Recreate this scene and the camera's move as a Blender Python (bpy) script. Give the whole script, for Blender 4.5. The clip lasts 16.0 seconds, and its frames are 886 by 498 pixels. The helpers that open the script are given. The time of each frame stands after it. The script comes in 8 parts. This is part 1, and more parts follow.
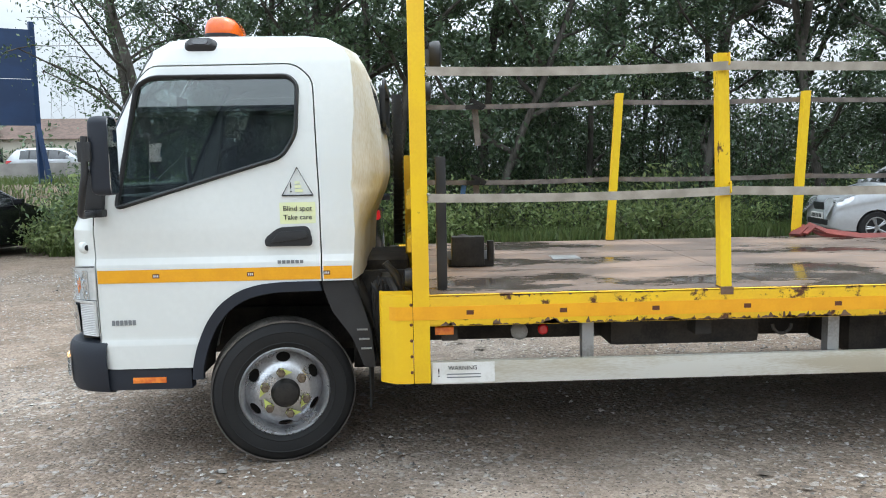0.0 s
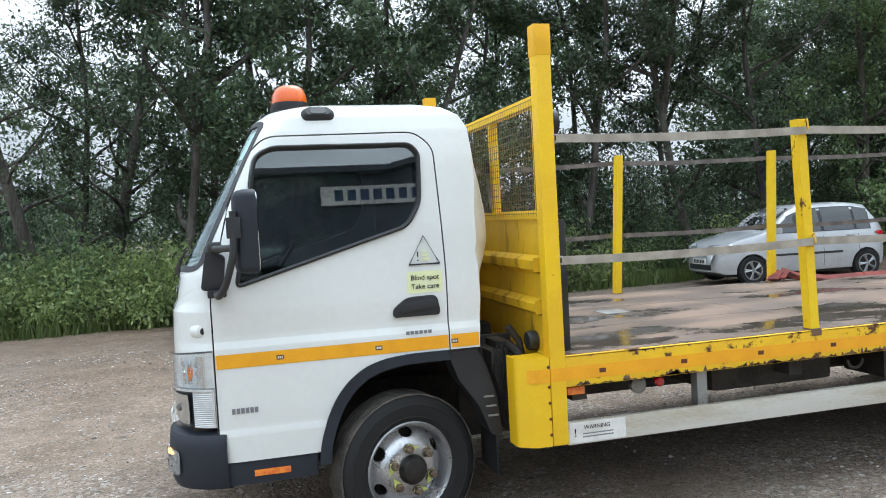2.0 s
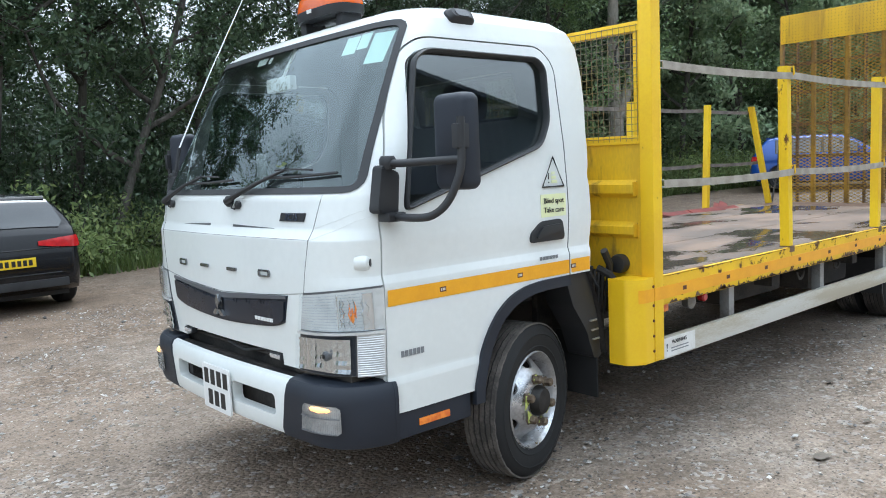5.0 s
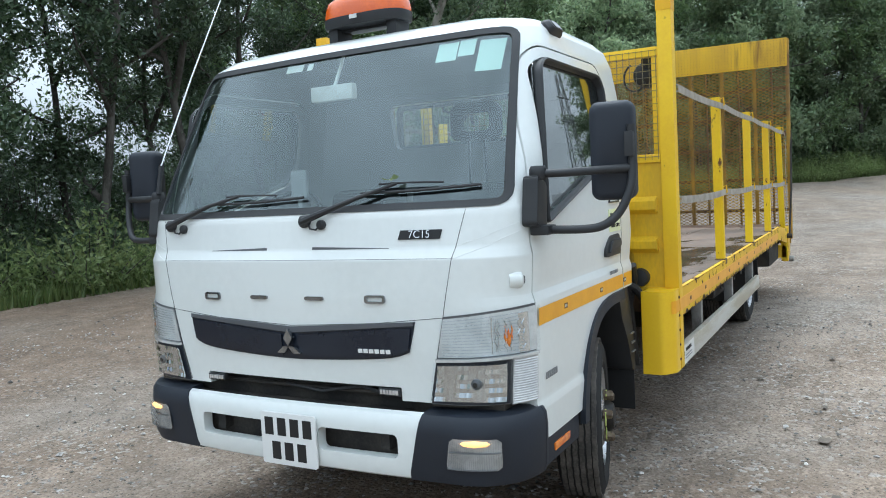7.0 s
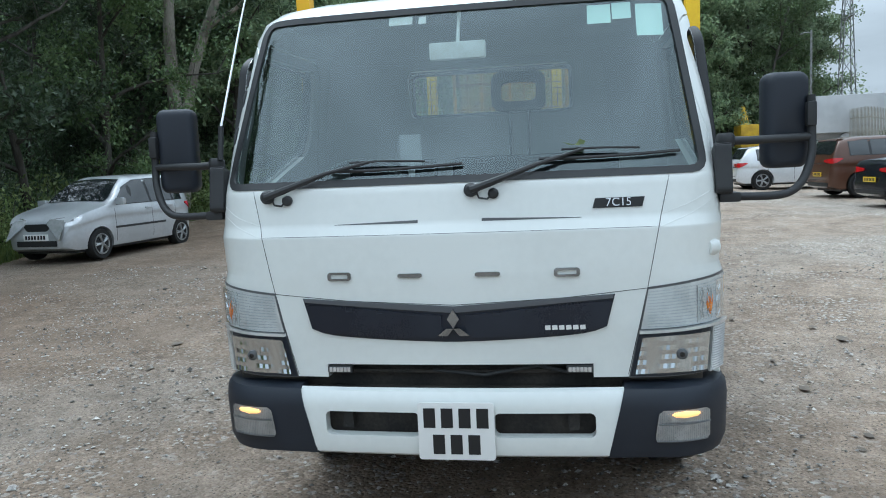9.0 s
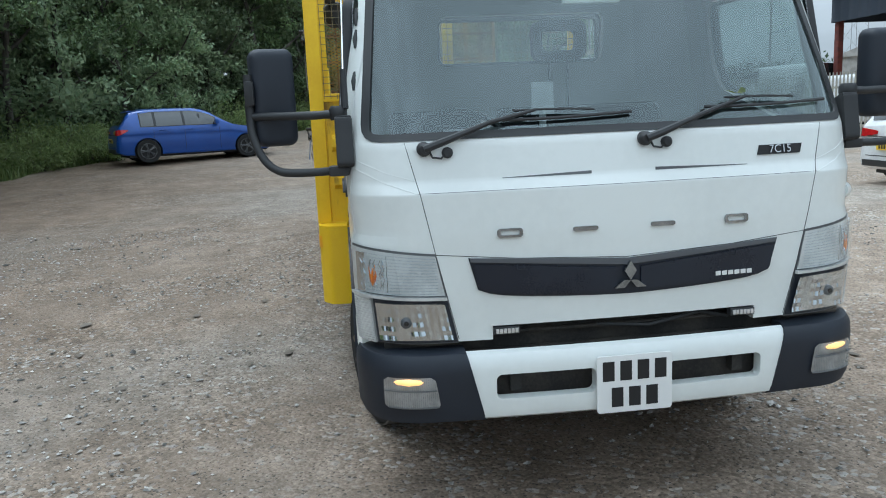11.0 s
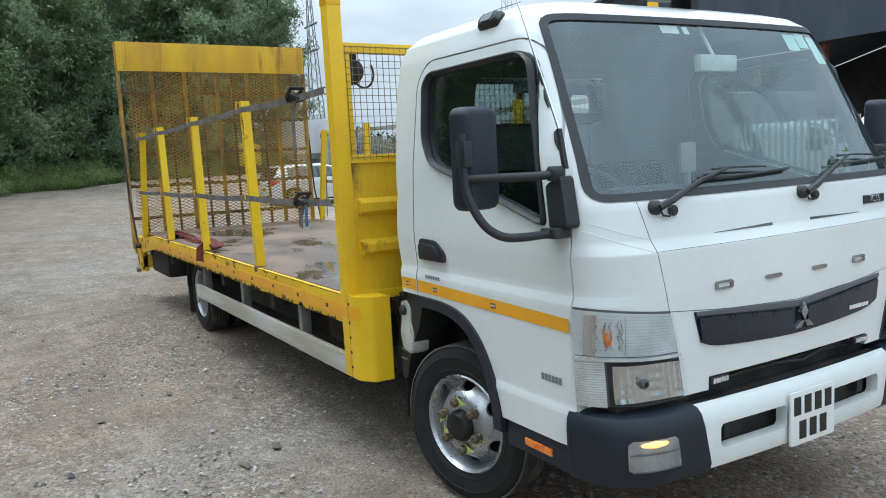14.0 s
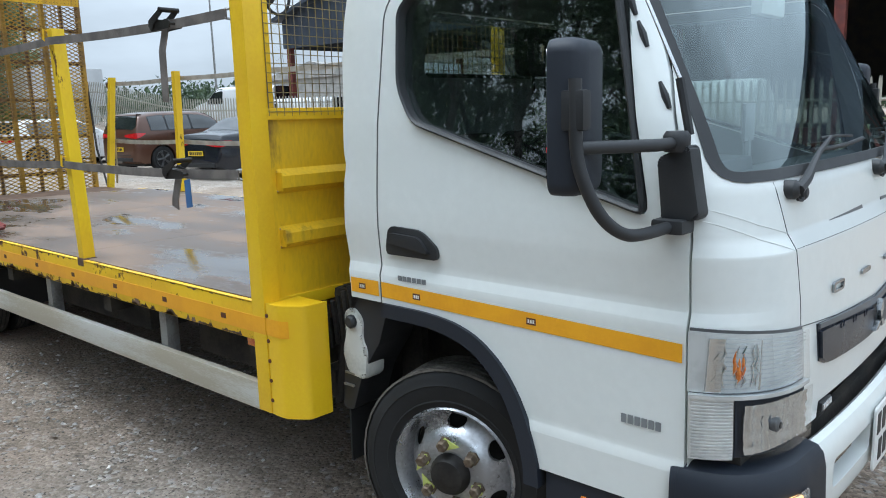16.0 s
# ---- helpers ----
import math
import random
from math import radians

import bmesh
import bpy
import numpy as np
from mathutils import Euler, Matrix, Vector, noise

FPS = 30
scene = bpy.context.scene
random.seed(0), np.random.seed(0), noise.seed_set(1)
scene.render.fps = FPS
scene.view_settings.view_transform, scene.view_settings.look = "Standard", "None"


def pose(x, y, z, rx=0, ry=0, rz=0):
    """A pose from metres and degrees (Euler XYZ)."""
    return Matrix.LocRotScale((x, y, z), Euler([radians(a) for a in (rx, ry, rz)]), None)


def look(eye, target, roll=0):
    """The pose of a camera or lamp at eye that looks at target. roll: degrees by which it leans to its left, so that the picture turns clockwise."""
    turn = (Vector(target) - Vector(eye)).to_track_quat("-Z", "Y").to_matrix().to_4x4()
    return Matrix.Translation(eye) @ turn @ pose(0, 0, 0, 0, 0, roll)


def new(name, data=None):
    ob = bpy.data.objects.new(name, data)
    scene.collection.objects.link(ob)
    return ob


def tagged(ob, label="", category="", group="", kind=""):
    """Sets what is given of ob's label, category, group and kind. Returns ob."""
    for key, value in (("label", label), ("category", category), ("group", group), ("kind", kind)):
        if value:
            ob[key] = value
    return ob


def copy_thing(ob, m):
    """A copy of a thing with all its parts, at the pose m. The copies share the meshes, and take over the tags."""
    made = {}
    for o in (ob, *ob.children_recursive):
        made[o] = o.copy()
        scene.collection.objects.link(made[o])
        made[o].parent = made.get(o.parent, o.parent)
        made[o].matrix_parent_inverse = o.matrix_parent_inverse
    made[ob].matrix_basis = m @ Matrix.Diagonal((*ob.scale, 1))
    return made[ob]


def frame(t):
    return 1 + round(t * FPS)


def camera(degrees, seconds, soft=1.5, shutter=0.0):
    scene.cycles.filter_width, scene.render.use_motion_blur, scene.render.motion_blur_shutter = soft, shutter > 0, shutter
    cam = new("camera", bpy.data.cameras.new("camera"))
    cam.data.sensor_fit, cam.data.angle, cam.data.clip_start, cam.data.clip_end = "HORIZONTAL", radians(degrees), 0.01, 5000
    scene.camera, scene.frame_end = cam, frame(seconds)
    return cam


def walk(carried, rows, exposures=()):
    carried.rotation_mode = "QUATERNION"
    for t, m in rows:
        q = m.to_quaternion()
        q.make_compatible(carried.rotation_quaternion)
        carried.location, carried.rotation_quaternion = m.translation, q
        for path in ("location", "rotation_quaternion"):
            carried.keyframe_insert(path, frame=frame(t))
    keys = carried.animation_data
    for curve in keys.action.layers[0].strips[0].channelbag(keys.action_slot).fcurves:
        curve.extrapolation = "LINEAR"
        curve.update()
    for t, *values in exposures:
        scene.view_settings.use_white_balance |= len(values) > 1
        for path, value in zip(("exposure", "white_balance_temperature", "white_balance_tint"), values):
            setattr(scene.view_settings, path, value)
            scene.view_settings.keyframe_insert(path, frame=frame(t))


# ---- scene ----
cam = camera(59.8, 16.0, 1.0)
METRES, EYE, TILT, LEAN, TURN = 12.24, 1.567, 0.0, 0.0, -2.4
PATH = [
    (0, (0.126, 0.009, 1.529), (0.203, 1.997, 1.32), -1.0),
    (0.5, (-0.33, -0.017, 1.531), (-0.125, 1.96, 1.309), -0.7),
    (1, (-0.625, 0.004, 1.587), (-0.319, 1.966, 1.346), -1.0),
    (1.5, (-0.929, 0.202, 1.609), (-0.516, 2.149, 1.413), -1.8),
    (2, (-1.332, 0.21, 1.602), (-0.824, 2.143, 1.535), -3.1),
    (2.5, (-1.687, 0.313, 1.587), (-1.088, 2.221, 1.558), -3.4),
    (3, (-2.068, 0.579, 1.552), (-1.337, 2.438, 1.456), -3.0),
    (3.5, (-2.47, 0.712, 1.552), (-1.577, 2.495, 1.395), -2.6),
    (4, (-2.735, 0.999, 1.479), (-1.668, 2.681, 1.292), -2.4),
    (4.2, (-2.821, 1.087, 1.511), (-1.711, 2.738, 1.305), -2.5),
    (6.3, (-3.995, 2.312, 1.515), (-2.382, 3.482, 1.349), -3.2),
    (6.5, (-4.042, 2.426, 1.533), (-2.396, 3.549, 1.355), -3.4),
    (7, (-4.129, 2.845, 1.486), (-2.387, 3.817, 1.344), -3.1),
    (7.5, (-4.268, 3.292, 1.472), (-2.457, 4.127, 1.321), -2.8),
    (8, (-4.37, 3.667, 1.494), (-2.494, 4.339, 1.324), -2.6),
    (8.5, (-4.35, 4.074, 1.518), (-2.426, 4.588, 1.33), -2.8),
    (9, (-4.48, 4.484, 1.498), (-2.521, 4.821, 1.283), -2.6),
    (9.5, (-4.524, 4.882, 1.467), (-2.551, 5.076, 1.206), -2.7),
    (9.7, (-4.518, 5.057, 1.48), (-2.543, 5.2, 1.195), -2.8),
    (11.8, (-4.256, 6.392, 1.571), (-2.338, 5.898, 1.287), -2.8),
    (12, (-4.231, 6.516, 1.592), (-2.326, 5.962, 1.338), -3.0),
    (12.5, (-4.041, 6.868, 1.634), (-2.164, 6.203, 1.449), -3.7),
    (13, (-3.992, 7.269, 1.638), (-2.152, 6.506, 1.457), -3.9),
    (13.5, (-3.895, 7.5, 1.621), (-2.107, 6.626, 1.425), -3.5),
    (14, (-3.599, 7.696, 1.624), (-1.889, 6.686, 1.388), -3.2),
    (14.5, (-3.348, 7.916, 1.619), (-1.733, 6.769, 1.343), -2.6),
    (15, (-3.067, 7.955, 1.635), (-1.554, 6.684, 1.328), -2.1),
    (15.5, (-2.709, 7.867, 1.659), (-1.297, 6.489, 1.333), -1.6),
    (16, (-2.289, 7.786, 1.644), (-0.985, 6.313, 1.284), -1.7),
]
EXPOSURES = [(0, 0.90, 6050, 6), (1.5, 0.82, 5980, 6), (2.5, 0.77, 5950, 6), (3.5, 0.86, 5850, 6), (7, 0.56, 5750, 3), (9, 0.32, 5600, 1), (12.5, 0.32, 5740, 1),
             (14, 0.50, 5730, 2), (16, 0.58, 5700, 4)]
walk(cam, [(t, look(eye, target, roll)) for t, eye, target, roll in PATH], EXPOSURES)

# world, sun and exposure
world = bpy.data.worlds.new("overcast_sky")
scene.world = world
world.use_nodes = True
wn, wl = world.node_tree.nodes, world.node_tree.links
wn.clear()
w_out, w_bg = wn.new("ShaderNodeOutputWorld"), wn.new("ShaderNodeBackground")
w_sky = wn.new("ShaderNodeTexSky")
w_sky.sky_type = "NISHITA"
w_sky.sun_disc = False
w_sky.sun_elevation, w_sky.sun_rotation = radians(67), radians(50)
w_sky.dust_density, w_sky.air_density, w_sky.ozone_density = 5.0, 1.0, 1.0
w_hsv = wn.new("ShaderNodeHueSaturation")
w_hsv.inputs["Saturation"].default_value = 0.22
w_co, w_map, w_noise, w_ramp = (wn.new("ShaderNodeTexCoord"), wn.new("ShaderNodeMapping"), wn.new("ShaderNodeTexNoise"),
                                wn.new("ShaderNodeMapRange"))
w_map.inputs["Scale"].default_value = (1.5, 1.5, 5.0)
w_noise.inputs["Scale"].default_value, w_noise.inputs["Detail"].default_value = 2.2, 5.0
w_ramp.inputs["From Min"].default_value, w_ramp.inputs["From Max"].default_value = 0.3, 0.7
w_ramp.inputs["To Min"].default_value, w_ramp.inputs["To Max"].default_value = 0.8, 1.25
w_mul = wn.new("ShaderNodeVectorMath")
w_mul.operation = "SCALE"
w_flat = wn.new("ShaderNodeMix")
w_flat.data_type = "RGBA"
w_flat.inputs[0].default_value = 0.72
w_flat.inputs[7].default_value = (7.4, 7.9, 8.5, 1)
wl.new(w_co.outputs["Generated"], w_map.inputs["Vector"])
wl.new(w_map.outputs[0], w_noise.inputs["Vector"])
wl.new(w_noise.outputs[0], w_ramp.inputs["Value"])
wl.new(w_sky.outputs[0], w_hsv.inputs["Color"])
wl.new(w_hsv.outputs[0], w_flat.inputs[6])
wl.new(w_flat.outputs[2], w_mul.inputs[0])
wl.new(w_ramp.outputs[0], w_mul.inputs["Scale"])
w_sep, w_grad, w_mul2 = wn.new("ShaderNodeSeparateXYZ"), wn.new("ShaderNodeMapRange"), wn.new("ShaderNodeVectorMath")
w_mul2.operation = "SCALE"
w_grad.inputs["To Min"].default_value, w_grad.inputs["To Max"].default_value = 0.38, 1.46  # an overcast sky is brightest overhead
wl.new(w_co.outputs["Generated"], w_sep.inputs[0])
wl.new(w_sep.outputs["Z"], w_grad.inputs["Value"])
wl.new(w_mul.outputs[0], w_mul2.inputs[0])
wl.new(w_grad.outputs[0], w_mul2.inputs["Scale"])
wl.new(w_mul2.outputs[0], w_bg.inputs["Color"])
wl.new(w_bg.outputs[0], w_out.inputs["Surface"])
w_bg.inputs["Strength"].default_value = 0.15
sun = new("sun", bpy.data.lights.new("sun", "SUN"))
sun.data.energy, sun.data.angle, sun.data.color = 0.5, radians(24), (1.0, 0.98, 0.95)
sun.matrix_world = look((0, 0, 40), (-13, -10, 0))

# ---------------------------------------------------------------- materials
def mat(name, a, b=None, rough=0.6, metal=0.0, scale=6.0, fine=80.0, bump=0.0, mixpos=(0.4, 0.62), coat=0.0, rough2=None,
        spec=0.5, stretch=(1, 1, 1), island=0.0, space="Object", detail=6.0, spots=None, bump_scale=None, emit=None):
    """A surface of two tones mixed by a coarse and a fine noise; spots: a third tone in patches (colour, scale, low, high)."""
    m = bpy.data.materials.new(name)
    m.use_nodes = True
    n, l = m.node_tree.nodes, m.node_tree.links
    p = n["Principled BSDF"]
    p.inputs["Roughness"].default_value, p.inputs["Metallic"].default_value = rough, metal
    p.inputs["Specular IOR Level"].default_value = spec
    p.inputs["Coat Weight"].default_value = coat
    p.inputs["Coat Roughness"].default_value = 0.05
    b = b or a
    co, mp = n.new("ShaderNodeTexCoord"), n.new("ShaderNodeMapping")
    mp.inputs["Scale"].default_value = stretch
    l.new(co.outputs[space], mp.inputs["Vector"])
    no, nf = n.new("ShaderNodeTexNoise"), n.new("ShaderNodeTexNoise")
    for node, s, d in ((no, scale, detail), (nf, fine, 3.0)):
        node.inputs["Scale"].default_value, node.inputs["Detail"].default_value = s, d
        l.new(mp.outputs[0], node.inputs["Vector"])
    add = n.new("ShaderNodeMath")
    add.operation = "MULTIPLY_ADD"
    add.inputs[1].default_value = 0.35
    l.new(nf.outputs[0], add.inputs[0])
    l.new(no.outputs[0], add.inputs[2])
    mr = n.new("ShaderNodeMapRange")
    mr.inputs["From Min"].default_value, mr.inputs["From Max"].default_value = mixpos[0] + 0.17, mixpos[1] + 0.17
    l.new(add.outputs[0], mr.inputs["Value"])
    mx = n.new("ShaderNodeMix")
    mx.data_type = "RGBA"
    mx.inputs[6].default_value, mx.inputs[7].default_value = (*a, 1), (*b, 1)
    l.new(mr.outputs[0], mx.inputs[0])
    out = mx.outputs[2]
    rough_in = None
    if rough2 is not None:
        rr = n.new("ShaderNodeMapRange")
        rr.inputs["To Min"].default_value, rr.inputs["To Max"].default_value = rough, rough2
        l.new(mr.outputs[0], rr.inputs["Value"])
        rough_in = rr.outputs[0]
        l.new(rough_in, p.inputs["Roughness"])
    if spots:
        colour, s, lo, hi = spots[:4]
        ns = n.new("ShaderNodeTexNoise")
        ns.inputs["Scale"].default_value, ns.inputs["Detail"].default_value, ns.inputs["Roughness"].default_value = s, 9.0, 0.65
        l.new(mp.outputs[0], ns.inputs["Vector"])
        sr = n.new("ShaderNodeMapRange")
        sr.inputs["From Min"].default_value, sr.inputs["From Max"].default_value = lo, hi
        l.new(ns.outputs[0], sr.inputs["Value"])
        m2 = n.new("ShaderNodeMix")
        m2.data_type = "RGBA"
        m2.inputs[7].default_value = (*colour, 1)
        l.new(sr.outputs[0], m2.inputs[0])
        l.new(out, m2.inputs[6])
        out = m2.outputs[2]
        if len(spots) > 4:
            r2 = n.new("ShaderNodeMix")
            r2.inputs[2].default_value, r2.inputs[3].default_value = rough, spots[4]
            l.new(sr.outputs[0], r2.inputs[0])
            if rough_in:
                l.new(rough_in, r2.inputs[2])
            l.new(r2.outputs[0], p.inputs["Roughness"])
    if island:
        ge, hs, ma = n.new("ShaderNodeNewGeometry"), n.new("ShaderNodeHueSaturation"), n.new("ShaderNodeMapRange")
        ma.inputs["To Min"].default_value, ma.inputs["To Max"].default_value = 1 - island, 1 + island
        l.new(ge.outputs["Random Per Island"], ma.inputs["Value"])
        l.new(ma.outputs[0], hs.inputs["Value"])
        l.new(out, hs.inputs["Color"])
        out = hs.outputs[0]
    l.new(out, p.inputs["Base Color"])
    if bump:
        bu, nb = n.new("ShaderNodeBump"), nf
        if bump_scale:
            nb = n.new("ShaderNodeTexNoise")
            nb.inputs["Scale"].default_value, nb.inputs["Detail"].default_value = bump_scale, 4.0
            l.new(mp.outputs[0], nb.inputs["Vector"])
        bu.inputs["Strength"].default_value, bu.inputs["Distance"].default_value = bump, 0.01
        l.new(nb.outputs[0], bu.inputs["Height"])
        l.new(bu.outputs[0], p.inputs["Normal"])
    if emit:
        p.inputs["Emission Color"].default_value, p.inputs["Emission Strength"].default_value = (*emit[0], 1), emit[1]
    return m


def glass(name, tint, ior=1.5, sheen=(1, 1, 1)):
    """A thin pane: clear tinted body with a mirror gloss by Fresnel."""
    m = bpy.data.materials.new(name)
    m.use_nodes = True
    n, l = m.node_tree.nodes, m.node_tree.links
    n.remove(n["Principled BSDF"])
    tr, gl, mx = n.new("ShaderNodeBsdfTransparent"), n.new("ShaderNodeBsdfGlossy"), n.new("ShaderNodeMixShader")
    fr, pw, ad = n.new("ShaderNodeLayerWeight"), n.new("ShaderNodeMath"), n.new("ShaderNodeMath")
    f0 = ((ior - 1) / (ior + 1)) ** 2
    tr.inputs["Color"].default_value = (*tint, 1)
    gl.inputs["Roughness"].default_value = 0.01
    gl.inputs["Color"].default_value = (*sheen, 1)
    fr.inputs["Blend"].default_value = 0.5
    pw.operation, pw.inputs[1].default_value = "POWER", 4.0
    ad.operation, ad.inputs[1].default_value, ad.inputs[2].default_value = "MULTIPLY_ADD", 1 - f0, f0
    l.new(fr.outputs["Facing"], pw.inputs[0])
    l.new(pw.outputs[0], ad.inputs[0])
    l.new(ad.outputs[0], mx.inputs[0])
    l.new(tr.outputs[0], mx.inputs[1])
    l.new(gl.outputs[0], mx.inputs[2])
    l.new(mx.outputs[0], n["Material Output"].inputs["Surface"])
    return m


def leaf_mat(name, a, b, trans=0.40):
    """Leaves: dull upper face with some light passing through, each leaf a little different."""
    m = bpy.data.materials.new(name)
    m.use_nodes = True
    n, l = m.node_tree.nodes, m.node_tree.links
    p = n["Principled BSDF"]
    p.inputs["Roughness"].default_value = 0.42
    p.inputs["Specular IOR Level"].default_value = 0.5
    ge, ob = n.new("ShaderNodeNewGeometry"), n.new("ShaderNodeObjectInfo")
    mx, hs, mr, tl, ms = (n.new("ShaderNodeMix"), n.new("ShaderNodeHueSaturation"), n.new("ShaderNodeMapRange"),
                          n.new("ShaderNodeBsdfTranslucent"), n.new("ShaderNodeMixShader"))
    mx.data_type = "RGBA"
    mx.inputs[6].default_value, mx.inputs[7].default_value = (*a, 1), (*b, 1)
    mr.inputs["To Min"].default_value, mr.inputs["To Max"].default_value = 0.7, 1.3
    l.new(ge.outputs["Random Per Island"], mx.inputs[0])
    l.new(ob.outputs["Random"], mr.inputs["Value"])
    l.new(mr.outputs[0], hs.inputs["Value"])
    l.new(mx.outputs[2], hs.inputs["Color"])
    l.new(hs.outputs[0], p.inputs["Base Color"])
    l.new(hs.outputs[0], tl.inputs["Color"])
    ms.inputs[0].default_value = trans
    l.new(p.outputs[0], ms.inputs[1])
    l.new(tl.outputs[0], ms.inputs[2])
    l.new(ms.outputs[0], n["Material Output"].inputs["Surface"])
    return m


def gravel_mat():
    """Packed stone chippings over brown earth: stone cells at two sizes, broad bands of mud and grey, a change of tone
    across the yard.
    """
    m = bpy.data.materials.new("packed_gravel")
    m.use_nodes = True
    n, l = m.node_tree.nodes, m.node_tree.links
    p = n["Principled BSDF"]
    co = n.new("ShaderNodeTexCoord")

    def tex(kind, scale, detail=5.0, rough=0.5):
        t = n.new(kind)
        t.inputs["Scale"].default_value = scale
        if kind == "ShaderNodeTexNoise":
            t.inputs["Detail"].default_value, t.inputs["Roughness"].default_value = detail, rough
        l.new(co.outputs["Object"], t.inputs["Vector"])
        return t

    def rng(src, lo, hi, a=0.0, b=1.0):
        r = n.new("ShaderNodeMapRange")
        for key, v in (("From Min", lo), ("From Max", hi), ("To Min", a), ("To Max", b)):
            r.inputs[key].default_value = v
        l.new(src, r.inputs["Value"])
        return r.outputs[0]

    def mixc(fac, a, b, blend="MIX"):
        x = n.new("ShaderNodeMix")
        x.data_type, x.blend_type = "RGBA", blend
        for sock, v in ((0, fac), (6, a), (7, b)):
            if isinstance(v, bpy.types.NodeSocket):
                l.new(v, x.inputs[sock])
            else:
                x.inputs[sock].default_value = (*v, 1) if isinstance(v, tuple) else v
        return x.outputs[2]

    big, mid, grit = tex("ShaderNodeTexNoise", 0.22, 4), tex("ShaderNodeTexNoise", 1.6, 6, 0.6), tex("ShaderNodeTexNoise", 38, 6, 0.7)
    cell, small, chip = tex("ShaderNodeTexVoronoi", 42), tex("ShaderNodeTexVoronoi", 95), tex("ShaderNodeTexVoronoi", 27)
    clump, fine = tex("ShaderNodeTexNoise", 0.7, 6, 0.65), tex("ShaderNodeTexNoise", 5.5, 5, 0.6)

    def split(node):
        q = n.new("ShaderNodeSeparateColor")
        l.new(node.outputs["Color"], q.inputs[0])
        return q.outputs

    def times(a, b):
        q = n.new("ShaderNodeMath")
        q.operation = "MULTIPLY"
        l.new(a, q.inputs[0])
        if isinstance(b, float):
            q.inputs[1].default_value = b
        else:
            l.new(b, q.inputs[1])
        return q.outputs[0]

    earth = mixc(rng(mid.outputs[0], 0.35, 0.65), (0.232, 0.180, 0.136), (0.350, 0.282, 0.222))
    stone = mixc(rng(mid.outputs[0], 0.3, 0.7), (0.262, 0.228, 0.192), (0.376, 0.333, 0.288))
    base = mixc(rng(big.outputs[0], 0.46, 0.62), earth, stone)
    base = mixc(rng(fine.outputs[0], 0.3, 0.7), mixc(1.0, base, (0.78, 0.77, 0.76), "MULTIPLY"), mixc(1.0, base, (1.14, 1.13, 1.12), "MULTIPLY"))
    stony = rng(clump.outputs[0], 0.42, 0.62, 0.12, 0.85)  # trodden earth to loose chippings
    c1, c2, c3 = split(cell), split(small), split(chip)
    base = mixc(stony, base, mixc(1.0, base, mixc(c1[0], (0.55, 0.54, 0.53), (1.42, 1.42, 1.42)), "MULTIPLY"))
    base = mixc(0.6, base, mixc(1.0, base, mixc(c2[0], (0.66, 0.65, 0.64), (1.33, 1.33, 1.33)), "MULTIPLY"))
    base = mixc(times(rng(c1[1], 0.90, 0.93), stony), base, mixc(c1[2], (0.40, 0.37, 0.33), (0.64, 0.62, 0.58)))
    base = mixc(times(rng(c3[1], 0.93, 0.95, 0.0, 0.8), stony), base, mixc(c3[2], (0.30, 0.29, 0.29), (0.60, 0.58, 0.54)))
    base = mixc(rng(c2[2], 0.93, 0.96, 0.0, 0.85), base, (0.075, 0.065, 0.055))
    base = mixc(rng(grit.outputs[0], 0.3, 0.7, 0.0, 1.0), mixc(1.0, base, (0.70, 0.68, 0.66), "MULTIPLY"), base)
    # darker and browner towards the wood, paler on the open side
    place = n.new("ShaderNodeSeparateXYZ")
    l.new(co.outputs["Object"], place.inputs[0])
    wander = n.new("ShaderNodeMath")
    wander.operation, wander.inputs[1].default_value = "MULTIPLY_ADD", 5.0
    l.new(clump.outputs[0], wander.inputs[0])
    l.new(place.outputs["Y"], wander.inputs[2])
    base = mixc(rng(wander.outputs[0], 8.5, 13.5, 0.0, 1.0), base, mixc(1.0, base, (0.72, 0.67, 0.62), "MULTIPLY"))
    base = mixc(rng(wander.outputs[0], 6.0, 3.5, 0.0, 1.0), base, mixc(1.0, base, (1.32, 1.33, 1.34), "MULTIPLY"))
    l.new(base, p.inputs["Base Color"])
    l.new(rng(big.outputs[0], 0.4, 0.6, 0.75, 0.95), p.inputs["Roughness"])
    p.inputs["Specular IOR Level"].default_value = 0.3
    b1, b2, b3 = n.new("ShaderNodeBump"), n.new("ShaderNodeBump"), n.new("ShaderNodeBump")
    b1.inputs["Strength"].default_value, b1.inputs["Distance"].default_value = 0.8, 0.012
    b2.inputs["Strength"].default_value, b2.inputs["Distance"].default_value = 0.9, 0.008
    b3.inputs["Strength"].default_value, b3.inputs["Distance"].default_value = 0.5, 0.04
    l.new(cell.outputs["Distance"], b1.inputs["Height"])
    l.new(grit.outputs[0], b2.inputs["Height"])
    l.new(mid.outputs[0], b3.inputs["Height"])
    b1.invert = True
    l.new(b3.outputs[0], b1.inputs["Normal"])
    l.new(b1.outputs[0], b2.inputs["Normal"])
    l.new(b2.outputs[0], p.inputs["Normal"])
    return m


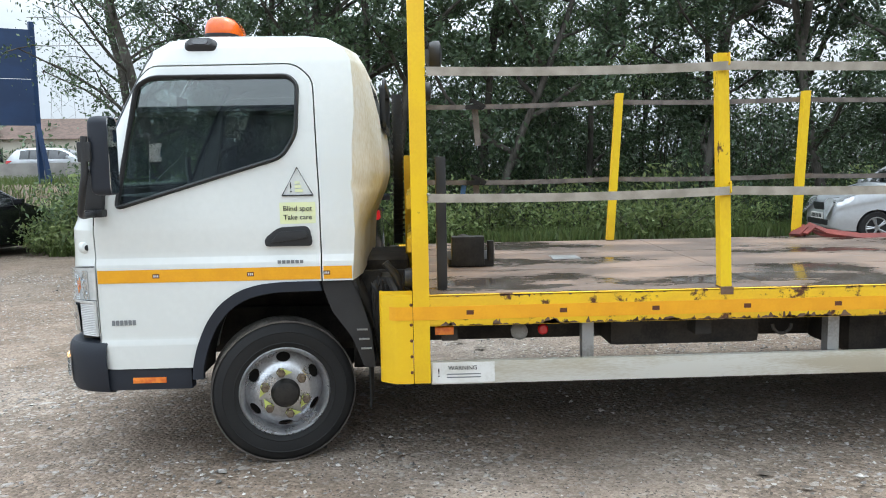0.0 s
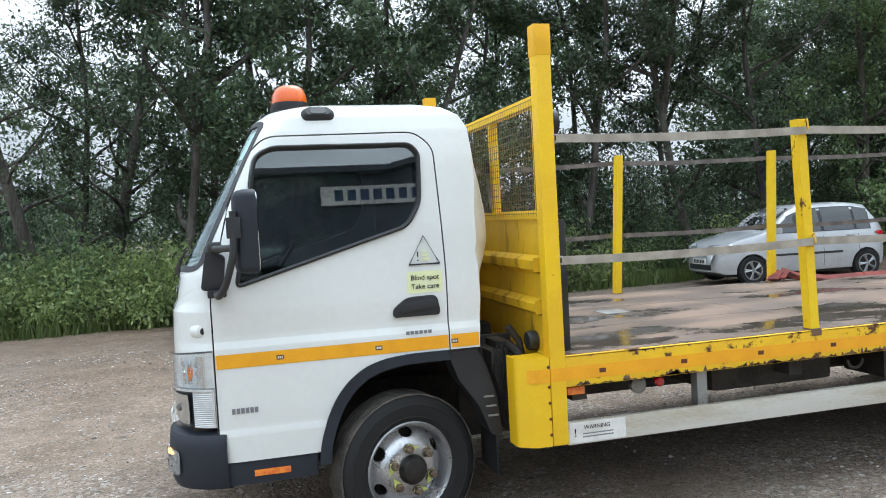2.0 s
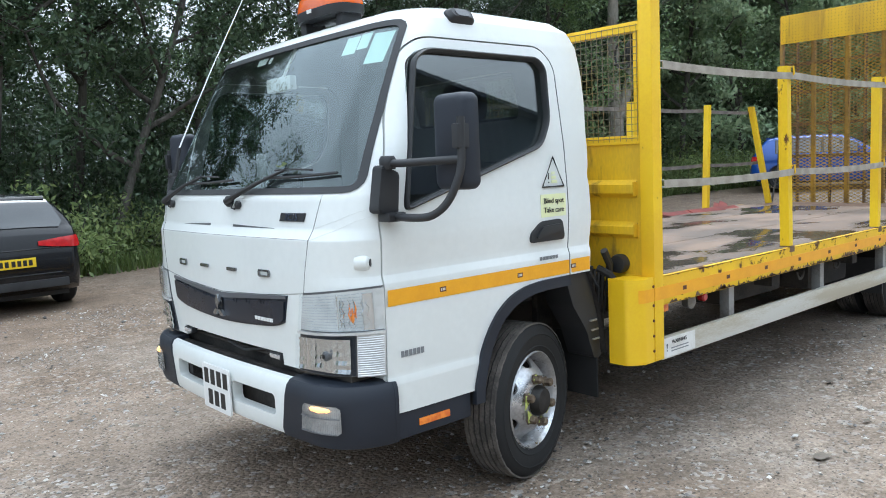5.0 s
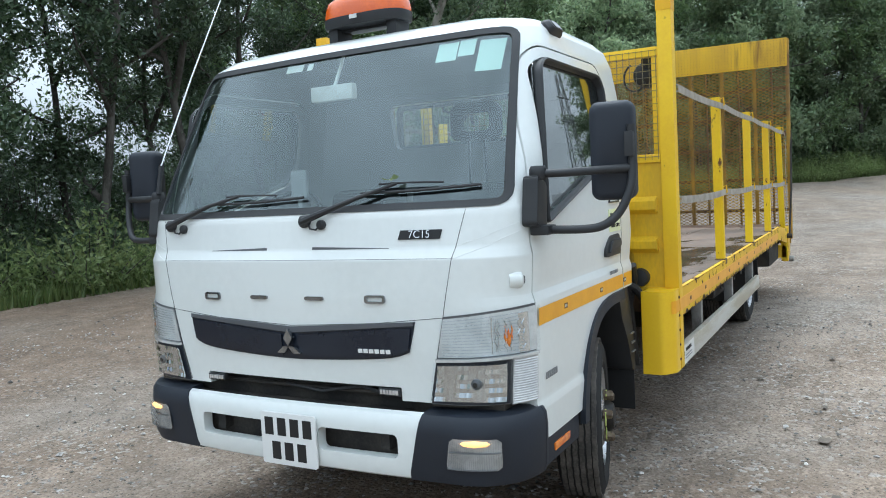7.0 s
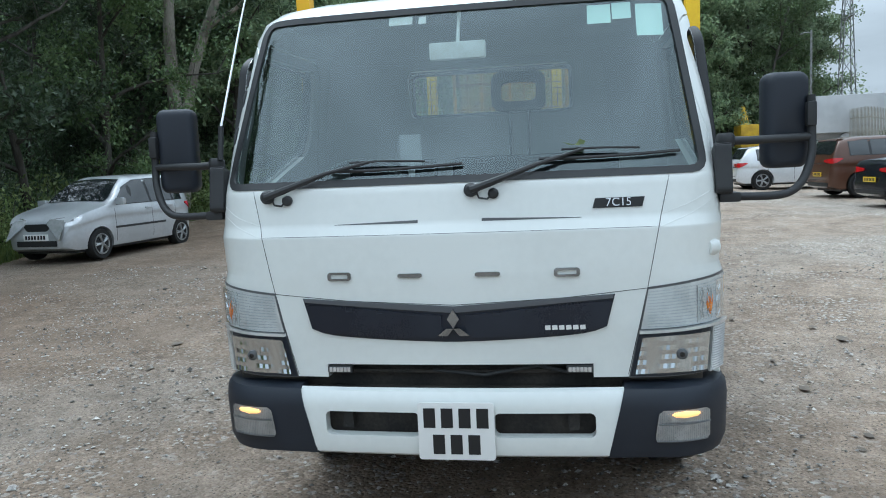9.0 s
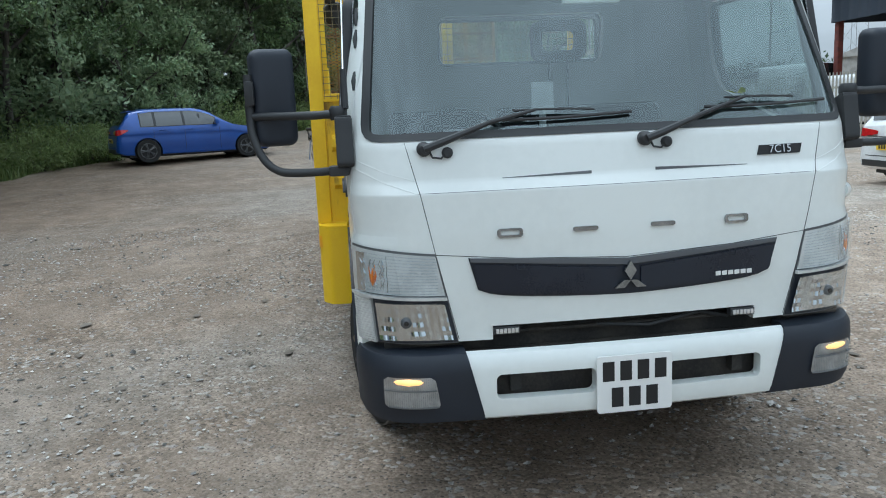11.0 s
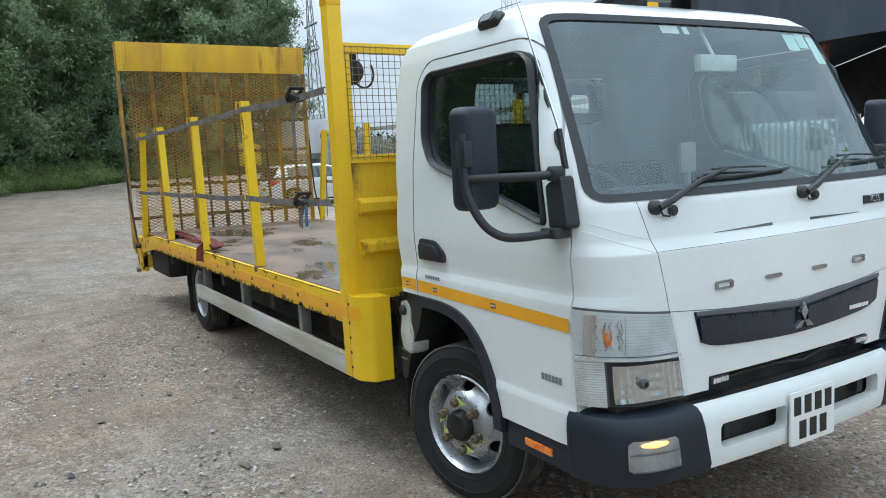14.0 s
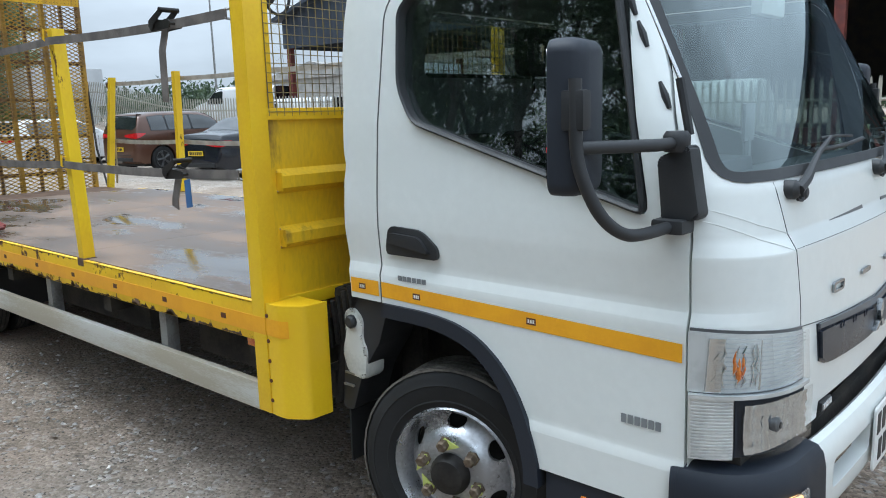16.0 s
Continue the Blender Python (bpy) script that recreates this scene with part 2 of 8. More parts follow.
WHITE = mat("white_cab_paint", (0.785, 0.81, 0.785), (0.745, 0.77, 0.745), rough=0.28, coat=0.6, scale=1.3, fine=30, bump=0.01)
GRIMY = mat("grimy_white_paint", (0.74, 0.74, 0.70), (0.56, 0.51, 0.38), rough=0.45, scale=2.0, stretch=(1, 1, 0.35))
YELLOW = mat("worn_yellow_paint", (0.88, 0.57, 0.008), (0.82, 0.50, 0.010), rough=0.42, rough2=0.55, scale=3.0, bump=0.05,
             spots=((0.13, 0.055, 0.022), 7.0, 0.66, 0.72, 0.9))
YELLOW_RUST = mat("rust_chipped_yellow_paint", (0.86, 0.545, 0.010), (0.78, 0.455, 0.014), rough=0.5, scale=4.0, bump=0.12,
                  spots=((0.10, 0.042, 0.02), 9.0, 0.575, 0.63, 0.95))
YELLOW_MESH = mat("rusty_yellow_mesh", (0.48, 0.28, 0.03), (0.20, 0.115, 0.038), rough=0.7, scale=2.2, fine=20, mixpos=(0.36, 0.68))
YELLOW_CLEAN = mat("yellow_guard_paint", (0.89, 0.59, 0.008), (0.85, 0.53, 0.010), rough=0.36, scale=2.0, bump=0.02,
                   spots=((0.16, 0.07, 0.02), 11.0, 0.72, 0.76, 0.9))
ORANGE_TAPE = mat("amber_reflective_tape", (0.90, 0.43, 0.010), (0.84, 0.38, 0.010), rough=0.4, scale=9)
TAPE_MARK = mat("dark_tape_mark", (0.11, 0.035, 0.015), rough=0.5)
BLACK = mat("black_plastic", (0.017, 0.018, 0.02), (0.028, 0.029, 0.031), rough=0.45, rough2=0.6, scale=5, bump=0.03, fine=300)
NAVY = mat("textured_bumper_plastic", (0.011, 0.015, 0.024), (0.016, 0.021, 0.032), rough=0.5, rough2=0.62, scale=4, bump=0.06, fine=400)
RUBBER = mat("tyre_rubber", (0.008, 0.0083, 0.0088), (0.020, 0.0195, 0.019), rough=0.75, rough2=0.9, scale=5, bump=0.08, mixpos=(0.45, 0.8))
TREAD = mat("dusty_tyre_tread", (0.05, 0.045, 0.04), (0.13, 0.115, 0.10), rough=0.9, scale=7, bump=0.1)
TREAD_YELLOW = mat("grubby_yellow_tread_plate", (0.80, 0.49, 0.010), (0.52, 0.29, 0.02), rough=0.5, scale=1.6, bump=0.1, stretch=(1, 2.2, 0.35), mixpos=(0.42, 0.75),
                   spots=((0.16, 0.075, 0.03), 3.0, 0.56, 0.76, 0.9))
RIM = mat("silver_wheel_paint", (0.56, 0.57, 0.59), (0.40, 0.40, 0.41), rough=0.27, metal=0.85, scale=7, rough2=0.55,
          spots=((0.10, 0.075, 0.055), 12.0, 0.62, 0.72, 0.8))
HUB = mat("oily_hub", (0.014, 0.013, 0.012), (0.03, 0.027, 0.024), spec=0.3, rough=0.5, scale=12)
NUT = mat("rusty_wheel_nut", (0.20, 0.16, 0.11), (0.12, 0.085, 0.06), rough=0.6, metal=0.5, scale=40)
HIVIS = mat("yellow_nut_pointer", (0.55, 0.60, 0.16), rough=0.4)
CHASSIS = mat("grimy_chassis_black", (0.018, 0.017, 0.016), (0.05, 0.043, 0.036), rough=0.75, scale=6, bump=0.1)
STEEL = mat("galvanised_steel", (0.36, 0.37, 0.37), (0.24, 0.235, 0.225), rough=0.5, metal=0.7, scale=5)
ALU = mat("dull_aluminium", (0.64, 0.64, 0.59), (0.48, 0.44, 0.34), rough=0.45, metal=0.3, scale=3, stretch=(0.4, 1, 3))
BADGE = mat("dulled_chrome_badge", (0.36, 0.375, 0.39), (0.26, 0.27, 0.28), rough=0.2, metal=0.9, scale=12)
CHROME = mat("chrome_trim", (0.72, 0.73, 0.74), rough=0.12, metal=1.0)
MIRROR = mat("mirror_glass", (0.85, 0.86, 0.87), rough=0.01, metal=1.0)
DECK = mat("wet_brown_deck_board", (0.102, 0.070, 0.051), (0.225, 0.150, 0.104), rough=0.5, rough2=0.75, scale=2.1, bump=0.05,
           stretch=(0.55, 1.2, 1), spots=((0.070, 0.056, 0.046), 1.3, 0.49, 0.56, 0.09), spec=0.7)
DECK_EDGE = mat("rusty_steel_plate", (0.10, 0.06, 0.04), (0.18, 0.11, 0.07), rough=0.8, scale=8)
STRAP = mat("grey_webbing", (0.42, 0.38, 0.32), (0.30, 0.27, 0.22), rough=0.85, scale=10, fine=500, bump=0.2)
DARK_STRAP = mat("dark_webbing", (0.12, 0.105, 0.095), (0.20, 0.175, 0.155), rough=0.85, scale=10, fine=500, bump=0.2)
RED_STRAP = mat("faded_red_webbing", (0.22, 0.045, 0.035), (0.13, 0.035, 0.03), rough=0.9, scale=8, bump=0.2)
BLUE_TAG = mat("blue_tag", (0.05, 0.13, 0.30), rough=0.6)
PLATE_W = mat("white_number_plate", (0.80, 0.80, 0.78), rough=0.3)
PLATE_Y = mat("yellow_number_plate", (0.80, 0.55, 0.02), rough=0.3)
INK = mat("black_ink", (0.012, 0.012, 0.013), rough=0.5)
GREY_INK = mat("grey_lettering", (0.20, 0.21, 0.22), rough=0.4)
LABEL_W = mat("white_vinyl_label", (0.78, 0.78, 0.75), (0.66, 0.65, 0.60), rough=0.45, scale=9)
LABEL_Y = mat("pale_yellow_label", (0.80, 0.84, 0.48), (0.76, 0.80, 0.55), rough=0.4, scale=9)
PAPER = mat("pale_green_paper", (0.62, 0.80, 0.72), rough=0.7)
SEAM = mat("panel_gap", (0.03, 0.03, 0.032), rough=0.8)
FABRIC = mat("dark_grey_seat_cloth", (0.022, 0.023, 0.025), (0.030, 0.031, 0.033), rough=0.9, scale=8, fine=120, bump=0.03, spec=0.2)
DASH = mat("grey_dashboard", (0.055, 0.06, 0.064), (0.075, 0.08, 0.084), rough=0.6, scale=8)
LINING = mat("dark_grey_cab_lining", (0.22, 0.226, 0.226), (0.205, 0.21, 0.21), rough=0.85, scale=3)
TRIM = mat("pale_grey_cab_lining", (0.30, 0.31, 0.31), (0.24, 0.25, 0.25), rough=0.8, scale=5)
BEACON = mat("orange_beacon_plastic", (0.80, 0.14, 0.008), (0.68, 0.11, 0.008), rough=0.2, scale=6, coat=0.5)
AMBER = mat("amber_lamp_plastic", (0.86, 0.26, 0.03), (0.70, 0.15, 0.02), rough=0.2, coat=0.5, scale=25)
RED_LAMP = mat("red_lamp_plastic", (0.55, 0.015, 0.018), (0.42, 0.012, 0.014), rough=0.15, coat=0.6, scale=14)
LAMP_RIB = mat("ribbed_lamp_plastic", (0.72, 0.73, 0.72), (0.58, 0.59, 0.585), rough=0.2, metal=0.25, scale=9, fine=60, coat=0.6)
REFLECTOR = mat("lamp_reflector", (0.88, 0.89, 0.90), (0.70, 0.71, 0.72), rough=0.16, metal=0.7, scale=14, fine=60)
GRILLE = mat("glossy_navy_grille", (0.009, 0.013, 0.024), (0.014, 0.019, 0.031), rough=0.25, rough2=0.4, scale=3, fine=200, bump=0.02)
LAMP_GREY = mat("grey_lamp_bezel", (0.13, 0.135, 0.14), (0.10, 0.10, 0.105), rough=0.35, scale=4, metal=0.3)
BULB_ON = mat("lit_fog_bulb", (0.9, 0.6, 0.25), rough=0.4, emit=((1.0, 0.50, 0.15), 0.95))
BOTTLE = mat("cloudy_white_plastic", (0.62, 0.62, 0.58), (0.5, 0.5, 0.46), rough=0.5, scale=8)
GLASS = glass("clear_window_glass", (0.80, 0.86, 0.84), 1.5)
SIDE_GLASS = glass("tinted_side_glass", (0.60, 0.66, 0.65), 2.2)
SCREEN = glass("windscreen_glass", (0.74, 0.82, 0.81), 2.1, (0.75, 0.85, 0.87))
CAR_GLASS = mat("dark_car_glass", (0.012, 0.015, 0.017), (0.024, 0.028, 0.030), rough=0.04, scale=2, spec=1.0)
LENS = glass("clear_lamp_lens", (0.93, 0.95, 0.96), 1.35)
BARK = mat("grey_bark", (0.052, 0.046, 0.038), (0.115, 0.105, 0.09), rough=0.95, scale=5, fine=40, bump=0.6, stretch=(1, 1, 0.25))
PALE_BARK = mat("pale_flaking_bark", (0.15, 0.135, 0.11), (0.34, 0.315, 0.27), rough=0.95, scale=3, fine=30, bump=0.7, stretch=(1, 1, 0.3))
LEAF_A = leaf_mat("mid_green_leaves", (0.078, 0.132, 0.054), (0.185, 0.255, 0.105), 0.34)
LEAF_B = leaf_mat("dark_green_leaves", (0.050, 0.086, 0.046), (0.118, 0.170, 0.084), 0.26)
LEAF_C = leaf_mat("light_green_leaves", (0.170, 0.245, 0.090), (0.350, 0.415, 0.165), 0.52)
# far eastern trees: haze put into the leaf colour, paler and bluer
LEAF_D = leaf_mat("haze_paled_leaves", (0.190, 0.270, 0.150), (0.350, 0.420, 0.245), 0.50)
GRASS = leaf_mat("rough_grass", (0.070, 0.115, 0.028), (0.150, 0.185, 0.060), 0.3)
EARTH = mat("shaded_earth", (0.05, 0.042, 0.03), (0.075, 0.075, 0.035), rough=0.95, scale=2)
GRAVEL = gravel_mat()
STONE = mat("loose_chippings", (0.22, 0.205, 0.188), (0.42, 0.40, 0.375), rough=0.85, scale=30, fine=200, island=0.7)
OIL = mat("dark_damp_stain", (0.11, 0.09, 0.07), (0.18, 0.15, 0.12), rough=0.7, rough2=0.9, scale=12)

# ---------------------------------------------------------------- mesh helpers
def box(bm, x0, x1, y0, y1, z0, z1, bev=0.0, m=None):
    r = bmesh.ops.create_cube(bm, size=1.0)["verts"]
    for v in r:
        v.co = Vector(((x0 + x1) / 2 + v.co.x * (x1 - x0), (y0 + y1) / 2 + v.co.y * (y1 - y0), (z0 + z1) / 2 + v.co.z * (z1 - z0)))
    if m is not None:
        for v in r:
            v.co = m @ v.co
    if bev:
        bmesh.ops.bevel(bm, geom=list({e for v in r for e in v.link_edges}), offset=bev, segments=2, profile=0.7, affect="EDGES")


def rings(bm, loops, closed=True, caps=True):
    """Joins rings of points, one after the other."""
    vs = [[bm.verts.new(p) for p in loop] for loop in loops]
    k = len(vs[0])
    for a, b in zip(vs, vs[1:]):
        for i in range(k if closed else k - 1):
            j = (i + 1) % k
            bm.faces.new((a[i], a[j], b[j], b[i]))
    if caps and closed:
        bm.faces.new(vs[0][::-1])
        bm.faces.new(vs[-1])
    return vs


def tube(bm, pts, r, seg=8, caps=True, flat=None):
    """A round bar along points; r may be a list. flat=(a, b): an oval."""
    pts = [Vector(p) for p in pts]
    rr = r if isinstance(r, (list, tuple)) else [r] * len(pts)
    loops, up = [], None
    for i, p in enumerate(pts):
        d = (pts[min(i + 1, len(pts) - 1)] - pts[max(i - 1, 0)]).normalized()
        if up is None:
            up = Vector((0, 0, 1)) if abs(d.z) < 0.9 else Vector((1, 0, 0))
        s = d.cross(up).normalized()
        up = s.cross(d).normalized()
        fa, fb = flat or (1, 1)
        loops.append([p + rr[i] * (math.cos(a) * fa * s + math.sin(a) * fb * up) for a in (2 * math.pi * k / seg for k in range(seg))])
    rings(bm, loops, True, caps)


def bend(pts, k=5):
    """A smooth line through the points."""
    c, out = [Vector(p) for p in pts], []
    for i in range(len(c) - 1):
        a, b, d, e = c[max(0, i - 1)], c[i], c[i + 1], c[min(len(c) - 1, i + 2)]
        out += [0.5 * (2 * b + (d - a) * t + (2 * a - 5 * b + 4 * d - e) * t * t + (3 * b - a - 3 * d + e) * t ** 3) for t in (j / k for j in range(k))]
    return out + [c[-1]]


def prism(bm, poly, axis, a, b, bev=0.0):
    """A polygon of (u, w) drawn out from a to b along an axis: x takes (y, z), y takes (x, z), z takes (x, y)."""
    def place(u, w, t):
        return (t, u, w) if axis == "x" else (u, t, w) if axis == "y" else (u, w, t)
    vs = rings(bm, [[place(u, w, t) for u, w in poly] for t in (a, b)])
    bmesh.ops.recalc_face_normals(bm, faces=list({f for r in vs for v in r for f in v.link_faces}))
    if bev:
        bmesh.ops.bevel(bm, geom=list({e for r in vs for v in r for e in v.link_edges}), offset=bev, segments=2, profile=0.7, affect="EDGES")


def lathe(bm, prof, seg=48, m=None, caps=True):
    """A profile of (r, h) turned about the local y axis, h running along y."""
    loops = [[Vector((r * math.cos(t), h, r * math.sin(t))) for t in (2 * math.pi * k / seg for k in range(seg))] for r, h in prof]
    if m is not None:
        loops = [[m @ p for p in lp] for lp in loops]
    rings(bm, loops, True, caps)


def rounded(x0, x1, z0, z1, r, n=5):
    """The outline of a rectangle with round corners."""
    out = []
    for cx, cz, a0 in ((x1 - r, z0 + r, -90), (x1 - r, z1 - r, 0), (x0 + r, z1 - r, 90), (x0 + r, z0 + r, 180)):
        out += [(cx + r * math.cos(radians(a0 + 90 * k / n)), cz + r * math.sin(radians(a0 + 90 * k / n))) for k in range(n + 1)]
    return out


def smooth_poly(pts, r, n=4):
    """Rounds the corners of a polygon."""
    out = []
    for i, p in enumerate(pts):
        p, a, b = Vector(p), Vector(pts[i - 1]), Vector(pts[(i + 1) % len(pts)])
        k = min(r, (a - p).length * 0.45, (b - p).length * 0.45)
        s, e = p + (a - p).normalized() * k, p + (b - p).normalized() * k
        out += [tuple((1 - t) ** 2 * s + 2 * t * (1 - t) * p + t * t * e) for t in (j / n for j in range(n + 1))]
    return out


def densify(poly, step):
    """The polygon with its long edges cut into short ones."""
    out = []
    for a, b in zip(poly, poly[1:] + poly[:1]):
        n = max(1, int(math.dist(a, b) / step))
        out += [(a[0] + (b[0] - a[0]) * k / n, a[1] + (b[1] - a[1]) * k / n) for k in range(n)]
    return out


def mesh_of(name, bm, material, angle=35.0):
    bmesh.ops.recalc_face_normals(bm, faces=bm.faces)
    me = bpy.data.meshes.new(name)
    bm.to_mesh(me)
    bm.free()
    me.materials.append(material)
    me.shade_smooth()
    me.set_sharp_from_angle(angle=radians(angle))
    return me


def part(name, bm, material, parent, label="", angle=35.0):
    ob = new(name, mesh_of(name, bm, material, angle))
    ob.parent = parent
    if label:
        tagged(ob, label)
    return ob


def thing(name, label, category, at=(0, 0, 0), group="", kind=""):
    ob = new(name)
    ob.location = at
    return tagged(ob, label, category, group, kind)


def lone(name, bm, material, label, category, group="", kind="", at=(0, 0, 0), angle=35.0):
    ob = new(name, mesh_of(name, bm, material, angle))
    ob.location = at
    return tagged(ob, label, category, group, kind)


def carve(me, cutters, mode="DIFFERENCE"):
    """The mesh me with the cutters' volumes taken away (or kept)."""
    a = new("carving", me)
    made = []
    for c in cutters:
        b = new("cutter", c)
        b.hide_render = True
        made.append(b)
        md = a.modifiers.new("cut", "BOOLEAN")
        md.object, md.operation, md.solver = b, mode, "EXACT"
    bpy.context.view_layer.update()
    out = bpy.data.meshes.new_from_object(a.evaluated_get(bpy.context.evaluated_depsgraph_get()))
    for o in (a, *made):
        bpy.data.objects.remove(o)
    return out


def raw(bm):
    bmesh.ops.recalc_face_normals(bm, faces=bm.faces)
    me = bpy.data.meshes.new("raw")
    bm.to_mesh(me)
    bm.free()
    return me


def shade(me, material, angle=30.0):
    me.materials.clear()
    me.materials.append(material)
    me.shade_smooth()
    me.set_sharp_from_angle(angle=radians(angle))
    return me


def writing(text, size, depth=0.001):
    """The text as a mesh in its own plane, centred."""
    cu = bpy.data.curves.new("writing", "FONT")
    cu.body, cu.size, cu.extrude, cu.align_x, cu.align_y = text, size, depth, "CENTER", "CENTER"
    ob = new("writing", cu)
    bpy.context.view_layer.update()
    me = bpy.data.meshes.new_from_object(ob.evaluated_get(bpy.context.evaluated_depsgraph_get()))
    bpy.data.objects.remove(ob)
    return me


def lettering(name, text, size, material, parent, m, label=""):
    me = writing(text, size)
    me.transform(m)
    me.materials.clear()
    me.materials.append(material)
    ob = new(name, me)
    ob.parent = parent
    if label:
        tagged(ob, label)
    return ob


def lerp(x, xs, ys):
    return float(np.interp(x, xs, ys))


# ---------------------------------------------------------------- ground
def ground_z(x, y):
    s = max(0.0, min(x, 34.0) - 8.0)
    rise = max(0.0, min(1.0, max((y + 3.0) / 9.0, (x - 24.0) / 10.0)))
    z = 0.01 * max(0.0, min(x, 34.0) + 0.5) + 0.04 * (s - 1.5 * (1 - math.exp(-s / 1.5))) * rise * rise * (3 - 2 * rise)
    bank = max(0.0, min(1.0, (-x - 3.0) / 8.0)) * max(0.0, min(1.0, (y - 17.5) / 7.0))
    return z + 1.25 * bank * bank * (3 - 2 * bank)


def build_ground():
    bm = bmesh.new()
    xs = sorted(set([-400, -200, -100, -60, -40] + [round(-30 + 0.5 * i, 2) for i in range(150)] + [50, 60, 80, 120, 200, 400]))
    ys = sorted(set([-400, -200, -100, -60] + [round(-40 + 0.8 * i, 2) for i in range(45)] + [round(-4 + 0.5 * i, 2) for i in range(70)] +
                    [36, 45, 60, 100, 200, 400]))
    grid = {}
    for i, x in enumerate(xs):
        for j, y in enumerate(ys):
            dz = 0.012 * noise.noise((x * 0.9, y * 0.9, 3.1)) + 0.02 * noise.noise((x * 0.25, y * 0.25, 7.7))
            grid[i, j] = bm.verts.new((x, y, ground_z(x, y) + (dz if not (-1.2 < x < 0 or 3.6 < x < 4.8) else 0.3 * dz) - 0.006))
    for i in range(len(xs) - 1):
        for j in range(len(ys) - 1):
            bm.faces.new((grid[i, j], grid[i + 1, j], grid[i + 1, j + 1], grid[i, j + 1]))
    return lone("ground", bm, GRAVEL, "packed grey-brown gravel yard with mud patches", "ground", kind="structure")


build_ground()

# ---------------------------------------------------------------- the truck
YC = 4.9325
truck = thing("flatbed_truck", "white cab-over flatbed truck with yellow bed and raised mesh ramp", "truck", (0, YC, 0))
AXLE_F, AXLE_R, TYRE_R = -0.585, 4.165, 0.372

XF = ([0.50, 0.70, 0.90, 1.10, 1.248, 1.292, 1.42, 1.46, 2.08, 2.155, 2.20, 2.230, 2.248, 2.255],
      [-1.655, -1.690, -1.702, -1.703, -1.697, -1.676, -1.655, -1.635, -1.300, -1.255, -1.190, -1.10, -0.98, -0.85])
VS = ([0.50, 0.652, 0.684, 0.76, 1.066, 1.102, 1.24, 1.30, 1.60, 1.94, 2.08, 2.155, 2.20, 2.230, 2.248, 2.255],
      [0.992, 0.997, 0.989, 0.992, 0.998, 0.987, 0.998, 0.998, 0.985, 0.948, 0.925, 0.903, 0.862, 0.77, 0.60, 0.40])
XR = ([0.50, 1.00, 1.22, 1.40, 1.50, 1.65, 1.82, 1.98, 2.08, 2.155, 2.20, 2.230, 2.248, 2.255],
      [-0.155, -0.150, -0.135, -0.055, -0.030, -0.030, -0.052, -0.090, -0.115, -0.160, -0.240, -0.36, -0.48, -0.58])
XC = ([0.50, 1.22, 1.45, 1.65, 1.95, 2.10], [0.035, 0.035, 0.145, 0.145, 0.08, 0.055])  # depth of the rear corner chamfer


def front_x(v, z, inset=0.0):
    """The cab's front surface at half-width v and height z."""
    v, xf, vs = abs(v), lerp(z, *XF) + inset, lerp(z, *VS) - inset
    knee = 0.70 * vs
    if v <= knee:
        return xf + 0.028 * (v / 0.7) ** 2
    s = min(1.0, (v - knee) / (vs - knee))
    run = 0.25 if z < 1.5 else lerp(z, [1.5, 2.08, 2.29], [0.25, 0.17, 0.2])
    x0 = xf + 0.028 * (knee / 0.7) ** 2
    return x0 + run * (1 - math.sqrt(max(0.0, 1 - s ** 2.1)))


def cab_ring(z, inset=0.0):
    vs, xr = lerp(z, *VS) - inset, lerp(z, *XR) - inset
    half = [(front_x(v, z, inset), v) for v in np.linspace(0, 0.70 * vs, 9)]
    half += [(front_x(v, z, inset), v) for v in (0.70 * vs + (1 - 0.70) * vs * math.sin(a) for a in np.linspace(0.12, math.pi / 2, 12))]
    xa, rc, rv = half[-1][0], lerp(z, *XC), min(0.28, 0.6 * vs)
    half += [(x, vs) for x in np.linspace(xa, xr - rc, 14)[1:]]
    half += [(xr - rc + rc * math.sin(a) ** 1.85, vs - rv * (1 - math.cos(a) ** 1.85)) for a in np.linspace(0, math.pi / 2, 9)[1:]]
    half += [(xr, v) for v in np.linspace(vs - rv, 0, 7)[1:]]
    return [(x, v, z) for x, v in half] + [(x, -v, z) for x, v in half[-2:0:-1]]


def cab_solid(z0, z1, inset=0.0, step=0.03):
    zs = sorted(set([round(z, 3) for z in np.arange(z0, z1, step)] + [z for z in XF[0] + VS[0] if z0 < z < z1] + [z1]))
    bm = bmesh.new()
    rings(bm, [[(x, v, z) for x, v, _ in cab_ring(z + (inset if inset and z > 2.1 else 0), inset)] for z in zs])
    return raw(bm)


def cutter(poly, axis, a, b):
    bm = bmesh.new()
    prism(bm, poly, axis, a, b)
    return raw(bm)


ARCH = [(-1.02, 0.30), (-1.02, 0.53), (-0.985, 0.66), (-0.935, 0.77), (-0.87, 0.855), (-0.78, 0.92), (-0.68, 0.952), (-0.56, 0.965),
        (0.2, 0.968), (0.2, 0.30)]
ARCH_S = smooth_poly(ARCH, 0.06, 5)
WINDOW = smooth_poly([(-1.372, 1.340), (-1.252, 1.970), (-1.17, 2.018), (-0.482, 2.018), (-0.432, 1.965), (-0.444, 1.71), (-0.518, 1.590)], 0.05)
DOOR = smooth_poly([(-1.480, 0.40), (-1.482, 1.32), (-1.378, 1.74), (-1.275, 1.985), (-1.19, 2.062), (-0.455, 2.068), (-0.366, 1.99), (-0.345, 1.40), (-0.342, 0.40)], 0.05)
WS = smooth_poly([(-0.932, 1.440), (0.932, 1.440), (0.852, 2.146), (-0.852, 2.146)], 0.06)
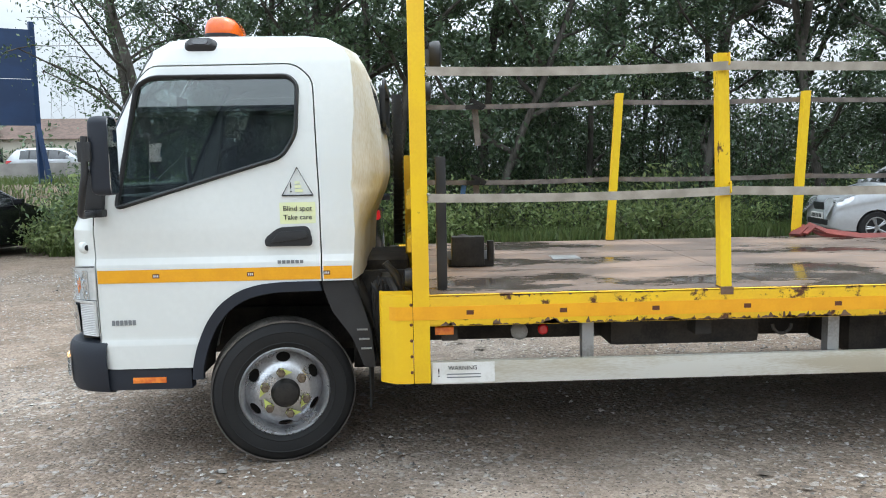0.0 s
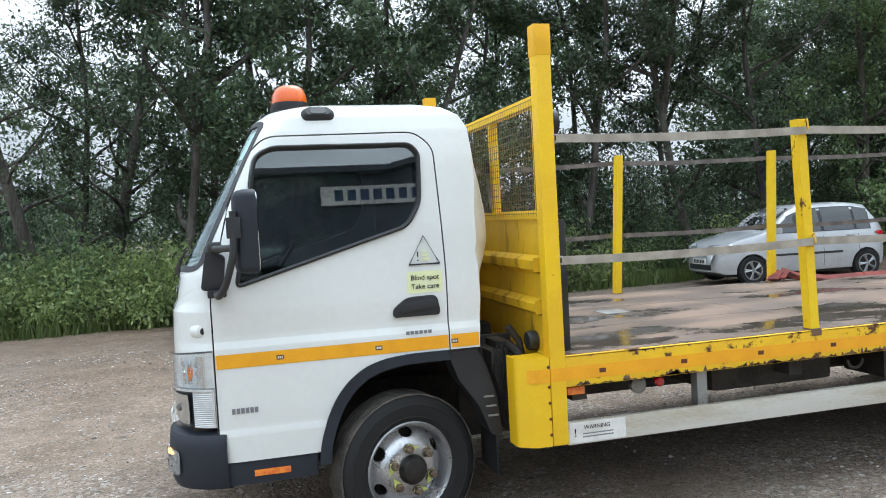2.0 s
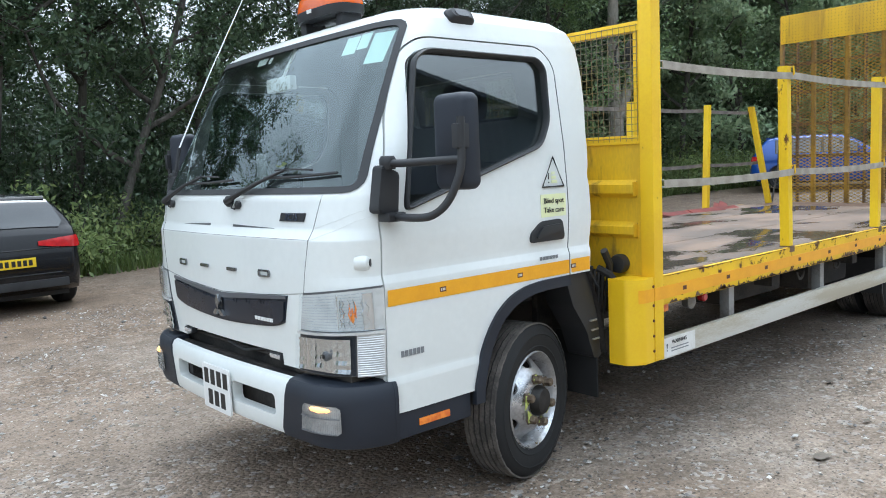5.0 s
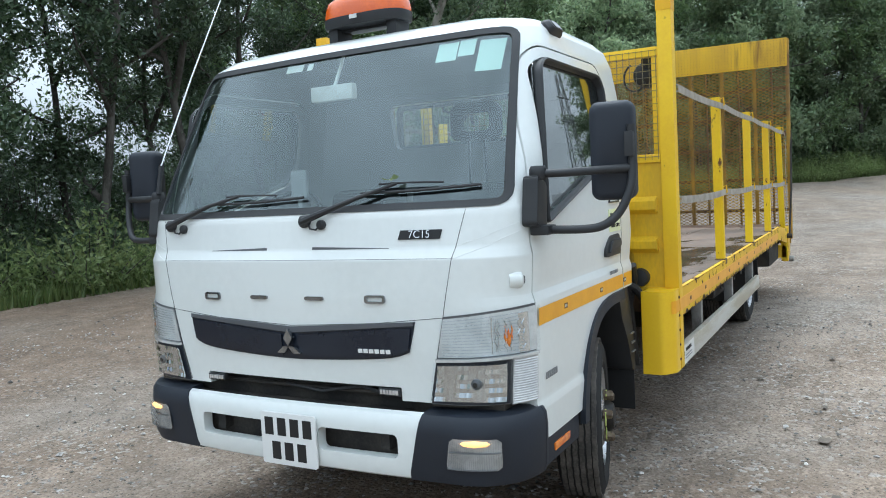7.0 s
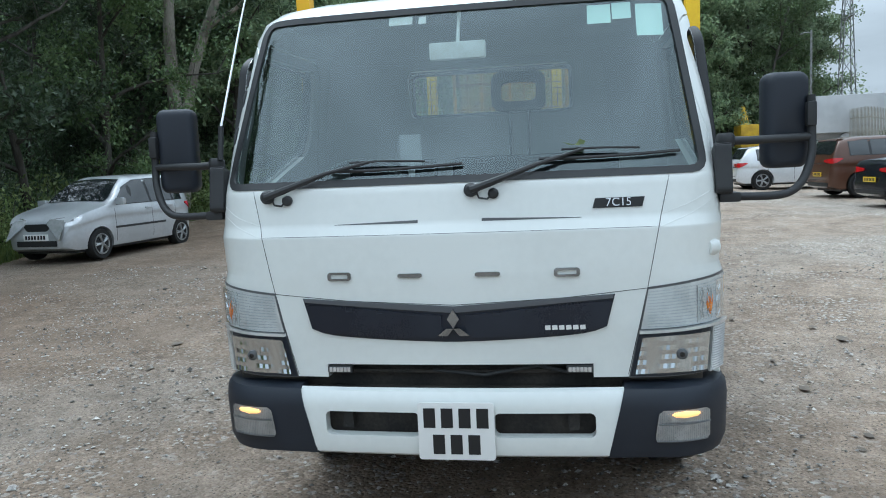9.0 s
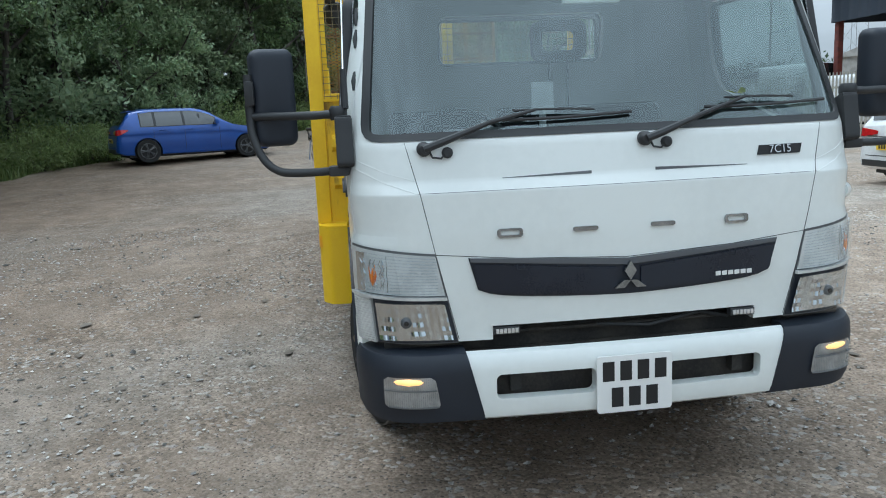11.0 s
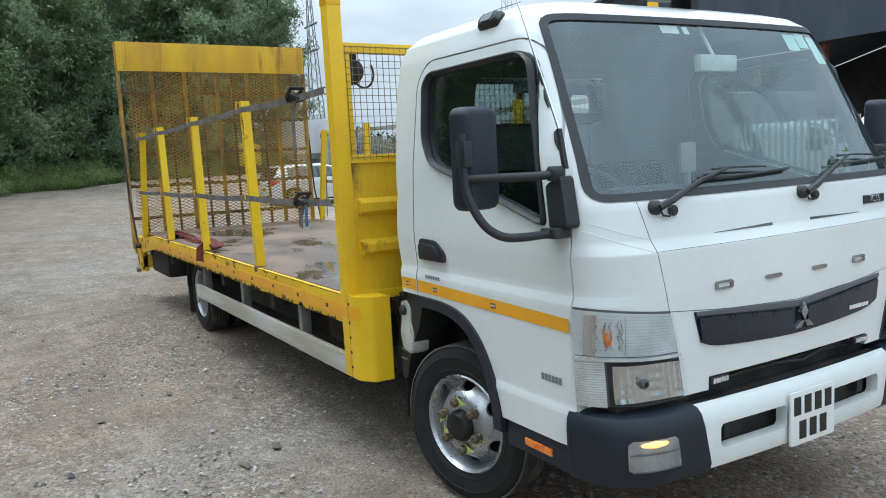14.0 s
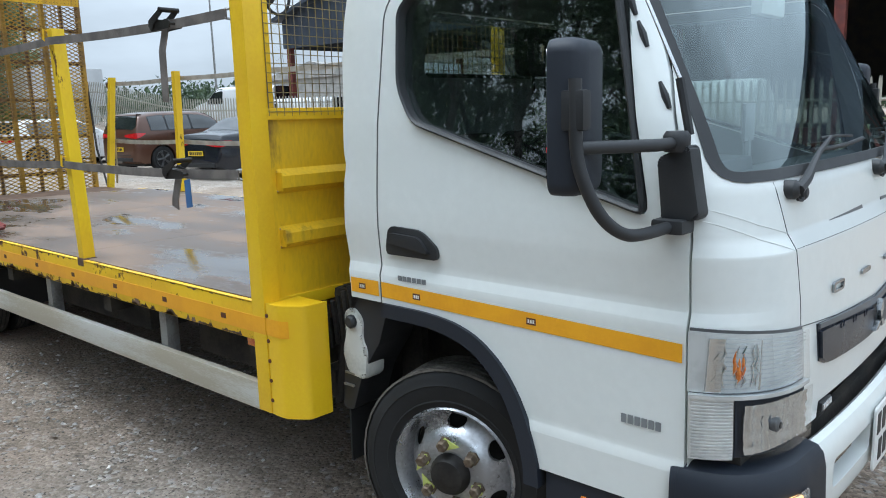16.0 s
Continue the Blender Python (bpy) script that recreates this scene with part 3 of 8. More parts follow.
REARW = smooth_poly([(-0.46, 1.77), (0.46, 1.77), (0.46, 2.03), (-0.46, 2.03)], 0.05)


def grow(poly, d):
    """A polygon pushed out by d (or in, if negative)."""
    c = Vector((sum(p[0] for p in poly) / len(poly), sum(p[1] for p in poly) / len(poly)))
    out = []
    for i, p in enumerate(poly):
        a, b = Vector(poly[i - 1]), Vector(poly[(i + 1) % len(poly)])
        t = (b - a).normalized()
        nrm = Vector((t.y, -t.x))
        if nrm.dot(Vector(p) - c) < 0:
            nrm = -nrm
        out.append(tuple(Vector(p) + nrm * d))
    return out


outer = cab_solid(0.53, 2.255)
inner = cab_solid(0.99, 2.205, 0.045, 0.06)
shell = carve(outer, [inner, cutter(ARCH_S, "y", -1.3, 1.3), cutter(WS, "x", -2.0, -0.95), cutter(REARW, "x", -0.3, 0.2),
                      cutter([(-2, 0.3), (-1.485, 0.3), (-1.485, 0.703), (-2, 0.703)], "y", -1.3, 1.3),
                      cutter([(-0.505, 0.6), (0.505, 0.6), (0.505, 0.755), (-0.505, 0.755)], "x", -2.0, -1.5)])
for side in (-1, 1):
    a, b = sorted((side * 0.80, side * 1.2))
    win = cutter(WINDOW, "y", a, b)
    door_me = carve(carve(shell.copy(), [cutter(grow(DOOR, -0.0035), "y", a, b)], "INTERSECT"), [win.copy()])
    shell = carve(shell, [cutter(grow(DOOR, 0.0035), "y", a, b)])
    door = new("door", shade(door_me, WHITE))
    door.parent = truck
    door.data.materials.append(LINING)
    for face in door.data.polygons:
        if face.center.z > 0.9 and face.normal.x * (face.center.x + 0.85) + face.normal.y * face.center.y < 0:
            face.material_index = 1
    tagged(door, "white cab door with amber stripe")
    # window pane and rubber frame, following the tumblehome
    for nm, outline, material, off, th in (("window", grow(WINDOW, 0.004), SIDE_GLASS, -0.016, 0.004), ("window_seal", None, BLACK, 0, 0)):
        bm = bmesh.new()
        if outline:
            loops = [[(x, side * (lerp(z, *VS) + off + d), z) for x, z in outline] for d in (0, -th)]
            vs = rings(bm, loops, True, False)
            for r in vs:
                bm.faces.new(r)
        else:
            tube(bm, [(x, side * (lerp(z, *VS) + 0.001), z) for x, z in grow(WINDOW, -0.012) + grow(WINDOW, -0.012)[:1]], 0.021, 8,
                 False, (1, 0.45))
        o = part(nm, bm, material, door)
        if nm == "window":
            o.visible_shadow = False
    # handle: dark cup with a flap
    bm = bmesh.new()
    cup = smooth_poly([(-0.625, 1.148), (-0.625, 1.19), (-0.555, 1.245), (-0.40, 1.25), (-0.385, 1.17), (-0.392, 1.148)], 0.03)
    prism(bm, cup, "y", side * 0.985, side * 1.006, 0.004)
    prism(bm, smooth_poly([(-0.60, 1.165), (-0.55, 1.222), (-0.41, 1.228), (-0.405, 1.19)], 0.02), "y", side * 1.004, side * 1.018, 0.004)
    part("door_handle", bm, BLACK, door)
    # amber tape with small dark marks; its rear piece sits on the body behind the door
    for x0, x1 in ((-1.472, -0.350), (-0.335, -0.190)):
        bm = bmesh.new()
        def tape_z(x, f):
            lo_z, hi_z = (0.976, 1.042) if side < 0 else (lerp(x, [-1.47, -0.36], [0.967, 0.988]), lerp(x, [-1.47, -0.36], [1.019, 1.043]))
            return lo_z + (hi_z - lo_z) * f
        vs = [[bm.verts.new((x, side * (lerp(tape_z(x, f), *VS) + 0.0025), tape_z(x, f))) for f in (0, 0.3, 0.7, 1)] for x in (x0, x1)]
        for k in range(3):
            bm.faces.new((vs[0][k], vs[1][k], vs[1][k + 1], vs[0][k + 1]))
        tape = part("amber_stripe", bm, ORANGE_TAPE, door if x0 < -1 else truck)
        for cx in (((-1.18, -0.705) if side < 0 else (-0.994, -0.52)) if x0 < -1 else (-0.318,) if side < 0 else (-0.25,)):
            bm = bmesh.new()
            box(bm, cx - 0.017, cx + 0.017, side * 0.994, side * 1.0005, tape_z(cx, 0.5) - 0.011, tape_z(cx, 0.5) + 0.010)
            mark = part("tape_mark", bm, TAPE_MARK, tape)
            bm = bmesh.new()
            for k_ in (-1, 0, 1):
                box(bm, cx + 0.009 * k_ - 0.003, cx + 0.009 * k_ + 0.003, side * 1.0003 - 0.0005, side * 1.0003 + 0.0006, tape_z(cx, 0.5) - 0.006, tape_z(cx, 0.5) + 0.005)
            part("text_bar", bm, LABEL_W, mark)
    # maker's lettering as plain bars
    for cx, cz, w, h, material in ((-0.50, 1.068, 0.135, 0.017, GREY_INK), (-1.355, 0.772, 0.125, 0.026, GREY_INK)):
        for k in range(6):
            bm = bmesh.new()
            x0 = cx - w / 2 + w * k / 6
            vv = lerp(cz, *VS) + 0.002
            box(bm, x0 + 0.002, x0 + w / 6 - 0.003, *sorted((side * vv, side * (vv + 0.0015))), cz - h / 2, cz + h / 2)
            part("side_badge", bm, material, door)
    if side < 0:
        bm = bmesh.new()
        prism(bm, rounded(-0.545, -0.365, 1.262, 1.370, 0.004), "y", side * 0.9965, side * 0.9995)
        lab = part("warning_label", bm, LABEL_Y, door, "pale yellow blind spot warning label")
        turn = Matrix.Translation((-0.455, side * 1.0015, 0)) @ Matrix.Rotation(radians(90), 4, "X")
        lettering("label_text", "Blind spot", 0.036, INK, lab, Matrix.Translation((0, 0, 1.338)) @ turn)
        lettering("label_text", "Take care", 0.036, INK, lab, Matrix.Translation((0, 0, 1.294)) @ turn)
        bm = bmesh.new()
        tri = [(-0.53, 1.405), (-0.375, 1.405), (-0.452, 1.545)]
        tube(bm, [(x, side * 0.9985, z) for x, z in tri + tri[:2]], 0.0045, 6, False)
        tube(bm, [(-0.485, side * 0.9985, 1.440), (-0.485, side * 0.9985, 1.470)], 0.0028, 6)
        tube(bm, [(-0.485, side * 0.9985, 1.422), (-0.485, side * 0.9985, 1.428)], 0.0035, 6)
        sign3 = part("warning_triangle", bm, INK, door)
        bm = bmesh.new()
        for k_ in range(3):
            box(bm, -0.465, -0.424 - 0.008 * k_, *sorted((side * 0.998, side * 0.9992)), 1.422 + 0.020 * k_, 1.436 + 0.020 * k_, 0.0003)
        part("pictogram", bm, LABEL_Y, sign3)
body = new("cab_body", shade(shell, WHITE))
body.parent = truck
tagged(body, "white painted steel cab shell")
# the back of the cab carries old grime
body.data.materials.append(GRIMY)
for face in body.data.polygons:
    if face.normal.x > 0.22 and face.center.x > -0.45 and 0.9 < face.center.z < 2.16 and abs(face.center.y) < 0.985:
        face.material_index = 1
body.data.materials.append(LINING)
for face in body.data.polygons:
    c = face.center
    if 0.98 < c.z < 2.22 and (face.normal.x * (c.x + 0.85) + face.normal.y * c.y < -0.1 or (c.z > 2.1 and face.normal.z < -0.5)):
        face.material_index = 2


def cab_pt(v, z, off=0.0):
    """A point on the cab's front and corner, off metres out along the plan normal."""
    s = 1 if v >= 0 else -1
    v = abs(v)
    d = 0.004
    vm = min(v, lerp(z, *VS) - d)
    slope = (front_x(vm + d, z) - front_x(vm - d, z)) / (2 * d)
    n = Vector((-1, slope, 0)).normalized()
    return Vector((front_x(v, z) + off * n.x, s * (v + off * n.y), z))


def v_at(x, z):
    """The half-width at which the cab's corner has come back to x."""
    lo, hi = 0.3, lerp(z, *VS)
    for _ in range(30):
        mid = (lo + hi) / 2
        lo, hi = (mid, hi) if front_x(mid, z) < x else (lo, mid)
    return lo


def patch(bm, lo, hi, z0, z1, off, thick=0.0, nu=12, nz=6, side=1):
    """A curved plate on the cab between half-widths lo(z) and hi(z)."""
    front = [[None] * (nu + 1) for _ in range(nz + 1)]
    back = [[None] * (nu + 1) for _ in range(nz + 1)]
    for j in range(nz + 1):
        for k in range(nu + 1):
            u = k / nu
            za, zb = z0(u), z1(u)
            z = za + (zb - za) * j / nz
            a, b = lo(z), hi(z)
            v = side * (a + (b - a) * u)
            front[j][k] = bm.verts.new(cab_pt(v, z, off))
            if thick:
                back[j][k] = bm.verts.new(cab_pt(v, z, off - thick))
    for j in range(nz):
        for k in range(nu):
            bm.faces.new((front[j][k], front[j][k + 1], front[j + 1][k + 1], front[j + 1][k]))
            if thick:
                bm.faces.new((back[j][k], back[j + 1][k], back[j + 1][k + 1], back[j][k + 1]))
    if thick:
        rim = [(0, k) for k in range(nu + 1)] + [(j, nu) for j in range(1, nz + 1)] + [(nz, k) for k in range(nu - 1, -1, -1)] + \
              [(j, 0) for j in range(nz - 1, 0, -1)]
        for p, q in zip(rim, rim[1:] + rim[:1]):
            bm.faces.new((front[p[0]][p[1]], back[p[0]][p[1]], back[q[0]][q[1]], front[q[0]][q[1]]))


def line_on_cab(bm, pts, r=0.0012, n=8):
    out = []
    for (v0, z0), (v1, z1) in zip(pts, pts[1:]):
        out += [cab_pt(v0 + (v1 - v0) * k / n, z0 + (z1 - z0) * k / n, 0.0) for k in range(n)]
    out.append(cab_pt(*pts[-1], 0.0))
    tube(bm, out, r, 6)


# windscreen with its black border
def screen_grid(bm, poly_off, off):
    zs = np.linspace(1.448 - poly_off, 2.140 + poly_off, 14)
    prev = None
    for z in zs:
        w = lerp(z, [1.440, 2.146], [0.928, 0.848]) + poly_off
        row = [bm.verts.new(cab_pt(v, z, off)) for v in np.linspace(-w, w, 33)]
        if prev:
            for k in range(32):
                bm.faces.new((prev[k], prev[k + 1], row[k + 1], row[k]))
        prev = row


bm = bmesh.new()
screen_grid(bm, 0.0, -0.006)
screen = part("windscreen", bm, SCREEN, truck, "large curved windscreen")
screen.visible_shadow = False
bm = bmesh.new()
ws_edge = densify(WS, 0.045)
inner_l, outer_l = grow(ws_edge, -0.021), grow(ws_edge, 0.006)
rings(bm, [[cab_pt(v, z, off) for v, z in poly] for poly, off in ((outer_l, 0.001), (outer_l, 0.004), (inner_l, 0.001), (inner_l, -0.006))], True, False)
part("windscreen_border", bm, BLACK, screen)
for cv, cz, w, h, material in ((0.238, 2.100, 0.10, 0.036, LABEL_W), (0.146, 2.097, 0.032, 0.032, LABEL_W), (-0.567, 2.068, 0.092, 0.080, PAPER),
                               (-0.655, 2.077, 0.074, 0.070, PAPER), (-0.764, 2.035, 0.108, 0.135, PAPER)):
    bm = bmesh.new()
    vs = [bm.verts.new(cab_pt(cv + a * w / 2, cz + b * h / 2, -0.012)) for a, b in ((-1, -1), (1, -1), (1, 1), (-1, 1))]
    bm.faces.new(vs)
    part("screen_sticker", bm, material, screen)

# panel gaps of the front, and the shade in its pressed grooves
bm = bmesh.new()
for s in (-1, 1):
    line_on_cab(bm, [(s * 0.788, 1.428), (s * 0.745, 1.247), (s * 0.702, 1.032), (s * 0.668, 0.880), (s * 0.630, 0.712)])
line_on_cab(bm, [(-0.752, 1.250), (0.752, 1.250)], 0.0008, n=24)
line_on_cab(bm, [(-0.700, 1.030), (-0.41, 1.003), (0, 0.983), (0.41, 1.003), (0.700, 1.030)])
part("panel_gap", bm, SEAM, body)
for s in (-1, 1):
    for z0, z1 in ((1.292, 1.376), (1.249, 1.345)):
        bm = bmesh.new()
        line_on_cab(bm, [(s * 0.752, z0), (s * 0.86, z0 + (z1 - z0) * 0.40), (s * (v_at(-1.486, z1) - 0.001), z1)], 0.0012)
        part("panel_crease", bm, WHITE, body)
# grey strips laid on the hood stand for shade in the pressed grooves
for a, b in ((0.125, 0.45), (-0.475, -0.115)):
    bm = bmesh.new()
    patch(bm, lambda z: min(a, b), lambda z: max(a, b), lambda u: 1.290, lambda u: 1.292 + 0.009 * (u if b < 0 else 1 - u), 0.0012, 0.004, 12, 1)
    part("hood_slot", bm, LAMP_GREY, body)
# grille: dark insert with a lighter top lip and the maker's mark as plain shapes
grille = None
bm = bmesh.new()
GH = lambda z: lerp(z, [0.84, 0.885, 1.014], [0.545, 0.553, 0.587])
GL = lambda z: -GH(z)
patch(bm, GL, GH, lambda u: 0.845 + 0.030 * abs(2 * u - 1) ** 1.6 + 0.020 * abs(2 * u - 1) ** 14, lambda u: 0.979 + 0.034 * abs(2 * u - 1), 0.004, 0.010, 28, 8)
grille = part("grille", bm, GRILLE, truck, "black plastic grille insert")
bm = bmesh.new()
patch(bm, lambda z: -0.58, lambda z: 0.58, lambda u: 0.955 + 0.044 * abs(2 * u - 1), lambda u: 0.979 + 0.034 * abs(2 * u - 1), 0.010, 0.008, 28, 2)
part("grille_lip", bm, mat("grey_grille_lip", (0.10, 0.105, 0.115), rough=0.4), grille)
for s in (-1, 1):
    bm = bmesh.new()
    patch(bm, lambda z: 0.045, lambda z: lerp(z, [0.86, 1.0], [0.545, 0.572]), lambda u: 0.860 + 0.024 * u ** 1.6 + 0.022 * u ** 14, lambda u: 0.946 + 0.046 * u - 0.004 * u ** 14, 0.013, 0.009, 22, 6, s)
    part("grille_pad", bm, GRILLE, grille)
for cv in (-0.40, -0.28, -0.16, 0.16, 0.28, 0.40):
    bm = bmesh.new()
    zc_ = 0.948 + 0.07 * abs(cv)
    tube(bm, [cab_pt(cv - 0.014, zc_ + 0.006, 0.0135), cab_pt(cv - 0.012, zc_ - 0.012, 0.0135), cab_pt(cv + 0.012, zc_ - 0.012, 0.0135), cab_pt(cv + 0.014, zc_ + 0.006, 0.0135)], 0.002, 5)
    part("grille_clip", bm, NAVY, grille)
bm = bmesh.new()
for pts in (((0, 0.972), (0.022, 0.935), (0, 0.9), (-0.022, 0.935)), ((0, 0.9), (-0.025, 0.9), (-0.06, 0.872), (-0.022, 0.872)),
            ((0, 0.9), (0.022, 0.872), (0.06, 0.872), (0.025, 0.9))):
    loops = [[cab_pt(v, z, o) for v, z in pts] for o in (0.012, 0.028)]
    rings(bm, loops)
part("chrome_mark", bm, BADGE, grille)
for k in range(6):
    bm = bmesh.new()
    v0 = -0.335 - 0.025 * k
    loops = [[cab_pt(v, z, o) for v, z in ((v0, 0.888), (v0 - 0.019, 0.889), (v0 - 0.018, 0.905), (v0 + 0.001, 0.904))] for o in (0.0130, 0.016)]
    rings(bm, loops)
    part("side_badge", bm, PLATE_W, grille)
for cv in (0.434, 0.159, -0.131, -0.418):
    bm = bmesh.new()
    ring_o, ring_i = rounded(cv - 0.046, cv + 0.046, 1.081, 1.113, 0.011), rounded(cv - 0.034, cv + 0.034, 1.089, 1.105, 0.005)
    if abs(cv) < 0.3:
        loops = [[cab_pt(v, z, o) for v, z in ring_o] for o in (0.001, 0.008)]
        rings(bm, [[cab_pt(v, 1.097 + (z - 1.097) * 0.5, o) for v, z in ring_o] for o in (0.001, 0.008)])
    else:
        rings(bm, [[cab_pt(v, z, o) for v, z in poly] for poly, o in ((ring_o, 0.001), (ring_o, 0.008), (ring_i, 0.008), (ring_i, 0.001))],
              True, False)
    part("chrome_badge", bm, BADGE, body)
bm = bmesh.new()
loops = [[cab_pt(v, z, o) for v, z in ((-0.515, 1.322), (-0.690, 1.322), (-0.700, 1.357), (-0.525, 1.357))] for o in (0.001, 0.005)]
rings(bm, loops)
badge = part("model_badge", bm, INK, body, "dark model number badge")
c = cab_pt(-0.607, 1.340, 0.0085)
lettering("badge_text", "7C15", 0.042, CHROME, badge, Matrix.Translation(c) @ Matrix.Rotation(radians(-86), 4, "Z") @ Matrix.Rotation(radians(82), 4, "X"))

# dark opening under the nose, with two small light bars
bm = bmesh.new()
box(bm, -1.60, -1.50, -0.90, 0.90, 0.44, 0.80)
core = part("radiator_front", bm, CHASSIS, truck)
for z in (0.715, 0.745, 0.77):
    bm = bmesh.new()
    tube(bm, [(-1.63, -0.47, z), (-1.64, 0, z), (-1.63, 0.47, z)], 0.008, 6)
    part("radiator_bar", bm, CHASSIS, core)
bm = bmesh.new()
tube(bm, [(-1.655, -0.45, 0.775), (-1.67, 0, 0.778), (-1.655, 0.45, 0.775)], 0.012, 8)
tube(bm, [(-1.64, 0.1, 0.72), (-1.655, -0.1, 0.705), (-1.65, -0.3, 0.74), (-1.64, -0.42, 0.71)], 0.007, 6)
part("hose", bm, BLACK, truck)
for s in (-1, 1):
    bm = bmesh.new()
    box(bm, -1.690, -1.660, s * 0.455 - 0.048, s * 0.455 + 0.048, 0.722, 0.750, 0.004)
    bar = part("light_bar", bm, BLACK, truck)
    bm = bmesh.new()
    for k in range(6):
        box(bm, -1.694, -1.688, s * 0.455 - 0.042 + 0.0142 * k, s * 0.455 - 0.030 + 0.0142 * k, 0.727, 0.745, 0.002)
    part("diode", bm, REFLECTOR, bar)

# headlamps: a clear ribbed upper lens with the amber bulb behind it, below it a fluted bowl and a ribbed corner
def oval(a, b, c, d, p=2.6):
    """Half-width and bounds of a rounded blob between v a..b and z c..d."""
    mv, mz, hv, hz = (a + b) / 2, (c + d) / 2, (b - a) / 2, (d - c) / 2
    wide = lambda z: hv * max(0.05, 1 - abs((z - mz) / hz) ** p) ** (1 / p)
    return (lambda z: mv - wide(z)), (lambda z: mv + wide(z)), (lambda u: c), (lambda u: d)


for s in (-1, 1):
    end = lambda z: v_at(-1.487, z)
    top_in = lambda z: lerp(z, [0.878, 1.034], [0.674, 0.706])
    low_in = lambda z: lerp(z, [0.706, 0.866], [0.636, 0.668])
    cut = lambda z: lerp(z, [0.706, 0.872], [0.914, 0.926])
    bm = bmesh.new()
    patch(bm, lambda z: lerp(z, [0.70, 1.035], [0.631, 0.702]), end, lambda u: 0.700 + 0.004 * u, lambda u: 1.034 + 0.032 * u, 0.004, 0.010, 18, 8, s)
    lamp = part("headlamp", bm, LAMP_GREY, truck, "clear headlamp with amber indicator bulb")
    bm = bmesh.new()
    patch(bm, top_in, end, lambda u: 0.882 + 0.010 * u, lambda u: 1.026 + 0.032 * u, 0.008, 0.004, 18, 36, s)
    for i, v in enumerate(bm.verts):
        v.co.x += 0.0035 * ((i // 19) % 2)
    part("reflector", bm, LAMP_RIB, lamp, angle=8)
    bm = bmesh.new()
    for k in range(13):
        f = (k + 0.5) / 13
        tube(bm, [cab_pt(s * v, 0.886 + f * 0.136 + 0.10 * f * (v - 0.70), 0.0125) for v in np.linspace(0.700, 0.960, 9)], 0.0021, 5)
    part("lens_rib", bm, LENS, lamp)
    bm = bmesh.new()
    patch(bm, lambda z: 0.872, lambda z: 0.974, lambda u: 0.894, lambda u: 1.030 + 0.012 * u, 0.0105, 0.003, 24, 10, s)
    for v in bm.verts:
        f_ = (abs(v.co.y) - 0.923) / 0.051
        v.co.x += 0.016 * (1 - f_ * f_) + 0.003 * math.sin(v.co.y * 210 + 5 * v.co.z)
    bowl = part("indicator_bowl", bm, CHROME, lamp, angle=14)
    # bulb, and two amber slivers modelled as its reflection in the bowl
    for k, (dv, z0, z1, r) in enumerate(((-0.011, 0.928, 0.998, 0.0055), (0.006, 0.940, 1.006, 0.0050), (-0.002, 0.918, 0.985, 0.0085))):
        bm = bmesh.new()
        tube(bm, [cab_pt(s * (0.926 + dv + 0.0015 * math.sin(2.1 * j + k)), z0 + (z1 - z0) * j / 5, 0.006) for j in range(6)],
             [r * q for q in (0.15, 0.8, 1.0, 0.8, 0.5, 0.1)], 8)
        part("indicator_bulb" if k == 2 else "amber_facet", bm, AMBER, bowl)
    for k, dv in enumerate((-0.040, -0.031, -0.011, 0.003, 0.024, 0.035)):
        bm = bmesh.new()
        tube(bm, [cab_pt(s * (0.926 + dv + 0.004 * math.sin(2.5 * j + k)), 0.905 + 0.019 * j, 0.008) for j in range(7)],
             [0.001, 0.003, 0.0015, 0.0035, 0.002, 0.003, 0.001], 5)
        part("chrome_facet", bm, CHROME, bowl)
    bm = bmesh.new()
    patch(bm, top_in, end, lambda u: 0.878 + 0.010 * u, lambda u: 1.030 + 0.033 * u, 0.024, 0.0, 18, 8, s)
    part("lens", bm, LENS, lamp).visible_shadow = False
    bm = bmesh.new()
    patch(bm, lambda z: 0.668, end, lambda u: 0.866 + 0.012 * u, lambda u: 0.877 + 0.012 * u, 0.022, 0.016, 14, 1, s)
    part("divider", bm, LAMP_RIB, lamp)
    # lower unit
    bm = bmesh.new()
    patch(bm, low_in, cut, lambda u: 0.706, lambda u: 0.864 + 0.006 * u, 0.008, 0.004, 10, 6, s)
    part("bezel", bm, NAVY, lamp)
    bm = bmesh.new()
    patch(bm, lambda z: low_in(z) + 0.013, lambda z: cut(z) - 0.013, lambda u: 0.718, lambda u: 0.853 + 0.006 * u, 0.021, 0.004, 40, 8, s)
    for i, v in enumerate(bm.verts):
        f_ = ((i // 2) % 41) / 40
        v.co.x += 0.010 - 0.036 * (f_ - 0.5) ** 2 - 0.0016 * math.sin(f_ * 62) - 0.004 * ((v.co.z - 0.785) / 0.07) ** 2 + 0.002 * math.sin(v.co.z * 190 + 7 * f_)
    part("reflector", bm, CHROME, lamp, angle=12)
    c = cab_pt(s * 0.815, 0.786, 0.014)
    bm = bmesh.new()
    lathe(bm, [(0.021, -0.012), (0.020, 0.004), (0.014, 0.009), (0.005, 0.011)], 20, Matrix.Translation(c) @ Matrix.Rotation(radians(90), 4, "Z"))
    shield = part("bulb_shield", bm, LAMP_GREY, lamp)
    bm = bmesh.new()
    lathe(bm, [(0.010, 0.008), (0.009, 0.013), (0.004, 0.014)], 14, Matrix.Translation(c) @ Matrix.Rotation(radians(90), 4, "Z"))
    part("bulb", bm, HUB, shield)
    bm = bmesh.new()
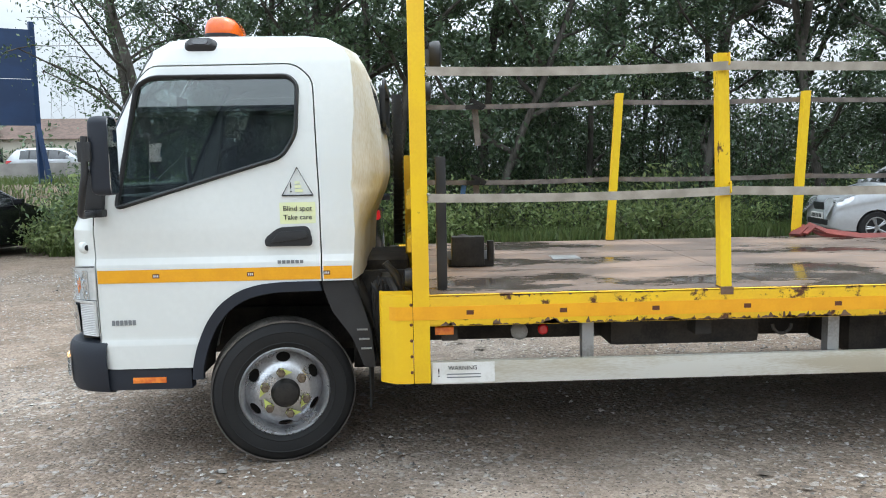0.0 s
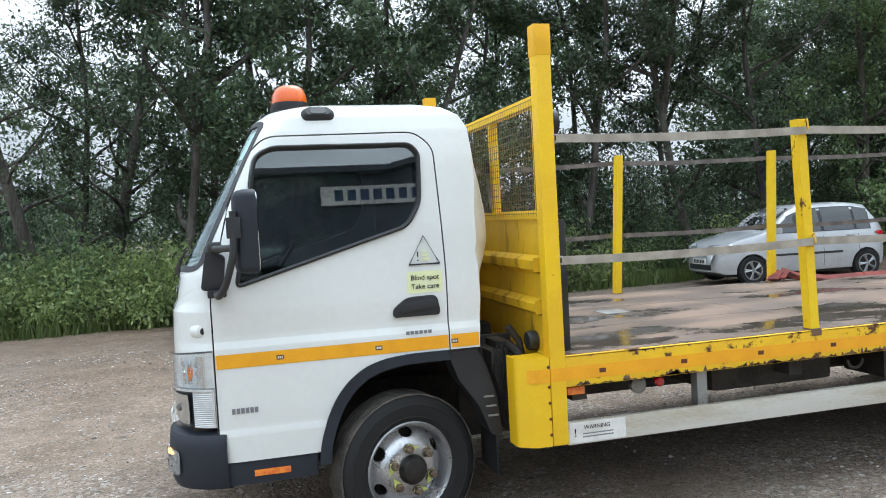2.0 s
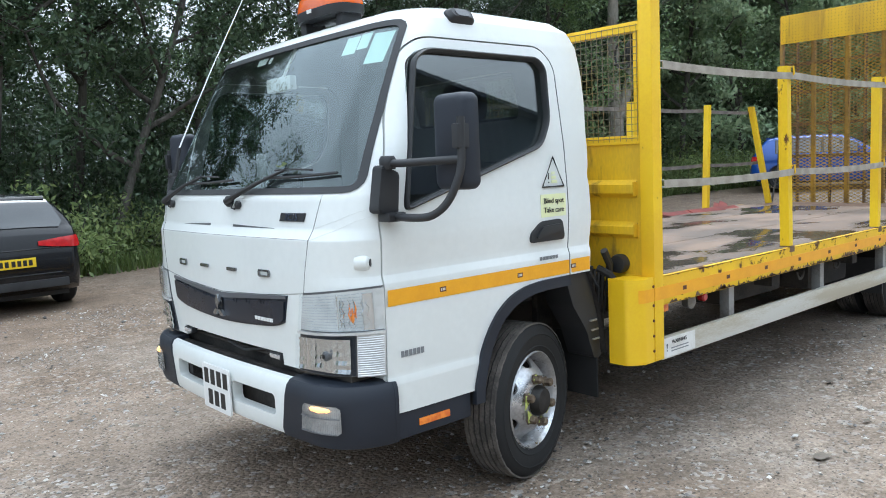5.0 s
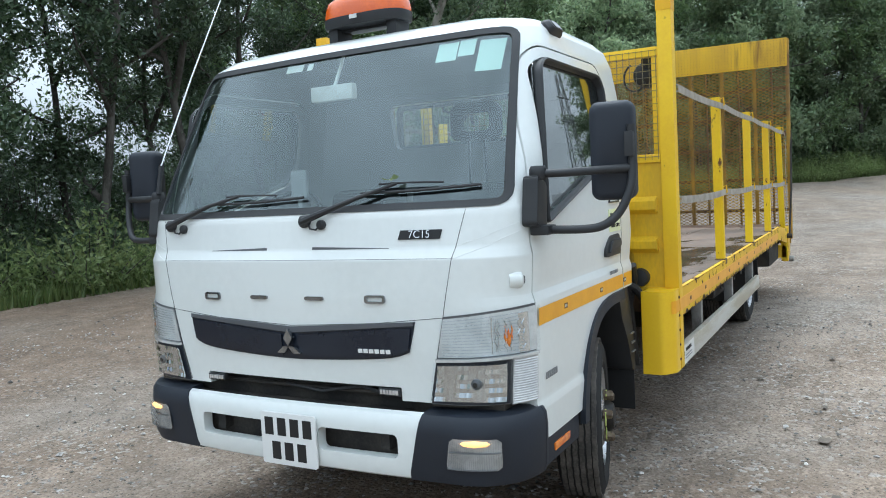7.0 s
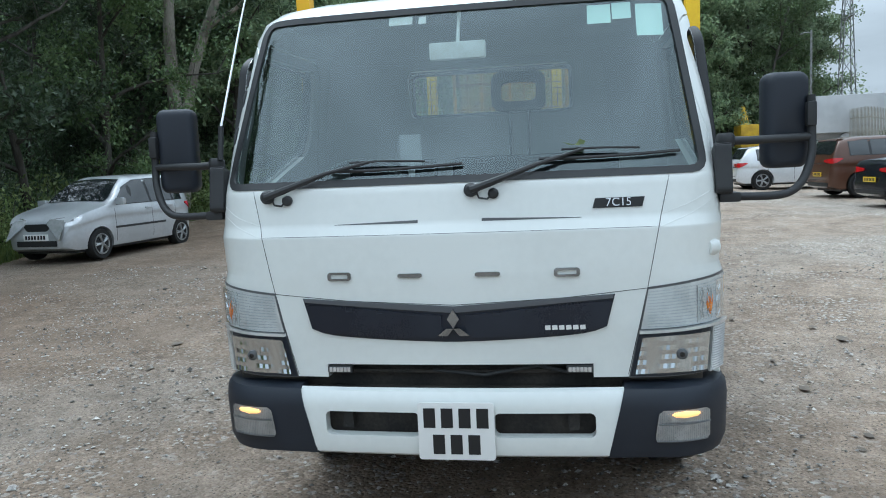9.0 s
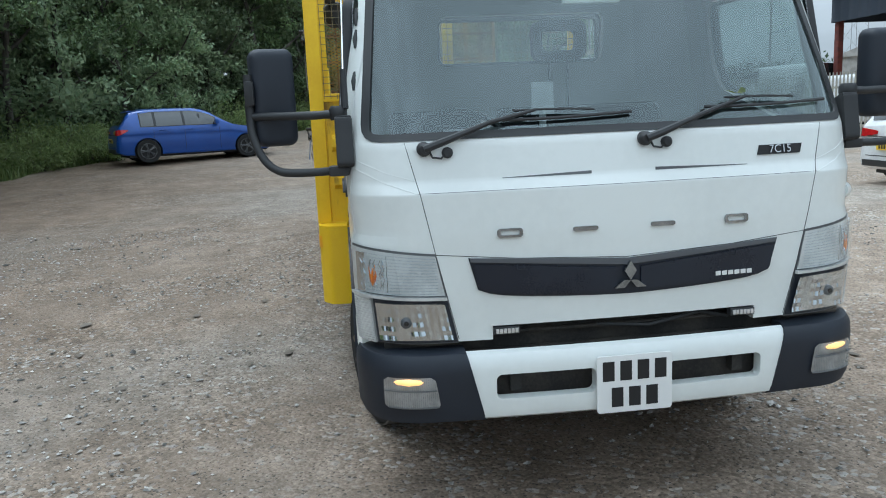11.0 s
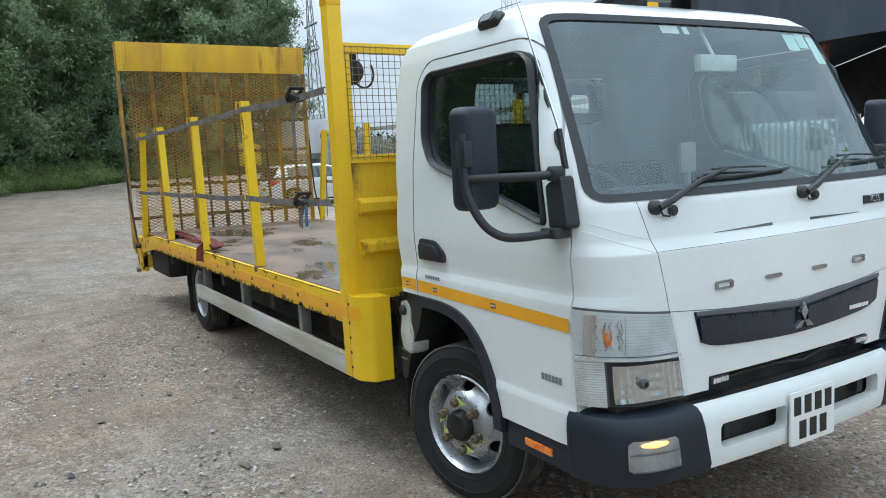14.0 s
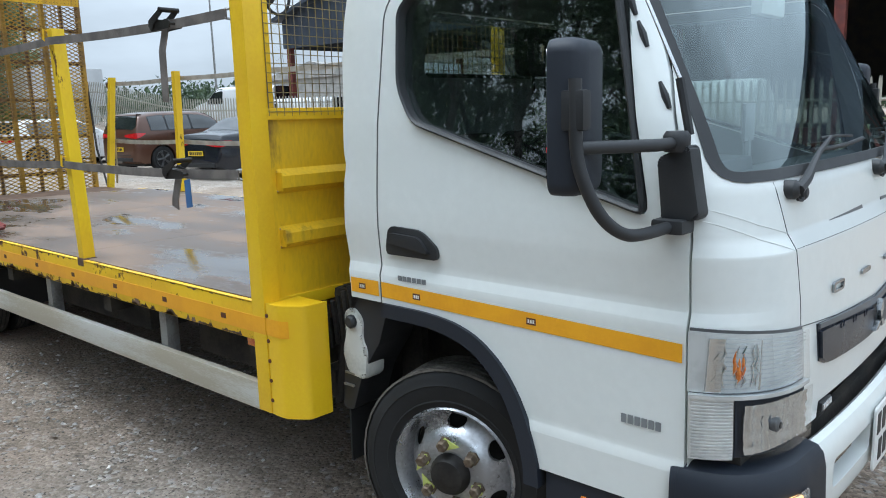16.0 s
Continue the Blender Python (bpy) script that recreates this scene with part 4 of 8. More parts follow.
    patch(bm, low_in, cut, lambda u: 0.704, lambda u: 0.866 + 0.008 * u, 0.032, 0.0, 10, 6, s)
    part("lens", bm, LENS, lamp).visible_shadow = False
    bm = bmesh.new()
    patch(bm, lambda z: cut(z) + 0.005, end, lambda u: 0.702 + 0.002 * u, lambda u: 0.876 + 0.006 * u, 0.014, 0.010, 8, 4, s)
    corner = part("corner_lamp", bm, LAMP_RIB, lamp)
    bm = bmesh.new()
    for k in range(19):
        z = 0.708 + 0.0092 * k
        tube(bm, [cab_pt(s * v, z, 0.015) for v in np.linspace(cut(z) + 0.007, end(z) - 0.002, 7)], 0.0030, 5)
    part("lens_rib", bm, LAMP_RIB, corner)
    # round side indicator on one corner panel
    if s > 0:
        continue
    bm = bmesh.new()
    c = cab_pt(s * 0.985, 1.160, 0.0)
    lathe(bm, [(0.034, -0.02), (0.034, 0.012), (0.028, 0.030), (0.015, 0.038)], 20,
          Matrix.Translation((-1.545, s * 0.935, 1.158)) @ Matrix.Rotation(radians(0 if s > 0 else 180), 4, "Z") @ Matrix.Rotation(radians(35), 4, "Z"))
    ind = part("side_indicator", bm, WHITE, truck, "white plastic round side indicator")
    bm = bmesh.new()
    lathe(bm, [(0.016, 0.034), (0.016, 0.0405), (0.008, 0.042)], 14,
          Matrix.Translation((-1.545, s * 0.935, 1.158)) @ Matrix.Rotation(radians(0 if s > 0 else 180), 4, "Z") @ Matrix.Rotation(radians(35), 4, "Z"))
    part("indicator_lens", bm, BLACK, ind)


# bumper: white middle with two slots, dark plastic ends with fog lamps
def bump_pt(v, z, off=0.0):
    s, a = (1 if v >= 0 else -1), abs(v)
    knee, end = 0.72, 1.0
    def bx(q):
        if q <= knee:
            return -1.748 + 0.030 * (q / 0.7) ** 2
        t = min(1.0, (q - knee) / (end - knee))
        return -1.748 + 0.030 * (knee / 0.7) ** 2 + 0.27 * (1 - math.sqrt(max(0, 1 - t ** 2.3)))
    d = 0.004
    q = min(a, end - 2 * d)
    slope = (bx(q + d) - bx(q - d)) / (2 * d)
    n = Vector((-1, slope, 0)).normalized()
    return Vector((bx(a) + off * n.x, s * (a + off * n.y), z))


def bumper_solid(vs, prof):
    bm = bmesh.new()
    rings(bm, [[bump_pt(v, z, o) for z, o in prof] for v in vs])
    return bm


WB = [(0.410, -0.030), (0.423, -0.008), (0.45, 0.0), (0.60, 0.002), (0.640, -0.003), (0.662, -0.016), (0.671, -0.036), (0.660, -0.050), (0.420, -0.048)]
bm = bumper_solid(np.linspace(-0.64, 0.64, 27), WB)
slots = [cutter(rounded(*sorted((s * 0.140, s * 0.508)), 0.493, 0.586, 0.022), "x", -2.0, -1.4) for s in (-1, 1)]
skew = []
for s in (-1, 1):
    skew.append(cutter([(s * 0.618, 0.69), (s * 0.548, 0.40), (s * 0.70, 0.38), (s * 0.70, 0.69)], "x", -2.0, -1.4))
mid = new("bumper", shade(carve(raw(bm), slots + skew), WHITE))
mid.parent = truck
tagged(mid, "white steel bumper with two slots")
bm = bmesh.new()
box(bm, -1.655, -1.63, -0.60, 0.60, 0.44, 0.66)
for s in (-1, 1):
    tube(bm, [(-1.70, s * 0.17, 0.585), (-1.69, s * 0.48, 0.585)], 0.010, 6)
    box(bm, -1.70, -1.65, s * 0.43 - 0.02, s * 0.43 + 0.02, 0.51, 0.60)
part("bumper_beam", bm, CHASSIS, mid)
NB = [(0.400, -0.05), (0.414, -0.012), (0.45, 0.002), (0.60, 0.008), (0.645, 0.003), (0.668, -0.012), (0.678, -0.045), (0.676, -0.10), (0.405, -0.10)]
for s in (-1, 1):
    bm = bmesh.new()
    vs = list(np.linspace(0.50, 0.72, 5)) + [0.72 + 0.28 * math.sin(a) for a in np.linspace(0.15, math.pi / 2, 12)]
    rows = [[bump_pt(s * v, z, o) for z, o in NB] for v in vs]
    rows.append([Vector((min(-1.466, p.x + 0.02), p.y, p.z)) for p in rows[-1]])
    rings(bm, rows)
    trim_cut = cutter([(s * 0.616, 0.69), (s * 0.544, 0.39), (s * 0.40, 0.39), (s * 0.40, 0.70), (s * 0.616, 0.7)], "x", -2.0, -1.4)
    cap = new("bumper_end", shade(carve(raw(bm), [trim_cut]), NAVY))
    cap.parent = truck
    tagged(cap, "dark grey textured plastic bumper end")
    bm = bmesh.new()
    
    def fog_edge(z, side_):
        r, dz = 0.018, min(z - 0.478, 0.596 - z)
        ins = r - math.sqrt(max(0.0, r * r - (r - min(r, max(0.0, dz))) ** 2))
        return 0.712 + 0.020 * (z - 0.478) / 0.12 + ins if side_ < 0 else 0.905 - ins

    def fog_patch(z0, z1, v0, v1, off, nu=16, nz=10):
        b_ = bmesh.new()
        g = []
        for j in range(nz + 1):
            z = z0 + (z1 - z0) * j / nz
            a, e = max(v0, fog_edge(z, -1)), min(v1, fog_edge(z, 1))
            g.append([b_.verts.new(bump_pt(s * (a + (e - a) * i / nu), z, off)) for i in range(nu + 1)])
        for a, e in zip(g, g[1:]):
            for i in range(nu):
                b_.faces.new((a[i], a[i + 1], e[i + 1], e[i]))
        return b_
    bm.free()
    bm = fog_patch(0.4785, 0.5955, 0, 1, 0.014)
    bmesh.ops.solidify(bm, geom=list(bm.faces), thickness=0.004)
    fog = part("fog_lamp", bm, REFLECTOR, cap, "lit clear ribbed fog lamp")
    bm = bmesh.new()
    tube(bm, [bump_pt(s * v, 0.579, 0.010) for v in (0.768, 0.784, 0.822, 0.860, 0.876)], [0.002, 0.010, 0.014, 0.010, 0.002], 12)
    part("bulb", bm, BULB_ON, fog)
    bm = bmesh.new()
    for k in range(28):
        v = 0.712 + 0.0070 * k
        zs = [z for z in np.linspace(0.483, 0.592, 9) if fog_edge(z, -1) + 0.002 < v < fog_edge(z, 1) - 0.002]
        if len(zs) > 2:
            tube(bm, [bump_pt(s * v, z, 0.0195) for z in zs], 0.0017, 5)
    part("lens_rib", bm, LENS, fog)
    bm = bmesh.new()
    tube(bm, [bump_pt(s * v, 0.546, 0.020) for v in np.linspace(0.727, 0.902, 9)], 0.0025, 5)
    tube(bm, [bump_pt(s * v, 0.483, 0.018) for v in np.linspace(0.72, 0.89, 9)], 0.0025, 5)
    part("divider", bm, LAMP_GREY, fog)
# number plate, its characters left as bars
bm = bmesh.new()
prism(bm, rounded(-0.143, 0.143, 0.413, 0.630, 0.012), "x", -1.765, -1.757, 0.001)
plate = part("number_plate", bm, PLATE_W, truck, "white square number plate")
for row, n, w in ((0.572, 4, 0.058), (0.472, 3, 0.058)):
    for k in range(n):
        c = 0.066 * ((n - 1) / 2 - k)
        bm = bmesh.new()
        box(bm, -1.7665, -1.7645, c - 0.022, c + 0.022, row - 0.037, row + 0.037)
        part("plate_bar", bm, INK, plate)

# wipers
for pv, tipv, ez in ((0.722, -0.045, 1.512), (-0.078, -0.828, 1.525)):
    bm = bmesh.new()
    lathe(bm, [(0.026, -0.01), (0.026, 0.02), (0.015, 0.032)], 14, Matrix.Translation(cab_pt(pv, 1.405, 0.0)) @ Matrix.Rotation(radians(90), 4, "Z"))
    mid_v = pv - 0.41
    tube(bm, [cab_pt(pv, 1.405, 0.028), cab_pt(pv - 0.07, 1.428, 0.03), cab_pt(pv - 0.24, 1.487, 0.028), cab_pt(mid_v, ez + 0.012, 0.024)],
         [0.015, 0.014, 0.0085, 0.006], 8)
    wiper = part("wiper", bm, BLACK, truck)
    bm = bmesh.new()
    tube(bm, [cab_pt(v, ez - 0.008 + 0.012 * math.sin((v - pv) * 4), 0.012) for v in np.linspace(pv - 0.25, tipv, 10)], 0.0065, 6)
    tube(bm, [cab_pt(v, ez + 0.003 + 0.010 * math.cos((v - mid_v) * 6), 0.021) for v in np.linspace(pv - 0.33, tipv + 0.14, 8)], 0.0045, 6)
    part("blade", bm, BLACK, wiper)
    bm = bmesh.new()
    tube(bm, [cab_pt(pv - 0.02, 1.395, 0.012), cab_pt(pv - 0.03, 1.375, 0.012), cab_pt(pv - 0.06, 1.37, 0.012), cab_pt(pv - 0.085, 1.395, 0.012)], 0.004, 5)
    lathe(bm, [(0.02, 0), (0.02, 0.014), (0.012, 0.02)], 12, Matrix.Translation(cab_pt(pv - 0.082, 1.389, 0.0)) @ Matrix.Rotation(radians(90), 4, "Z"))
    part("washer_hose", bm, BLACK, wiper)
bm = bmesh.new()
for k in range(3):
    a = radians(120 * k)
    vs = [bm.verts.new(cab_pt(-0.46 + dx, 1.552 + dz, 0.03 + o)) for dx, dz, o in
          ((0, 0, 0), (0.03 * math.cos(a), 0.03 * math.sin(a) * 0.5 + 0.008, 0.012), (0.05 * math.cos(a + 0.3), 0.012, 0), (0.03 * math.cos(a + 0.7), 0.0, 0.008))]
    bm.faces.new(vs)
leaf = lone("fallen_leaf", bm, LEAF_C, "small green leaf caught on a wiper", "leaf", at=(0, YC, 0))

# mirrors on two tubular arms
for s in (-1, 1):
    bm = bmesh.new()
    prism(bm, smooth_poly([(-1.520, 1.352), (-1.418, 1.338), (-1.402, 1.505), (-1.488, 1.540)], 0.02), "y", *sorted((s * 0.965, s * 1.028)), 0.010)
    lathe(bm, [(0.030, -0.026), (0.034, -0.010), (0.034, 0.014), (0.026, 0.026)], 14, Matrix.Translation((-1.448, s * 1.012, 1.545)) @ Matrix.Rotation(radians(90), 4, "X"))
    box(bm, -1.49, -1.405, *sorted((s * 0.985, s * 1.06)), 1.315, 1.352, 0.010)
    mir = part("mirror_bracket", bm, BLACK, truck, "black wing mirror on tubular arms")
    bm = bmesh.new()
    tube(bm, [(-1.45, s * 1.01, 1.542), (-1.44, s * 1.10, 1.540), (-1.36, s * 1.33, 1.545)], 0.0155, 12)
    tube(bm, bend([(-1.45, s * 1.03, 1.334), (-1.44, s * 1.18, 1.332), (-1.425, s * 1.25, 1.345), (-1.40, s * 1.30, 1.39), (-1.375, s * 1.333, 1.47),
              (-1.36, s * 1.34, 1.545), (-1.355, s * 1.338, 1.70)]), 0.0155, 12)
    part("mirror_arm", bm, BLACK, mir)
    bm = bmesh.new()
    turn = Matrix.Translation((-1.302, s * 1.255, 1.612)) @ Matrix.Rotation(radians(6 if s < 0 else 13), 4, "Z")
    poly = rounded(-0.083, 0.083, -0.182, 0.182, 0.035)
    rings(bm, [[turn @ Vector((x, v * k, z * (1 - (1 - k) * 0.4))) for v, z in poly] for x, k in
               ((-0.052, 0.62), (-0.047, 0.80), (-0.036, 0.93), (-0.015, 0.99), (0.010, 1.0), (0.034, 0.985), (0.040, 0.95))])
    part("mirror_housing", bm, NAVY, mir)
    bm = bmesh.new()
    rings(bm, [[turn @ Vector((x, v * 0.90, z * 0.94)) for v, z in poly] for x in (0.039, 0.043)])
    part("mirror_glass", bm, MIRROR, mir)
    bm = bmesh.new()
    box(bm, -1.385, -1.325, *sorted((s * 1.318, s * 1.352)), 1.585, 1.675, 0.008)
    part("clamp", bm, BLACK, mir)

# roof: lamp bar, marker lamps, aerial
bm = bmesh.new()
def dome(k, h0, h1):
    return [Vector((-1.0 + 0.105 * k * math.copysign(abs(math.cos(a)) ** 0.7, math.cos(a)), 0.222 * k ** 0.6 * math.copysign(abs(math.sin(a)) ** 0.6, math.sin(a)), h0))
            for a in (2 * math.pi * i / 32 for i in range(32))]
rings(bm, [dome(1.0, 2.345, 0), dome(1.0, 2.362, 0), dome(0.96, 2.395, 0), dome(0.86, 2.426, 0), dome(0.66, 2.446, 0), dome(0.3, 2.455, 0)])
beacon = part("beacon_bar", bm, BEACON, truck, "orange beacon bar on roof stand")
bm = bmesh.new()
rings(bm, [dome(0.98, 2.30, 0), dome(1.02, 2.315, 0), dome(1.02, 2.346, 0)])
part("beacon_base", bm, BLACK, beacon)
bm = bmesh.new()
for s in (-1, 1):
    box(bm, -1.06, -0.94, s * 0.165 - 0.026, s * 0.165 + 0.026, 2.235, 2.305, 0.004)
box(bm, -1.02, -0.98, -0.19, 0.19, 2.288, 2.302)
part("beacon_stand", bm, BLACK, beacon)
bm = bmesh.new()
box(bm, -1.127, -1.124, -0.02, 0.02, 2.322, 2.340)
part("side_badge", bm, LABEL_W, beacon)
for s in (-1, 1):
    bm = bmesh.new()
    out_, up_ = Vector((0, s * 0.80, 0.60)), Vector((0, -s * 0.60, 0.80))
    base_ = Vector((-0.925, s * 0.868, 2.150))
    rings(bm, [[base_ + out_ * h + Vector((a * k, 0, 0)) + up_ * b * k for a, b in rounded(-0.084, 0.084, -0.036, 0.034, 0.03)]
               for h, k in ((-0.02, 1.0), (0.018, 1.0), (0.040, 0.94), (0.054, 0.74), (0.057, 0.70))])
    eye_ = part("roof_camera", bm, BLACK, truck, "black dome camera on the roof shoulder")
    bm = bmesh.new()
    rings(bm, [[base_ + out_ * h + Vector((a, 0, 0)) + up_ * b for a, b in rounded(-0.040, 0.040, -0.022, 0.018, 0.018)] for h in (0.050, 0.060)])
    part("camera_window", bm, CAR_GLASS, eye_)
bm = bmesh.new()
tube(bm, [(-1.47, 0.985, 1.56), (-1.44, 0.985, 1.70)], 0.012, 8)
mast_foot = part("aerial", bm, BLACK, truck)
bm = bmesh.new()
tube(bm, [(-1.44, 0.985, 1.70), (-1.22, 0.965, 2.15), (-0.97, 0.945, 2.62)], [0.005, 0.004, 0.003], 6)
part("whip", bm, CHROME, mast_foot)
for z in (1.905, 1.82, 1.66):
    bm = bmesh.new()
    tube(bm, [cab_pt(lerp(q, [1.440, 2.146], [0.968, 0.892]), q, 0.004 * (k == 1)) for k, q in enumerate((z + 0.034, z, z - 0.034))], [0.005, 0.010, 0.006], 8)
    part("pillar_clip", bm, BLACK, truck)

# cab inside: floor tub, dash, seats, wheel
bm = bmesh.new()
box(bm, -1.40, -0.20, -0.90, 0.90, 0.985, 1.02)
part("cab_floor", bm, BLACK, truck)
bm = bmesh.new()
prism(bm, smooth_poly([(-1.46, 1.02), (-1.46, 1.36), (-1.40, 1.415), (-1.28, 1.41), (-1.19, 1.34), (-1.22, 1.05)], 0.03), "y", -0.87, 0.87, 0.004)
box(bm, -1.595, -1.43, -0.66, 0.66, 1.10, 1.405, 0.02)
box(bm, -1.36, -1.20, 0.22, 0.60, 1.39, 1.46, 0.02)
part("dashboard", bm, DASH, truck)
for cy, w in ((0.52, 0.24), (-0.25, 0.44)):
    bm = bmesh.new()
    prism(bm, smooth_poly([(-0.95, 1.10), (-0.97, 1.20), (-0.90, 1.24), (-0.42, 1.21), (-0.37, 1.52), (-0.27, 1.54), (-0.22, 1.10)], 0.06), "y", cy - w, cy + w, 0.03)
    seat = part("seat", bm, FABRIC, truck)
    for hy in (() if w < 0.3 else (cy + 0.08,)):
        bm = bmesh.new()
        po, pi_ = rounded(hy - 0.145, hy + 0.145, 1.775, 1.982, 0.05), rounded(hy - 0.095, hy + 0.095, 1.825, 1.930, 0.03)
        rings(bm, [[Vector((x, v, z)) for v, z in p] for x, p in ((-0.27, po), (-0.20, po), (-0.20, pi_), (-0.27, pi_), (-0.27, po))], True, False)
        for d in (-0.05, 0.05):
            tube(bm, [(-0.24, hy + d, 1.50), (-0.235, hy + d, 1.80)], 0.007, 6)
        part("headrest", bm, FABRIC, seat)
bm = bmesh.new()
hoop = [Vector((-1.08 + 0.21 * math.sin(a) * math.sin(radians(28)), 0.52 + 0.21 * math.cos(a), 1.40 + 0.21 * math.sin(a) * math.cos(radians(50)))) for a in
        (2 * math.pi * k / 32 for k in range(33))]
tube(bm, hoop, 0.015, 8, False)
for a in (0.3, 2.8, 4.7):
    tube(bm, [(-1.09, 0.52, 1.39), hoop[int(a / (2 * math.pi) * 32)]], 0.014, 6)
tube(bm, [(-1.09, 0.52, 1.39), (-1.25, 0.52, 1.30)], 0.04, 10)
part("steering_wheel", bm, BLACK, truck)
bm = bmesh.new()
box(bm, -1.33, -1.29, -0.115, 0.115, 1.925, 1.995, 0.012)
tube(bm, [(-1.30, 0, 1.99), (-1.235, 0, 2.10), (-1.215, 0, 2.14)], 0.008, 6)
part("inside_mirror", bm, LABEL_W, truck)
bm = bmesh.new()
box(bm, -1.34, -1.325, 0.165, 0.255, 1.505, 1.63, 0.006)
tube(bm, [(-1.33, 0.21, 1.40), (-1.332, 0.21, 1.52)], 0.014, 8)
part("dash_card", bm, TRIM, truck, "pale card holder on dashboard")
bm = bmesh.new()
ro = grow(REARW, 0.02)
rings(bm, [[Vector((x, v, z)) for v, z in p] for x, p in ((-0.032, ro), (-0.015, ro), (-0.018, grow(REARW, -0.02)), (-0.05, grow(REARW, -0.02)))], True, False)
part("rear_window_seal", bm, BLACK, truck)
bm = bmesh.new()
bm.faces.new([bm.verts.new((-0.045, v, z)) for v, z in REARW])
part("rear_window", bm, GLASS, truck).visible_shadow = False

STAKE = mat("chipped_yellow_stake", (0.87, 0.60, 0.010), (0.78, 0.50, 0.012), rough=0.45, scale=3.0, bump=0.06, stretch=(1, 1, 0.45),
            spots=((0.12, 0.048, 0.02), 10.0, 0.655, 0.69, 0.9))
GRUBBY_YELLOW = mat("grubby_yellow_paint", (0.85, 0.55, 0.010), (0.68, 0.43, 0.02), rough=0.45, scale=2.2, bump=0.05, stretch=(1, 1, 0.3),
                    spots=((0.15, 0.08, 0.03), 4.0, 0.57, 0.70, 0.8))

# wheels: (x, v, steer, front or dual rear)
def tyre_bm(bm, w, m):
    r = TYRE_R
    prof = [(0.225, -0.40 * w), (0.245, -0.46 * w), (0.258, -0.485 * w), (0.262, -0.505 * w), (0.267, -0.492 * w), (0.295, -0.518 * w), (0.318, -0.516 * w), (0.322, -0.532 * w), (0.327, -0.512 * w), (0.338, -0.498 * w), (0.356, -0.455 * w), (r - 0.004, -0.40 * w), (r, -0.36 * w)]
    prof = prof + [(a, -b) for a, b in prof[::-1]] + prof[:1]
    lathe(bm, prof, 64, m, False)


